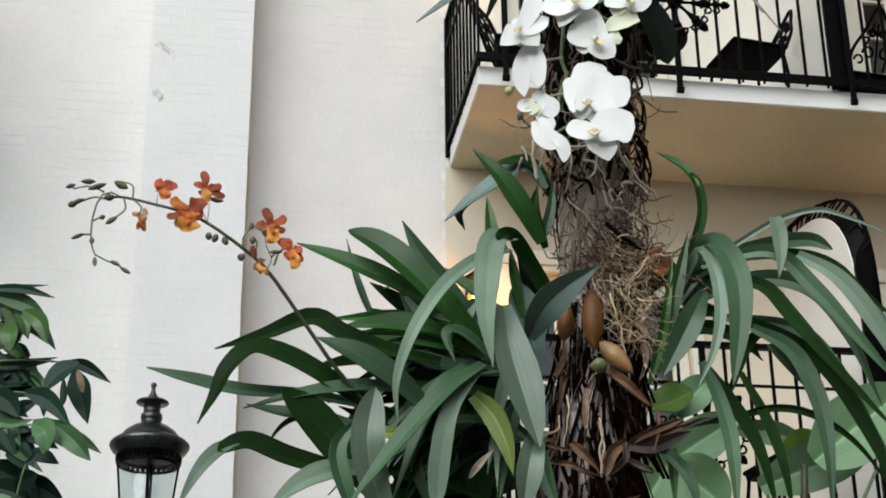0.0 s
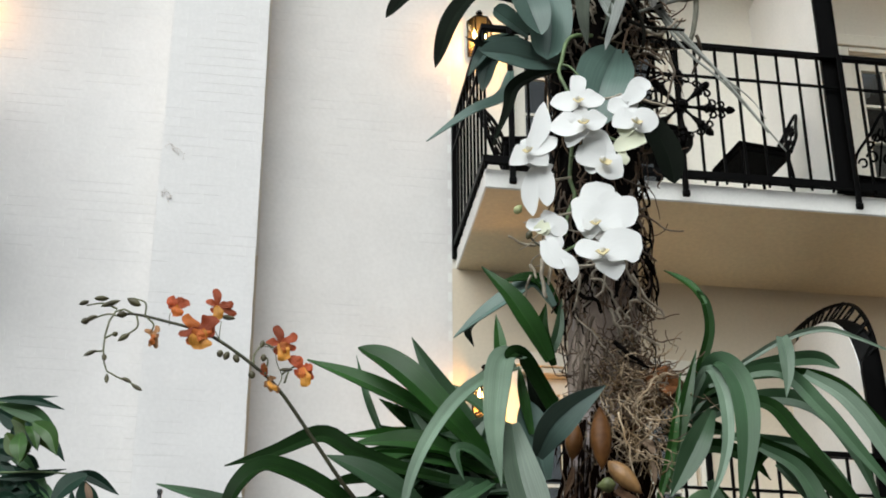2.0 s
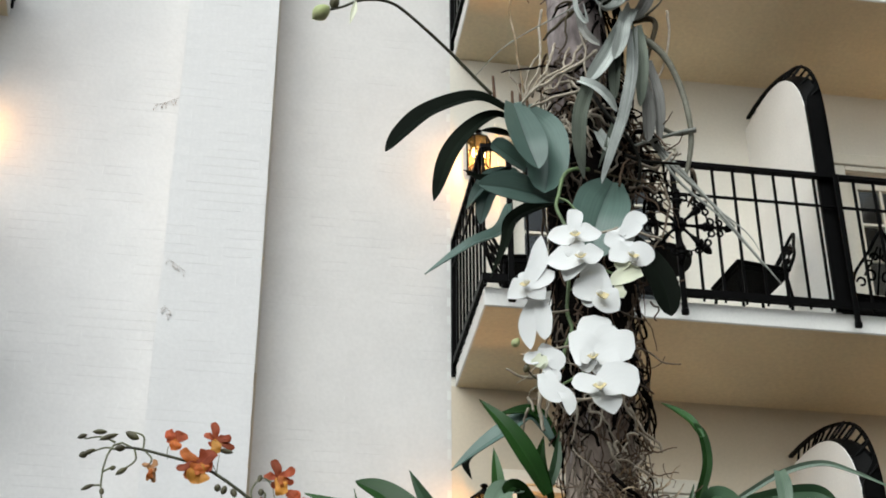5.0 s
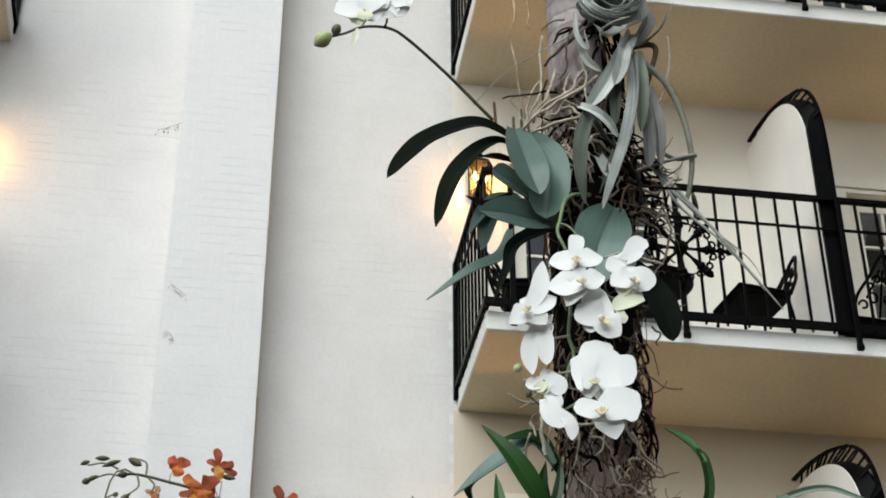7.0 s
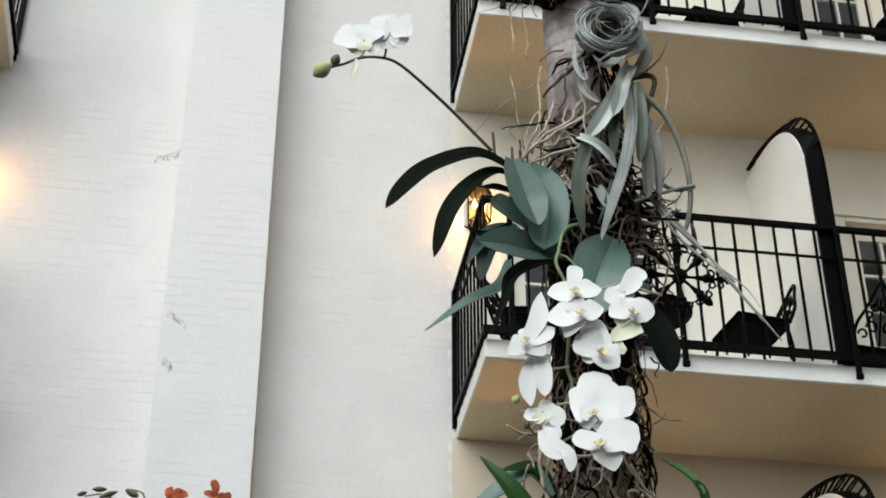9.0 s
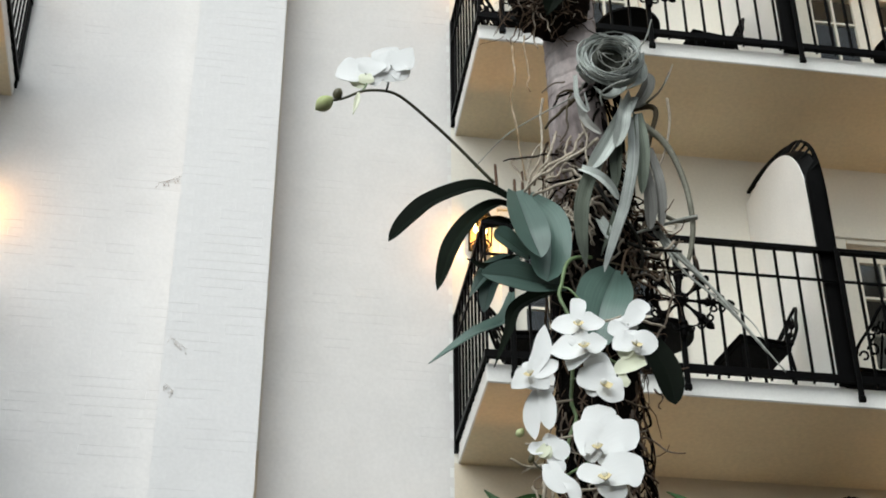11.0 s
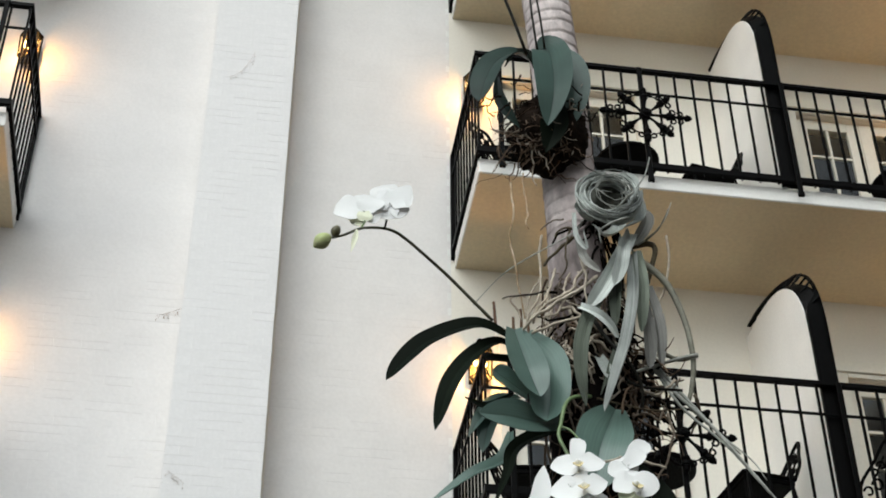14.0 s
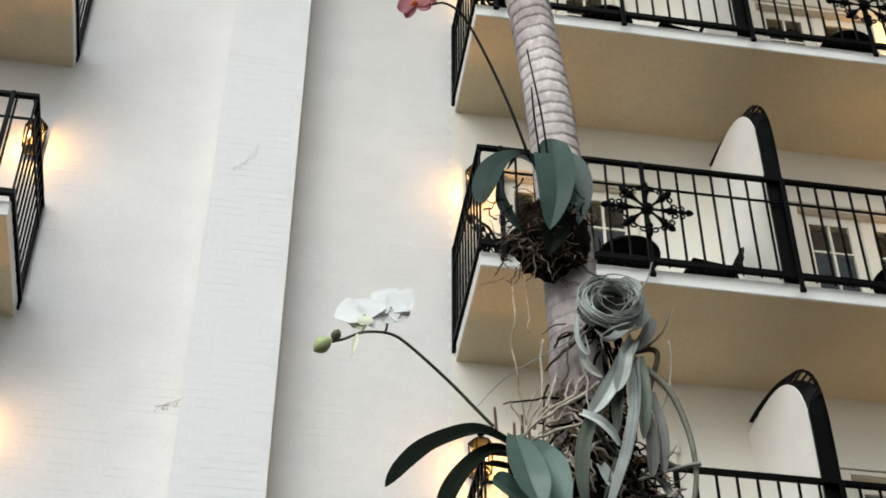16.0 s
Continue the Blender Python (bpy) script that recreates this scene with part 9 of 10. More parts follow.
# single pale roots that run down to the leaves, and threads that hang free
stem(moth, ROOT_PALE, [(0.238, 2.07, 3.259), (0.215, 2.06, 3.224), (0.205, 2.06, 3.198), (0.171, 2.06, 3.177), (0.146, 2.06, 3.148), (0.128, 2.07, 3.13)], 0.003, 0.0022, name='aerial_root', n=20, sides=6)
stem(moth, ROOT_PALE, [(0.251, 2.06, 3.228), (0.22, 2.05, 3.193), (0.192, 2.05, 3.175), (0.168, 2.05, 3.154), (0.141, 2.05, 3.134), (0.125, 2.06, 3.119)], 0.0032, 0.0024, name='aerial_root', n=20, sides=6)
stem(moth, ROOT_PALE, [(0.186, 2.09, 3.266), (0.177, 2.07, 3.223), (0.168, 2.06, 3.189), (0.151, 2.06, 3.164), (0.143, 2.07, 3.139)], 0.0026, 0.0021, name='aerial_root', n=20, sides=6)
stem(moth, ROOT_PALE, [(0.167, 2.1, 3.347), (0.159, 2.09, 3.294), (0.161, 2.07, 3.234), (0.152, 2.06, 3.186), (0.141, 2.06, 3.161), (0.134, 2.07, 3.142)], 0.0025, 0.0019, name='aerial_root', n=20, sides=6)
stem(moth, ROOT_PALE, [(0.223, 2.05, 3.139), (0.192, 2.05, 3.13), (0.164, 2.05, 3.116), (0.139, 2.06, 3.112)], 0.0029, 0.0023, name='aerial_root', n=20, sides=6)
stem(moth, ROOT_PALE, [(0.134, 2.08, 3.201), (0.114, 2.08, 3.201), (0.108, 2.08, 3.192), (0.117, 2.08, 3.176), (0.125, 2.08, 3.153)], 0.002, 0.0017, name='aerial_root', n=20, sides=6)
stem(moth, ROOT_PALE, [(0.158, 2.08, 3.234), (0.145, 2.07, 3.205), (0.135, 2.07, 3.171), (0.132, 2.07, 3.137)], 0.0022, 0.0017, name='aerial_root', n=20, sides=6)
stem(moth, ROOT_PALE, [(0.225, 2.06, 3.269), (0.231, 2.05, 3.226), (0.228, 2.05, 3.191), (0.231, 2.05, 3.157)], 0.0021, 0.0017, name='aerial_root', n=20, sides=6)
stem(moth, ROOT_PALE, [(0.208, 2.07, 3.241), (0.196, 2.06, 3.21), (0.197, 2.06, 3.187), (0.182, 2.05, 3.151), (0.158, 2.05, 3.134)], 0.0022, 0.0017, name='aerial_root', n=20, sides=6)
stem(moth, STEM_BENT, [(0.219, 2.08, 3.328), (0.193, 2.08, 3.301), (0.167, 2.09, 3.273)], 0.0034, 0.0021, name='aerial_root', n=20, sides=6)
stem(moth, STEM_BENT, [(0.225, 2.08, 3.346), (0.203, 2.07, 3.341), (0.188, 2.08, 3.328)], 0.0029, 0.0015, name='aerial_root', n=20, sides=6)
stem(moth, STEM_BENT, [(0.216, 2.08, 3.348), (0.203, 2.07, 3.301), (0.205, 2.07, 3.259), (0.189, 2.07, 3.229)], 0.0021, 0.0015, name='aerial_root', n=20, sides=6)
stem(moth, ROOT, [(0.205, 2.08, 3.368), (0.184, 2.08, 3.363), (0.164, 2.08, 3.343)], 0.0017, 0.0012, name='aerial_root', n=20, sides=6)
stem(moth, STRAW, [(0.115, 2.06, 3.432), (0.118, 2.06, 3.366), (0.11, 2.06, 3.302), (0.118, 2.06, 3.254), (0.122, 2.07, 3.205), (0.131, 2.08, 3.156)], 0.0018, 0.0014, name='hanging_root', n=20, sides=6)
stem(moth, STRAW, [(0.138, 2.07, 3.464), (0.139, 2.07, 3.425), (0.142, 2.07, 3.381), (0.139, 2.07, 3.349), (0.144, 2.07, 3.337)], 0.0015, 0.001, name='hanging_root', n=20, sides=6)
# bare trunk below the flowers
hug_roots(moth, 2.58, 2.70, 40, 0.018, 0.0022, ROOT_DARK, 204, drop=(0.03, 0.10))
hug_roots(moth, 2.55, 2.68, 40, 0.022, 0.0016, ROOT_BROWN, 205, drop=(0.03, 0.10))
hug_roots(palm, 2.06, 2.34, 40, 0.008, 0.0013, ROOT_BROWN, 24, base=0.006, drop=(0.08, 0.22), swirl=0.3)
hug_roots(palm, 2.45, 2.66, 24, 0.008, 0.0015, ROOT, 10, drop=(0.05, 0.2), base=0.003)
hug_roots(palm, 2.52, 2.70, 10, 0.010, 0.0018, ROOT_DARK, 11, drop=(0.05, 0.2), base=0.003)
hug_roots(palm, 2.50, 2.72, 14, 0.03, 0.0024, ROOT_PALE, 12, drop=(0.05, 0.12), a0=-2.3, a1=-0.5, base=0.005)
free_roots(palm, (0.262, 2.085, 2.42), (0.023, 0.012, 0.042), 190, (0.1, -0.3, -0.3), 0.05, 0.0011, STRAW, 13, 0.5)
free_roots(palm, (0.252, 2.09, 2.42), (0.027, 0.010, 0.05), 320, (0.1, -0.2, -0.4), 0.055, 0.0013, ROOT_BROWN, 113, 0.55)
free_roots(palm, (0.258, 2.07, 2.35), (0.026, 0.010, 0.036), 130, (0.1, -0.3, -0.9), 0.06, 0.0011, STRAW, 15, 0.4)
free_roots(palm, (0.23, 2.08, 2.42), (0.03, 0.012, 0.04), 60, (0.0, -0.3, -0.6), 0.07, 0.0014, ROOT, 14, 0.6)
# the fibrous foot of the clumps
def fibre_mantle(z0, z1, count, seed):
    rng = random.Random(seed)
    bm = bmesh.new()
    for _ in range(count):
        a, z = rng.uniform(-3.5, 0.4), rng.uniform(z0, z1)
        x, y, tr = trunk_mid(z)
        o = tr + rng.uniform(-0.006, 0.006)
        p = Vector((x + math.cos(a) * o, y + math.sin(a) * o, z))
        d = Vector((rng.uniform(-0.25, 0.25), rng.uniform(-0.2, 0.1), -1))
        tube(bm, spline(wander(p, d, rng.uniform(0.06, 0.16), 0.12, 4, rng.random()), 6), rng.uniform(0.001, 0.0035), 4)
    ob = part("bark_fibre", bm, FIBRE, palm, "", True)
    ob["kind"] = "stuff"
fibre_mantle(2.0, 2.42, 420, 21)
def husk_strips(count, seed):
    """Torn brown sheaths that stick out of the fibre in all directions."""
    rng = random.Random(seed)
    for _ in range(count):
        a, z = rng.uniform(-2.9, -0.2), rng.uniform(2.05, 2.34)
        x, y, tr = trunk_mid(z)
        o = tr + 0.008
        p = Vector((x + math.cos(a) * o, y + math.sin(a) * o, z))
        d = Vector((math.cos(a) * 0.6 + rng.uniform(-0.6, 0.6), -0.35, rng.uniform(-1.0, 0.5))).normalized()
        q = p + d * rng.uniform(0.03, 0.08)
        m = (p + q) / 2 + Vector((rng.uniform(-1, 1), rng.uniform(-1, 0), rng.uniform(-1, 1))) * 0.012
        leaf(palm, rng.choice((HUSK, HUSK, FIBRE)), [p, m, q], rng.uniform(0.006, 0.018), rng.uniform(-60, 60), rng.uniform(-60, 60), name="dry_sheath", n=7, fold=0.5, wave=0.2)
husk_strips(14, 22)
def mantle(name, z0, z1, extra, material, parent, label, rough=0.016):
    """A matted sleeve round the trunk."""
    bm = bmesh.new()
    rows = []
    n = int((z1 - z0) / 0.022)
    for i in range(n + 1):
        z = z0 + i * 0.022
        x, y, tr = trunk_mid(z)
        ease = min(i, n - i, 4) / 4
        row = []
        for j in range(26):
            a = 2 * math.pi * j / 26
            o = tr + (extra + rough * noise.noise(Vector((math.cos(a) * 4, math.sin(a) * 4, z * 16)))) * ease - 0.002 * (1 - ease)
            row.append(bm.verts.new((x + math.cos(a) * o, y + math.sin(a) * o, z)))
        rows.append(row)
    for a, b in zip(rows, rows[1:]):
        for j in range(26):
            bm.faces.new((a[j], a[(j + 1) % 26], b[(j + 1) % 26], b[j])).smooth = True
    part(name, bm, material, parent, label)


mantle("bark_mantle", 1.75, 2.42, -0.004, FIBRE, palm, "brown fibrous bark with shade in its colour")
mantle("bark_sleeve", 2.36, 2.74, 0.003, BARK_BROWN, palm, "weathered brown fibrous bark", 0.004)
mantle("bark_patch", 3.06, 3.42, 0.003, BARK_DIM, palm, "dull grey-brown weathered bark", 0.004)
mantle("root_sleeve", 2.61, 3.16, 0.012, ROOT_DARK, moth, "matted dark root sleeve with shade in its colour")

# torn sheaths, single roots and a rusty husk at the foot of the clumps
stem(palm, ROOT_PALE, [(0.231, 2.06, 2.524), (0.238, 2.055, 2.499), (0.256, 2.06, 2.496), (0.277, 2.07, 2.485), (0.3, 2.09, 2.482)], 0.0027, 0.0016, name='aerial_root', n=16, sides=6)
stem(palm, ROOT_PALE, [(0.238, 2.055, 2.499), (0.244, 2.055, 2.488), (0.248, 2.06, 2.485)], 0.0019, 0.0011, name='aerial_root', n=6, sides=6)
stem(palm, ROOT, [(0.183, 2.07, 2.398), (0.187, 2.07, 2.44), (0.196, 2.07, 2.482), (0.207, 2.07, 2.517)], 0.004, 0.0023, name='aerial_root', n=16, sides=6)
stem(palm, ROOT, [(0.192, 2.07, 2.415), (0.197, 2.07, 2.457), (0.205, 2.07, 2.492)], 0.0028, 0.0019, name='aerial_root', n=16, sides=6)
stem(palm, ROOT_PALE, [(0.184, 2.05, 2.597), (0.187, 2.05, 2.562), (0.184, 2.06, 2.54), (0.179, 2.07, 2.526)], 0.0022, 0.0014, name='aerial_root', n=16, sides=6)
stem(palm, ROOT_PALE, [(0.225, 2.05, 2.586), (0.222, 2.05, 2.552), (0.21, 2.055, 2.539), (0.193, 2.06, 2.528)], 0.0018, 0.0013, name='aerial_root', n=16, sides=6)
stem(palm, ROOT_PALE, [(0.137, 2.06, 2.603), (0.137, 2.06, 2.571), (0.141, 2.06, 2.542)], 0.0034, 0.0026, name='aerial_root', n=16, sides=6)
stem(palm, ROOT_DARK, [(0.187, 2.055, 2.546), (0.206, 2.05, 2.531), (0.218, 2.06, 2.518)], 0.0032, 0.0024, name='aerial_root', n=16, sides=6)
stem(palm, ROOT_DARK, [(0.233, 2.06, 2.474), (0.254, 2.06, 2.454), (0.277, 2.07, 2.44)], 0.0035, 0.0024, name='aerial_root', n=16, sides=6)
stem(palm, STRAW, [(0.288, 2.05, 2.417), (0.27, 2.04, 2.393), (0.258, 2.05, 2.381)], 0.0019, 0.0014, name='aerial_root', n=16, sides=6)
stem(palm, STRAW, [(0.23, 2.03, 2.356), (0.233, 2.02, 2.329), (0.239, 2.02, 2.303), (0.246, 2.03, 2.267)], 0.0015, 0.0012, name='aerial_root', n=16, sides=6)
stem(palm, STRAW, [(0.131, 2.02, 2.153), (0.15, 2.02, 2.164), (0.155, 2.03, 2.186)], 0.0016, 0.001, name='aerial_root', n=16, sides=6)
stem(palm, STRAW, [(0.205, 2.0, 2.169), (0.203, 2.0, 2.146), (0.206, 2.0, 2.128), (0.202, 2.0, 2.095)], 0.0016, 0.0012, name='aerial_root', n=16, sides=6)
stem(palm, STRAW, [(0.165, 2.02, 2.21), (0.163, 2.01, 2.161), (0.157, 2.01, 2.131)], 0.0013, 0.0009, name='aerial_root', n=16, sides=6)
leaf(palm, HUSK, [(0.123, 2.02, 2.123), (0.13, 2.01, 2.098), (0.128, 2.01, 2.073)], 0.0214, 10, 0, name='dry_sheath', wave=0.3, fold=0.5, stalk=0.6)
leaf(palm, HUSK_RUST, [(0.282, 2.075, 2.432), (0.301, 2.075, 2.419), (0.32, 2.075, 2.413)], 0.0345, 10, 0, name='dry_sheath', blunt=1.7, stalk=0.6, wave=0.35, fold=0.5, ruffle=0.25)
leaf(palm, HUSK_RUST, [(0.27, 2.09, 2.438), (0.288, 2.09, 2.416), (0.302, 2.09, 2.399)], 0.0264, -20, 0, name='dry_sheath', blunt=1.5, stalk=0.6, wave=0.35, fold=0.5, ruffle=0.25)
leaf(palm, HUSK, [(0.22, 2.02, 2.244), (0.24, 2.0, 2.22), (0.269, 2.0, 2.19)], 0.0119, 15, 0, name='dry_sheath', stalk=0.85, blunt=1.1, wave=0.2, fold=0.6)
leaf(palm, HUSK, [(0.168, 2.02, 2.146), (0.181, 2.0, 2.126), (0.199, 2.0, 2.105)], 0.0137, 25, 0, name='dry_sheath', stalk=0.4, blunt=0.9, wave=0.3, fold=0.7)
leaf(palm, HUSK, [(0.144, 2.02, 2.12), (0.166, 2.0, 2.111), (0.201, 2.01, 2.099)], 0.0055, 30, 0, name='dry_sheath', stalk=0.7, wave=0.2, fold=0.5)
leaf(palm, HUSK, [(0.137, 2.02, 2.143), (0.152, 2.0, 2.133), (0.17, 2.01, 2.132)], 0.0048, 20, 0, name='dry_sheath', stalk=0.7, wave=0.2, fold=0.5)
leaf(palm, HUSK, [(0.238, 2.02, 2.148), (0.216, 2.0, 2.126), (0.207, 2.0, 2.096)], 0.0158, -25, 0, name='dry_sheath', stalk=0.5, peak=0.6, blunt=1.3, wave=0.25, fold=0.7)
leaf(palm, HUSK_DARK, [(0.236, 2.02, 2.146), (0.232, 2.0, 2.119), (0.211, 2.005, 2.097)], 0.0103, -40, 0, name='dry_sheath', stalk=0.5, peak=0.6, wave=0.25, fold=0.5)
leaf(palm, HUSK, [(0.247, 2.03, 2.151), (0.269, 2.01, 2.157), (0.31, 2.0, 2.171)], 0.0097, 30, 0, name='dry_sheath', stalk=0.8, blunt=1.8, wave=0.15, fold=0.5)
leaf(palm, HUSK_DARK, [(0.243, 2.03, 2.146), (0.276, 2.02, 2.142), (0.32, 2.01, 2.157)], 0.0194, 20, 0, name='dry_sheath', stalk=0.7, blunt=1.2, wave=0.15, fold=0.4)
leaf(palm, HUSK_DARK, [(0.314, 2.03, 2.167), (0.334, 2.02, 2.174), (0.354, 2.01, 2.175)], 0.0063, 10, 0, name='dry_sheath', stalk=0.8, blunt=1, wave=0.1, fold=0.4)
leaf(palm, HUSK, [(0.281, 2.02, 2.189), (0.28, 2.01, 2.161), (0.271, 2.01, 2.129)], 0.0045, 10, 0, name='dry_sheath', stalk=0.8, wave=0.2, fold=0.5)
leaf(palm, HUSK_DARK, [(0.24, 2.02, 2.123), (0.254, 2.0, 2.108), (0.268, 2.0, 2.103)], 0.0082, 15, 0, name='dry_sheath', stalk=0.7, blunt=2, wave=0.2, fold=0.4)
leaf(palm, STRAW_DULL, [(0.191, 2.03, 2.223), (0.187, 2.01, 2.19), (0.185, 2.01, 2.163)], 0.0077, 0, 0, name='dry_sheath', stalk=0.9, blunt=2.5, wave=0.15, fold=0.5)
leaf(palm, STRAW_DULL, [(0.262, 2.03, 2.315), (0.27, 2.03, 2.309), (0.275, 2.03, 2.298)], 0.0108, 15, 0, name='dry_sheath', stalk=0.7, blunt=1.8, wave=0.35, fold=0.5, ruffle=0.25)
leaf(palm, STRAW_DULL, [(0.273, 2.04, 2.29), (0.275, 2.04, 2.275), (0.274, 2.04, 2.259)], 0.0065, 15, 0, name='dry_sheath', stalk=0.7, blunt=1.8, wave=0.2, fold=0.4)
stem(palm, ROOT, [(0.193, 2.05, 2.483), (0.191, 2.05, 2.458), (0.183, 2.05, 2.429), (0.185, 2.05, 2.407)], 0.0017, 0.0012, name='aerial_root', n=14, sides=6)
stem(palm, ROOT, [(0.181, 2.05, 2.483), (0.181, 2.05, 2.454), (0.174, 2.05, 2.434), (0.174, 2.05, 2.405)], 0.0015, 0.0011, name='aerial_root', n=14, sides=6)
stem(palm, ROOT_PALE, [(0.264, 2.05, 2.482), (0.276, 2.05, 2.473), (0.295, 2.05, 2.463)], 0.0011, 0.0008, name='aerial_root', n=14, sides=6)
stem(palm, ROOT_DARK, [(0.285, 2.05, 2.466), (0.29, 2.05, 2.453), (0.288, 2.05, 2.437), (0.283, 2.05, 2.421)], 0.0013, 0.0009, name='aerial_root', n=14, sides=6)
stem(palm, STRAW, [(0.234, 2.05, 2.393), (0.236, 2.05, 2.361), (0.242, 2.05, 2.341), (0.237, 2.05, 2.322)], 0.0009, 0.0006, name='aerial_root', n=14, sides=6)
stem(palm, STRAW_DULL, [(0.21, 2.05, 2.192), (0.211, 2.05, 2.17), (0.208, 2.05, 2.141), (0.21, 2.05, 2.112)], 0.0009, 0.0006, name='aerial_root', n=14, sides=6)
stem(palm, STRAW_DULL, [(0.171, 2.05, 2.23), (0.167, 2.05, 2.193), (0.168, 2.05, 2.159)], 0.0007, 0.0005, name='aerial_root', n=14, sides=6)
stem(palm, STRAW_DULL, [(0.155, 2.05, 2.178), (0.152, 2.05, 2.152), (0.138, 2.05, 2.129)], 0.0014, 0.001, name='aerial_root', n=14, sides=6)
stem(palm, STRAW_DULL, [(0.212, 2.05, 2.222), (0.208, 2.05, 2.185), (0.212, 2.05, 2.152)], 0.0007, 0.0005, name='aerial_root', n=14, sides=6)
stem(palm, STRAW, [(0.257, 2.05, 2.389), (0.271, 2.05, 2.403), (0.284, 2.05, 2.415)], 0.0009, 0.0006, name='aerial_root', n=14, sides=6)
stem(palm, STRAW, [(0.255, 2.05, 2.386), (0.259, 2.05, 2.365), (0.253, 2.05, 2.345)], 0.0007, 0.0005, name='aerial_root', n=14, sides=6)
stem(palm, STRAW, [(0.306, 2.05, 2.375), (0.291, 2.05, 2.36), (0.278, 2.05, 2.341)], 0.0007, 0.0005, name='aerial_root', n=14, sides=6)
stem(palm, STRAW, [(0.226, 2.05, 2.314), (0.243, 2.05, 2.298), (0.259, 2.05, 2.31)], 0.0007, 0.0005, name='aerial_root', n=14, sides=6)
stem(palm, ROOT_BROWN, [(0.266, 2.05, 2.433), (0.246, 2.05, 2.413), (0.223, 2.05, 2.409)], 0.0009, 0.0007, name='aerial_root', n=14, sides=6)
stem(palm, ROOT_DARK, [(0.279, 2.05, 2.43), (0.258, 2.05, 2.437), (0.237, 2.05, 2.454)], 0.0017, 0.0012, name='aerial_root', n=14, sides=6)
# root ball of the high orchid, and threads hanging from it
bm = bmesh.new()
bmesh.ops.create_icosphere(bm, subdivisions=4, radius=1.0)
for v in bm.verts:
    k = 1 + 0.25 * noise.noise(v.co * 3) + 0.12 * noise.noise(v.co * 9)
    v.co = Vector((v.co.x * 0.068 * k, v.co.y * 0.058 * k, v.co.z * 0.070 * k)) + Vector((0.188, 2.09, 3.565))
part("root_ball", bm, BALL_BROWN, high, "dark matted root ball", True)
free_roots(high, (0.179, 2.06, 3.572), (0.036, 0.02, 0.042), 150, (0, -0.3, -0.6), 0.05, 0.0017, BALL_BROWN, 31, 0.6)
free_roots(high, (0.175, 2.06, 3.54), (0.036, 0.018, 0.035), 110, (-0.05, -0.2, -0.9), 0.06, 0.0012, ROOT_BROWN, 34, 0.45)
free_roots(high, (0.179 - 0.03, 2.05, 3.572 - 0.03), (0.02, 0.015, 0.03), 16, (-0.2, -0.3, -0.7), 0.06, 0.0016, ROOT, 32, 0.6)
free_roots(high, (0.179 + 0.05, 2.07, 3.572 + 0.01), (0.012, 0.015, 0.05), 14, (0.3, -0.2, -0.5), 0.08, 0.0016, ROOT_PALE, 33, 0.5)
for k, (dx, ln, sd) in enumerate(((-0.028, 0.10, 5), (-0.01, 0.08, 6), (0.02, 0.06, 7))):
    stem(high, ROOT_PALE, wander((0.179 + dx, 2.06, 3.572 - 0.04), (0.02, 0, -1), ln, 0.32, 12, sd, (0, 0, -1), 0.3), 0.0019, 0.0012, name="hanging_root")


# ---- post lantern ----
LAMP_METAL = surface("painted_lantern_metal", (0.075, 0.078, 0.082), 0.30, metal=0.75, vary=0.3, coarse=15, fine=120, bump=0.15, spec=0.5)
GLASS_CLEAR = glass("lantern_glass", (0.95, 0.98, 0.97))
post = thing("street_lamp", Matrix.Translation((-0.767, 4.2, 0.0)), "black metal garden lantern with tapered glass on a post", "lamp")
H0 = 2.81
bm = bmesh.new()
lathe(bm, [(0.0, 0.181), (0.006, 0.180), (0.0085, 0.174), (0.006, 0.167), (0.005, 0.160), (0.009, 0.148), (0.017, 0.136), (0.022, 0.130), (0.043, 0.126), (0.044, 0.121),
           (0.024, 0.119), (0.0225, 0.092), (0.029, 0.088), (0.029, 0.076), (0.026, 0.070), (0.030, 0.062), (0.048, 0.054), (0.068, 0.040), (0.082, 0.022), (0.086, 0.016),
           (0.100, 0.012), (0.107, 0.004), (0.107, -0.004), (0.098, -0.018), (0.088, -0.026), (0.085, -0.030), (0.0, -0.031)], (0, 0, H0), 32)
part("roof", bm, LAMP_METAL, post, "", True)
bm = bmesh.new()
for i in range(36):
    a = 2 * math.pi * i / 36
    rod(bm, (math.cos(a) * 0.084, math.sin(a) * 0.084, H0 - 0.031), (math.cos(a) * 0.082, math.sin(a) * 0.082, H0 - 0.050), 0.0052, 0.0052, 5)
for i in range(36):
    a, b = 2 * math.pi * i / 36, 2 * math.pi * (i + 1) / 36
    rod(bm, (math.cos(a) * 0.081, math.sin(a) * 0.081, H0 - 0.053), (math.cos(b) * 0.081, math.sin(b) * 0.081, H0 - 0.053), 0.0045, 0.0045, 5)
lathe(bm, [(0.0775, -0.030), (0.082, -0.030), (0.0815, -0.0425), (0.0770, -0.0425), (0.0775, -0.030)], (0, 0, H0), 32)
part("vent_ring", bm, IRON, post, "pierced black vent ring")
bm = bmesh.new()
lathe(bm, [(0.078, -0.057), (0.052, -0.27), (0.049, -0.27), (0.075, -0.057)], (0, 0, H0), 32)
shade = part("glass_shade", bm, GLASS_CLEAR, post, "clear tapered glass", True)
shade.visible_shadow = False
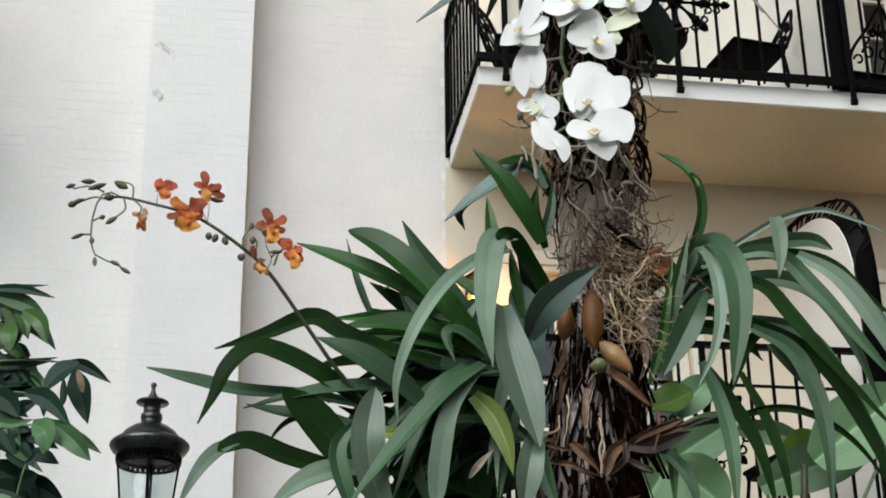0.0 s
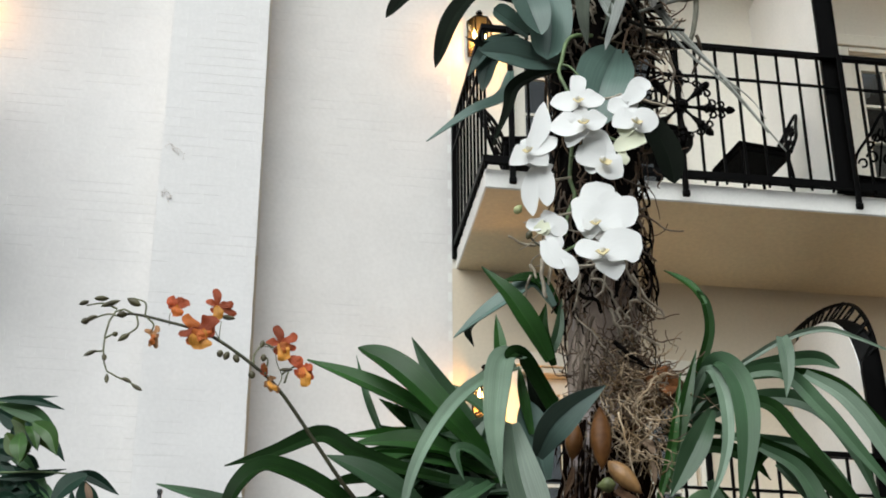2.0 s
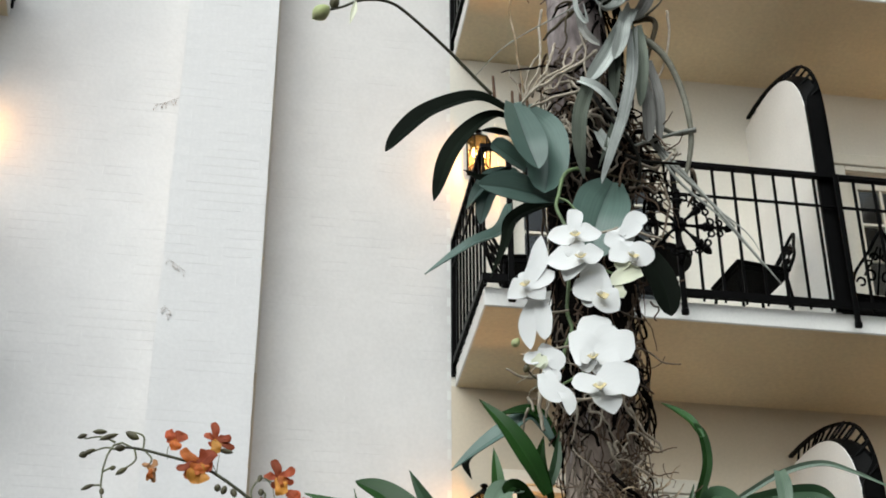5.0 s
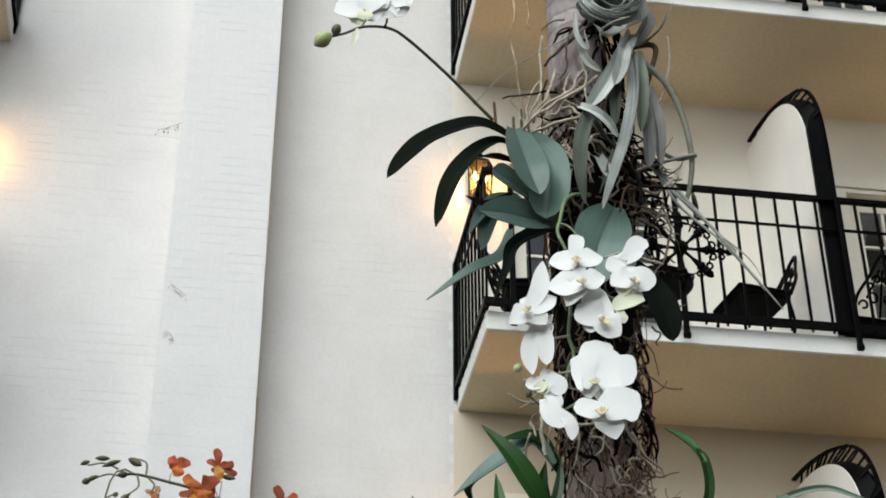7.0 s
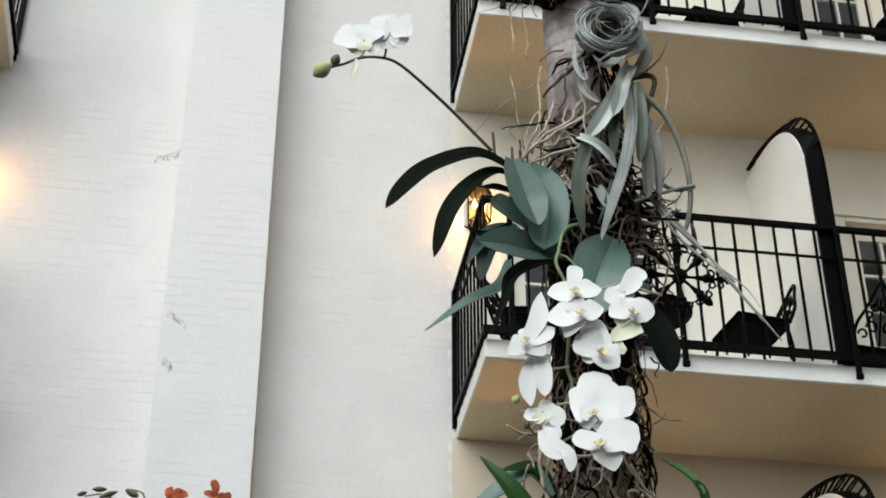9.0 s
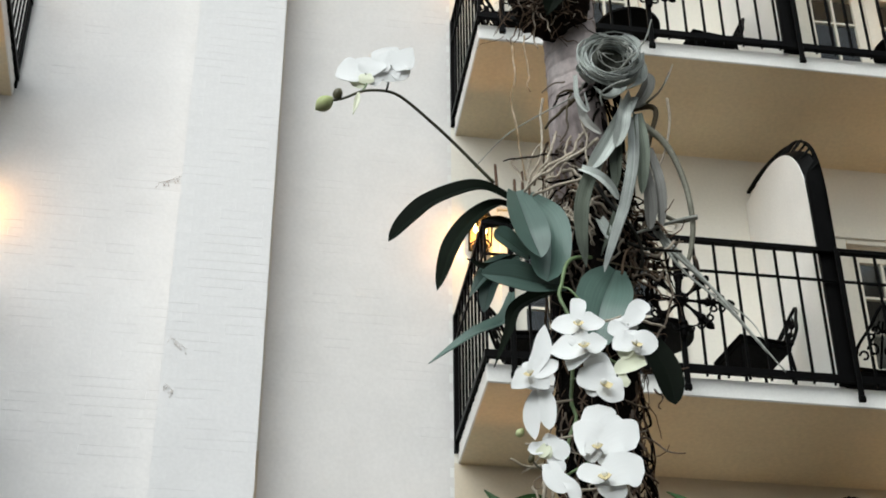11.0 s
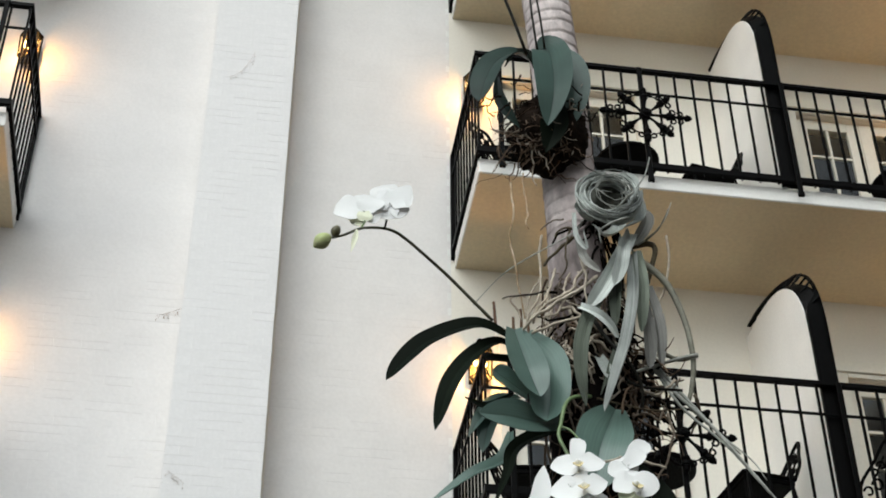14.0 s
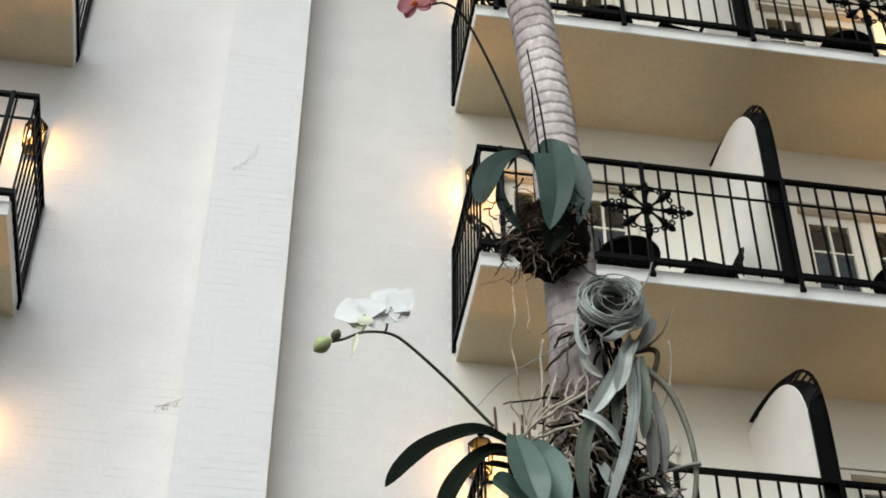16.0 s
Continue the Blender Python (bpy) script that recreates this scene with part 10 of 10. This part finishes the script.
for i in range(4):
    a = 2 * math.pi * (i + 0.12) / 4
    bm = bmesh.new()
    rod(bm, (math.cos(a) * 0.081, math.sin(a) * 0.081, H0 - 0.05), (math.cos(a) * 0.055, math.sin(a) * 0.055, H0 - 0.275), 0.0035, 0.0035, 6)
    part("glazing_rod", bm, IRON, post)
for dx, dy in ((-0.028, 0.0), (0.022, 0.014), (0.0, -0.024)):
    bm = bmesh.new()
    rod(bm, (dx, dy, H0 - 0.27), (dx, dy, H0 - 0.14), 0.006, 0.006, 8)
    part("candle_tube", bm, TRIM, post, "pale candle tube")
    bm = bmesh.new()
    pod(bm, (dx, dy, H0 - 0.14), (dx, dy, H0 - 0.085), 0.009, 8, 0.4)
    part("bulb", bm, GLASS_CLEAR, post, "unlit candle bulb", True)
bm = bmesh.new()
rod(bm, (0.004, 0.0, H0 - 0.275), (0.004, 0.0, H0 - 0.05), 0.011, 0.009, 10)
part("inner_tube", bm, IRON, post)
bm = bmesh.new()
lathe(bm, [(0.09, 0.0), (0.085, 0.05), (0.05, 0.08), (0.036, 0.3), (0.030, 1.2), (0.028, H0 - 0.40), (0.045, H0 - 0.36), (0.03, H0 - 0.33), (0.058, H0 - 0.29), (0.060, H0 - 0.27), (0.0, H0 - 0.268)], (0, 0, 0), 20)
part("post", bm, IRON, post, "", True)


# ---- balcony furniture ----
def chair_parts(c):
    bm = bmesh.new()
    soft_box(bm, -0.21, 0.21, -0.21, 0.21, 0.43, 0.46, 0.01)
    soft_box(bm, -0.195, 0.195, -0.195, 0.195, 0.395, 0.432, 0.006)
    part("seat", bm, CAST, c)
    for sx in (-1, 1):
        for sy in (-1, 1):
            bm = bmesh.new()
            tube(bm, spline([(sx * 0.18, sy * 0.18, 0.40), (sx * 0.195, sy * 0.195, 0.22), (sx * 0.185, sy * 0.185, 0.1), (sx * 0.21, sy * 0.21, 0.0)], 10), 0.012, 6)
            part("leg", bm, CAST, c)
    bm = bmesh.new()
    lean = lambda z: 0.20 + (z - 0.45) * 0.42
    rim_pts = [(lean(0.45), -0.19, 0.45), (lean(0.58), -0.19, 0.58), (lean(0.72), -0.105, 0.72), (lean(0.89), 0.0, 0.89), (lean(0.72), 0.105, 0.72), (lean(0.58), 0.19, 0.58), (lean(0.45), 0.19, 0.45)]
    tube(bm, spline(rim_pts, 28), 0.013, 6)
    back = part("backrest", bm, CAST, c, "scrolled cast iron backrest", True)
    bm = bmesh.new()
    for sy in (-1, 1):
        for y0, z0, rad, way in ((0.06, 0.58, 0.05, 1), (0.09, 0.66, 0.03, -1), (0.04, 0.71, 0.035, 1), (0.13, 0.53, 0.04, 1)):
            pts = []
            for i in range(13):
                a = i / 12 * 5.2
                r = rad * (1 - 0.05 * i)
                z = z0 + math.sin(a) * r
                pts.append((lean(z), sy * (y0 + way * math.cos(a) * r), z))
            tube(bm, pts, 0.009, 5)
    for y in (-0.06, 0.06, 0.0):
        tube(bm, [(lean(0.46), y, 0.46), (lean(0.62), y * 1.5, 0.62), (lean(0.78), y * 0.4, 0.78)], 0.008, 5)
    part("scrollwork", bm, CAST, back)
    return c


def table_parts(c):
    bm = bmesh.new()
    lathe(bm, [(0.0, 0.655), (0.245, 0.655), (0.262, 0.66), (0.265, 0.68), (0.255, 0.69), (0.0, 0.692)], (0, 0, 0), 32)
    part("tabletop", bm, CAST, c)
    bm = bmesh.new()
    lathe(bm, [(0.04, 0.10), (0.025, 0.16), (0.018, 0.4), (0.03, 0.5), (0.018, 0.58), (0.06, 0.654)], (0, 0, 0), 14)
    part("pedestal", bm, CAST, c, "", True)
    for i in range(3):
        a = 2 * math.pi * i / 3
        bm = bmesh.new()
        ca, sa = math.cos(a), math.sin(a)
        tube(bm, spline([(ca * 0.02, sa * 0.02, 0.16), (ca * 0.12, sa * 0.12, 0.15), (ca * 0.20, sa * 0.20, 0.05), (ca * 0.25, sa * 0.25, 0.012)], 10), 0.014, 6)
        part("leg", bm, CAST, c)
    return c


first_chair = first_table = None
for k in FLOORS:
    z = k * STOREY + SLAB + 0.002
    for x, y, rz in ((1.97, -0.80 if k < 1 else -0.64, 9), (0.42, -0.68, 171), (4.62, -0.72, 7)) + (((2.93, -0.49, -84),) if k == 0 else ()):
        m = at(x, y, z, rz)
        if first_chair is None:
            first_chair = chair_parts(thing("patio_chair", m, "black cast iron patio chair with a scrolled back", "chair", "patio chairs"))
        else:
            copy_thing(first_chair, m)
    for x, y in ((1.36, -0.56), (3.72, -0.62)):
        m = at(x, y, z)
        if first_table is None:
            first_table = table_parts(thing("patio_table", m, "small round black iron patio table", "table", "patio tables"))
        else:
            copy_thing(first_table, m)


# ---- dried vine remnants on the pier ----
VINE_PALE = surface("painted_over_vine", (0.66, 0.61, 0.57), 0.9, vary=0.2, coarse=30, fine=120, bump=0.3)
VINE = surface("withered_vine", (0.46, 0.36, 0.30), 0.9, vary=0.3, coarse=30, fine=120, bump=0.3)

def vine(pts, out, seed, material):
    v = thing("dried_vine", at(0, 0, 0), "withered brown vine remnant stuck to the white brick", "vine", "vine remnants")
    bm = bmesh.new()
    y = -(out + 0.0045)
    line = spline([(a, y, b) for a, b in pts], 18)
    tube(bm, line, 0.0013, 5)
    rng = random.Random(seed)
    for i in range(2, 17, 2):
        p = line[i]
        q = p + Vector((rng.uniform(-0.03, 0.03), 0, -rng.uniform(0.02, 0.05)))
        tube(bm, [p, (p + q) / 2 + Vector((0.004, 0, 0)), q], 0.001, 4)
        rod(bm, q - Vector((0, 0, 0.007)), q + Vector((0, 0, 0.007)), 0.0042, 0.002, 5)
    part("twig", bm, material, v)


vine([(-2.31, 2.205), (-2.22, 2.245), (-2.13, 2.295)], 0.006, 1, VINE)
vine([(-2.07, 0.66), (-2.03, 0.63), (-1.95, 0.57)], PIL_OUT + 0.006, 2, VINE_PALE)
vine([(-1.96, 4.48), (-1.86, 4.57), (-1.80, 4.70), (-1.755, 4.83)], PIL_OUT + 0.006, 3, VINE_PALE)
vine([(-2.07, 0.29), (-2.01, 0.23)], PIL_OUT + 0.006, 4, VINE_PALE)


# ---- painted bricks of the pier and the wall ----
COURSE, LONG, JOINT = 0.0755, 0.206, 0.0032


def brick_shape(x, z, w, h, out, proud, tz=0.0, tx=0.0, e=0.0003):
    """Corners and faces of one brick: front and sides with eased edges."""
    v = [(x + px * w / 2, -out, z + pz * h / 2) for px, pz in ((-1, -1), (1, -1), (1, 1), (-1, 1))]
    v += [(x + px * (w / 2 - e), -out - proud + tz * pz + tx * px, z + pz * (h / 2 - e)) for px, pz in ((-1, -1), (1, -1), (1, 1), (-1, 1))]
    f = [(4, 5, 6, 7)] + [(i, (i + 1) % 4, 4 + (i + 1) % 4, 4 + i) for i in range(4)]
    return v, f


def filled(rng, ends=0.7, beds=0.6):
    """How far paint has closed the joints of a brick: its end joint, its bed joint."""
    return (JOINT + 0.001 if rng.random() < ends else 0.0), (JOINT + 0.001 if rng.random() < beds else 0.0)


BRICKS = []
for _a in (0.0,) + (JOINT + 0.001,) * 4:
    for _b in (0.0,) + (JOINT + 0.001,) * 3:
        _me = bpy.data.meshes.new("brick")
        _v, _f = brick_shape(0, 0, LONG - JOINT + _a, COURSE - JOINT + _b, 0, 0.0009)
        _me.from_pydata(_v, [], _f)
        _me.materials.append(WHITE_BRICK)
        BRICKS.append(_me)


def courses(x0, x1, z0, z1):
    """Middle, height and width of each brick in stretcher bond between x0 and x1."""
    k = round(z0 / COURSE)
    while k * COURSE < z1:
        x = x0 - (LONG / 2 if k % 2 else 0.0)
        while x < x1 - 0.01:
            a, b = max(x, x0), min(x + LONG, x1)
            if b - a > 0.03:
                yield (a + b) / 2, k * COURSE, b - a - JOINT
            x += LONG
        k += 1


def brick_run(rows, out, parent, material, ends=0.78, beds=0.82, name="brickwork"):
    """Many bricks as one joined part."""
    rng = random.Random(len(rows))
    verts, faces = [], []
    for x, z, w in rows:
        ex, ez = filled(rng, ends, beds) if z < 2.6 else filled(rng, 0.985, 0.965)
        n = len(verts)
        v, f = brick_shape(x, z, w + ex, COURSE - JOINT + ez, out, 0.0009 + rng.uniform(-0.0001, 0.0001), rng.uniform(-0.0001, 0.0001), rng.uniform(-0.0001, 0.0001))
        verts += v
        faces += [tuple(n + i for i in q) for q in f]
    me = bpy.data.meshes.new(name)
    me.from_pydata(verts, [], faces)
    me.materials.append(material)
    ob = new(name, me)
    ob.parent = parent
    ob["kind"] = "stuff"
    return ob


rng = random.Random(77)
rest, made = [], 0
for x, z, w in courses(PIL_X0, PIL_X1, -3.2, 9.4):
    if 0.2 < z < 5.9 and made < 300 and abs(w - (LONG - JOINT)) < 0.002:
        o = new("brick", rng.choice(BRICKS))
        o.parent = pilaster
        o.location = (x, -PIL_OUT + rng.uniform(-0.0001, 0.0001), z)
        o.rotation_euler = (rng.uniform(-0.001, 0.001), 0, rng.uniform(-0.001, 0.001))
        made += 1
    else:
        rest.append((x, z, w))
brick_run(rest, PIL_OUT, pilaster, WHITE_BRICK_PIER)
brick_run(list(courses(-1.40, -0.032, -3.4, 8.7)), 0.004, brick_field, WHITE_BRICK_SHADE, 0.96, 0.9)
brick_run(list(courses(-5.2, PIL_X0 - 0.004, -3.4, 8.7)), 0.004, brick_field, WHITE_BRICK_MANY)
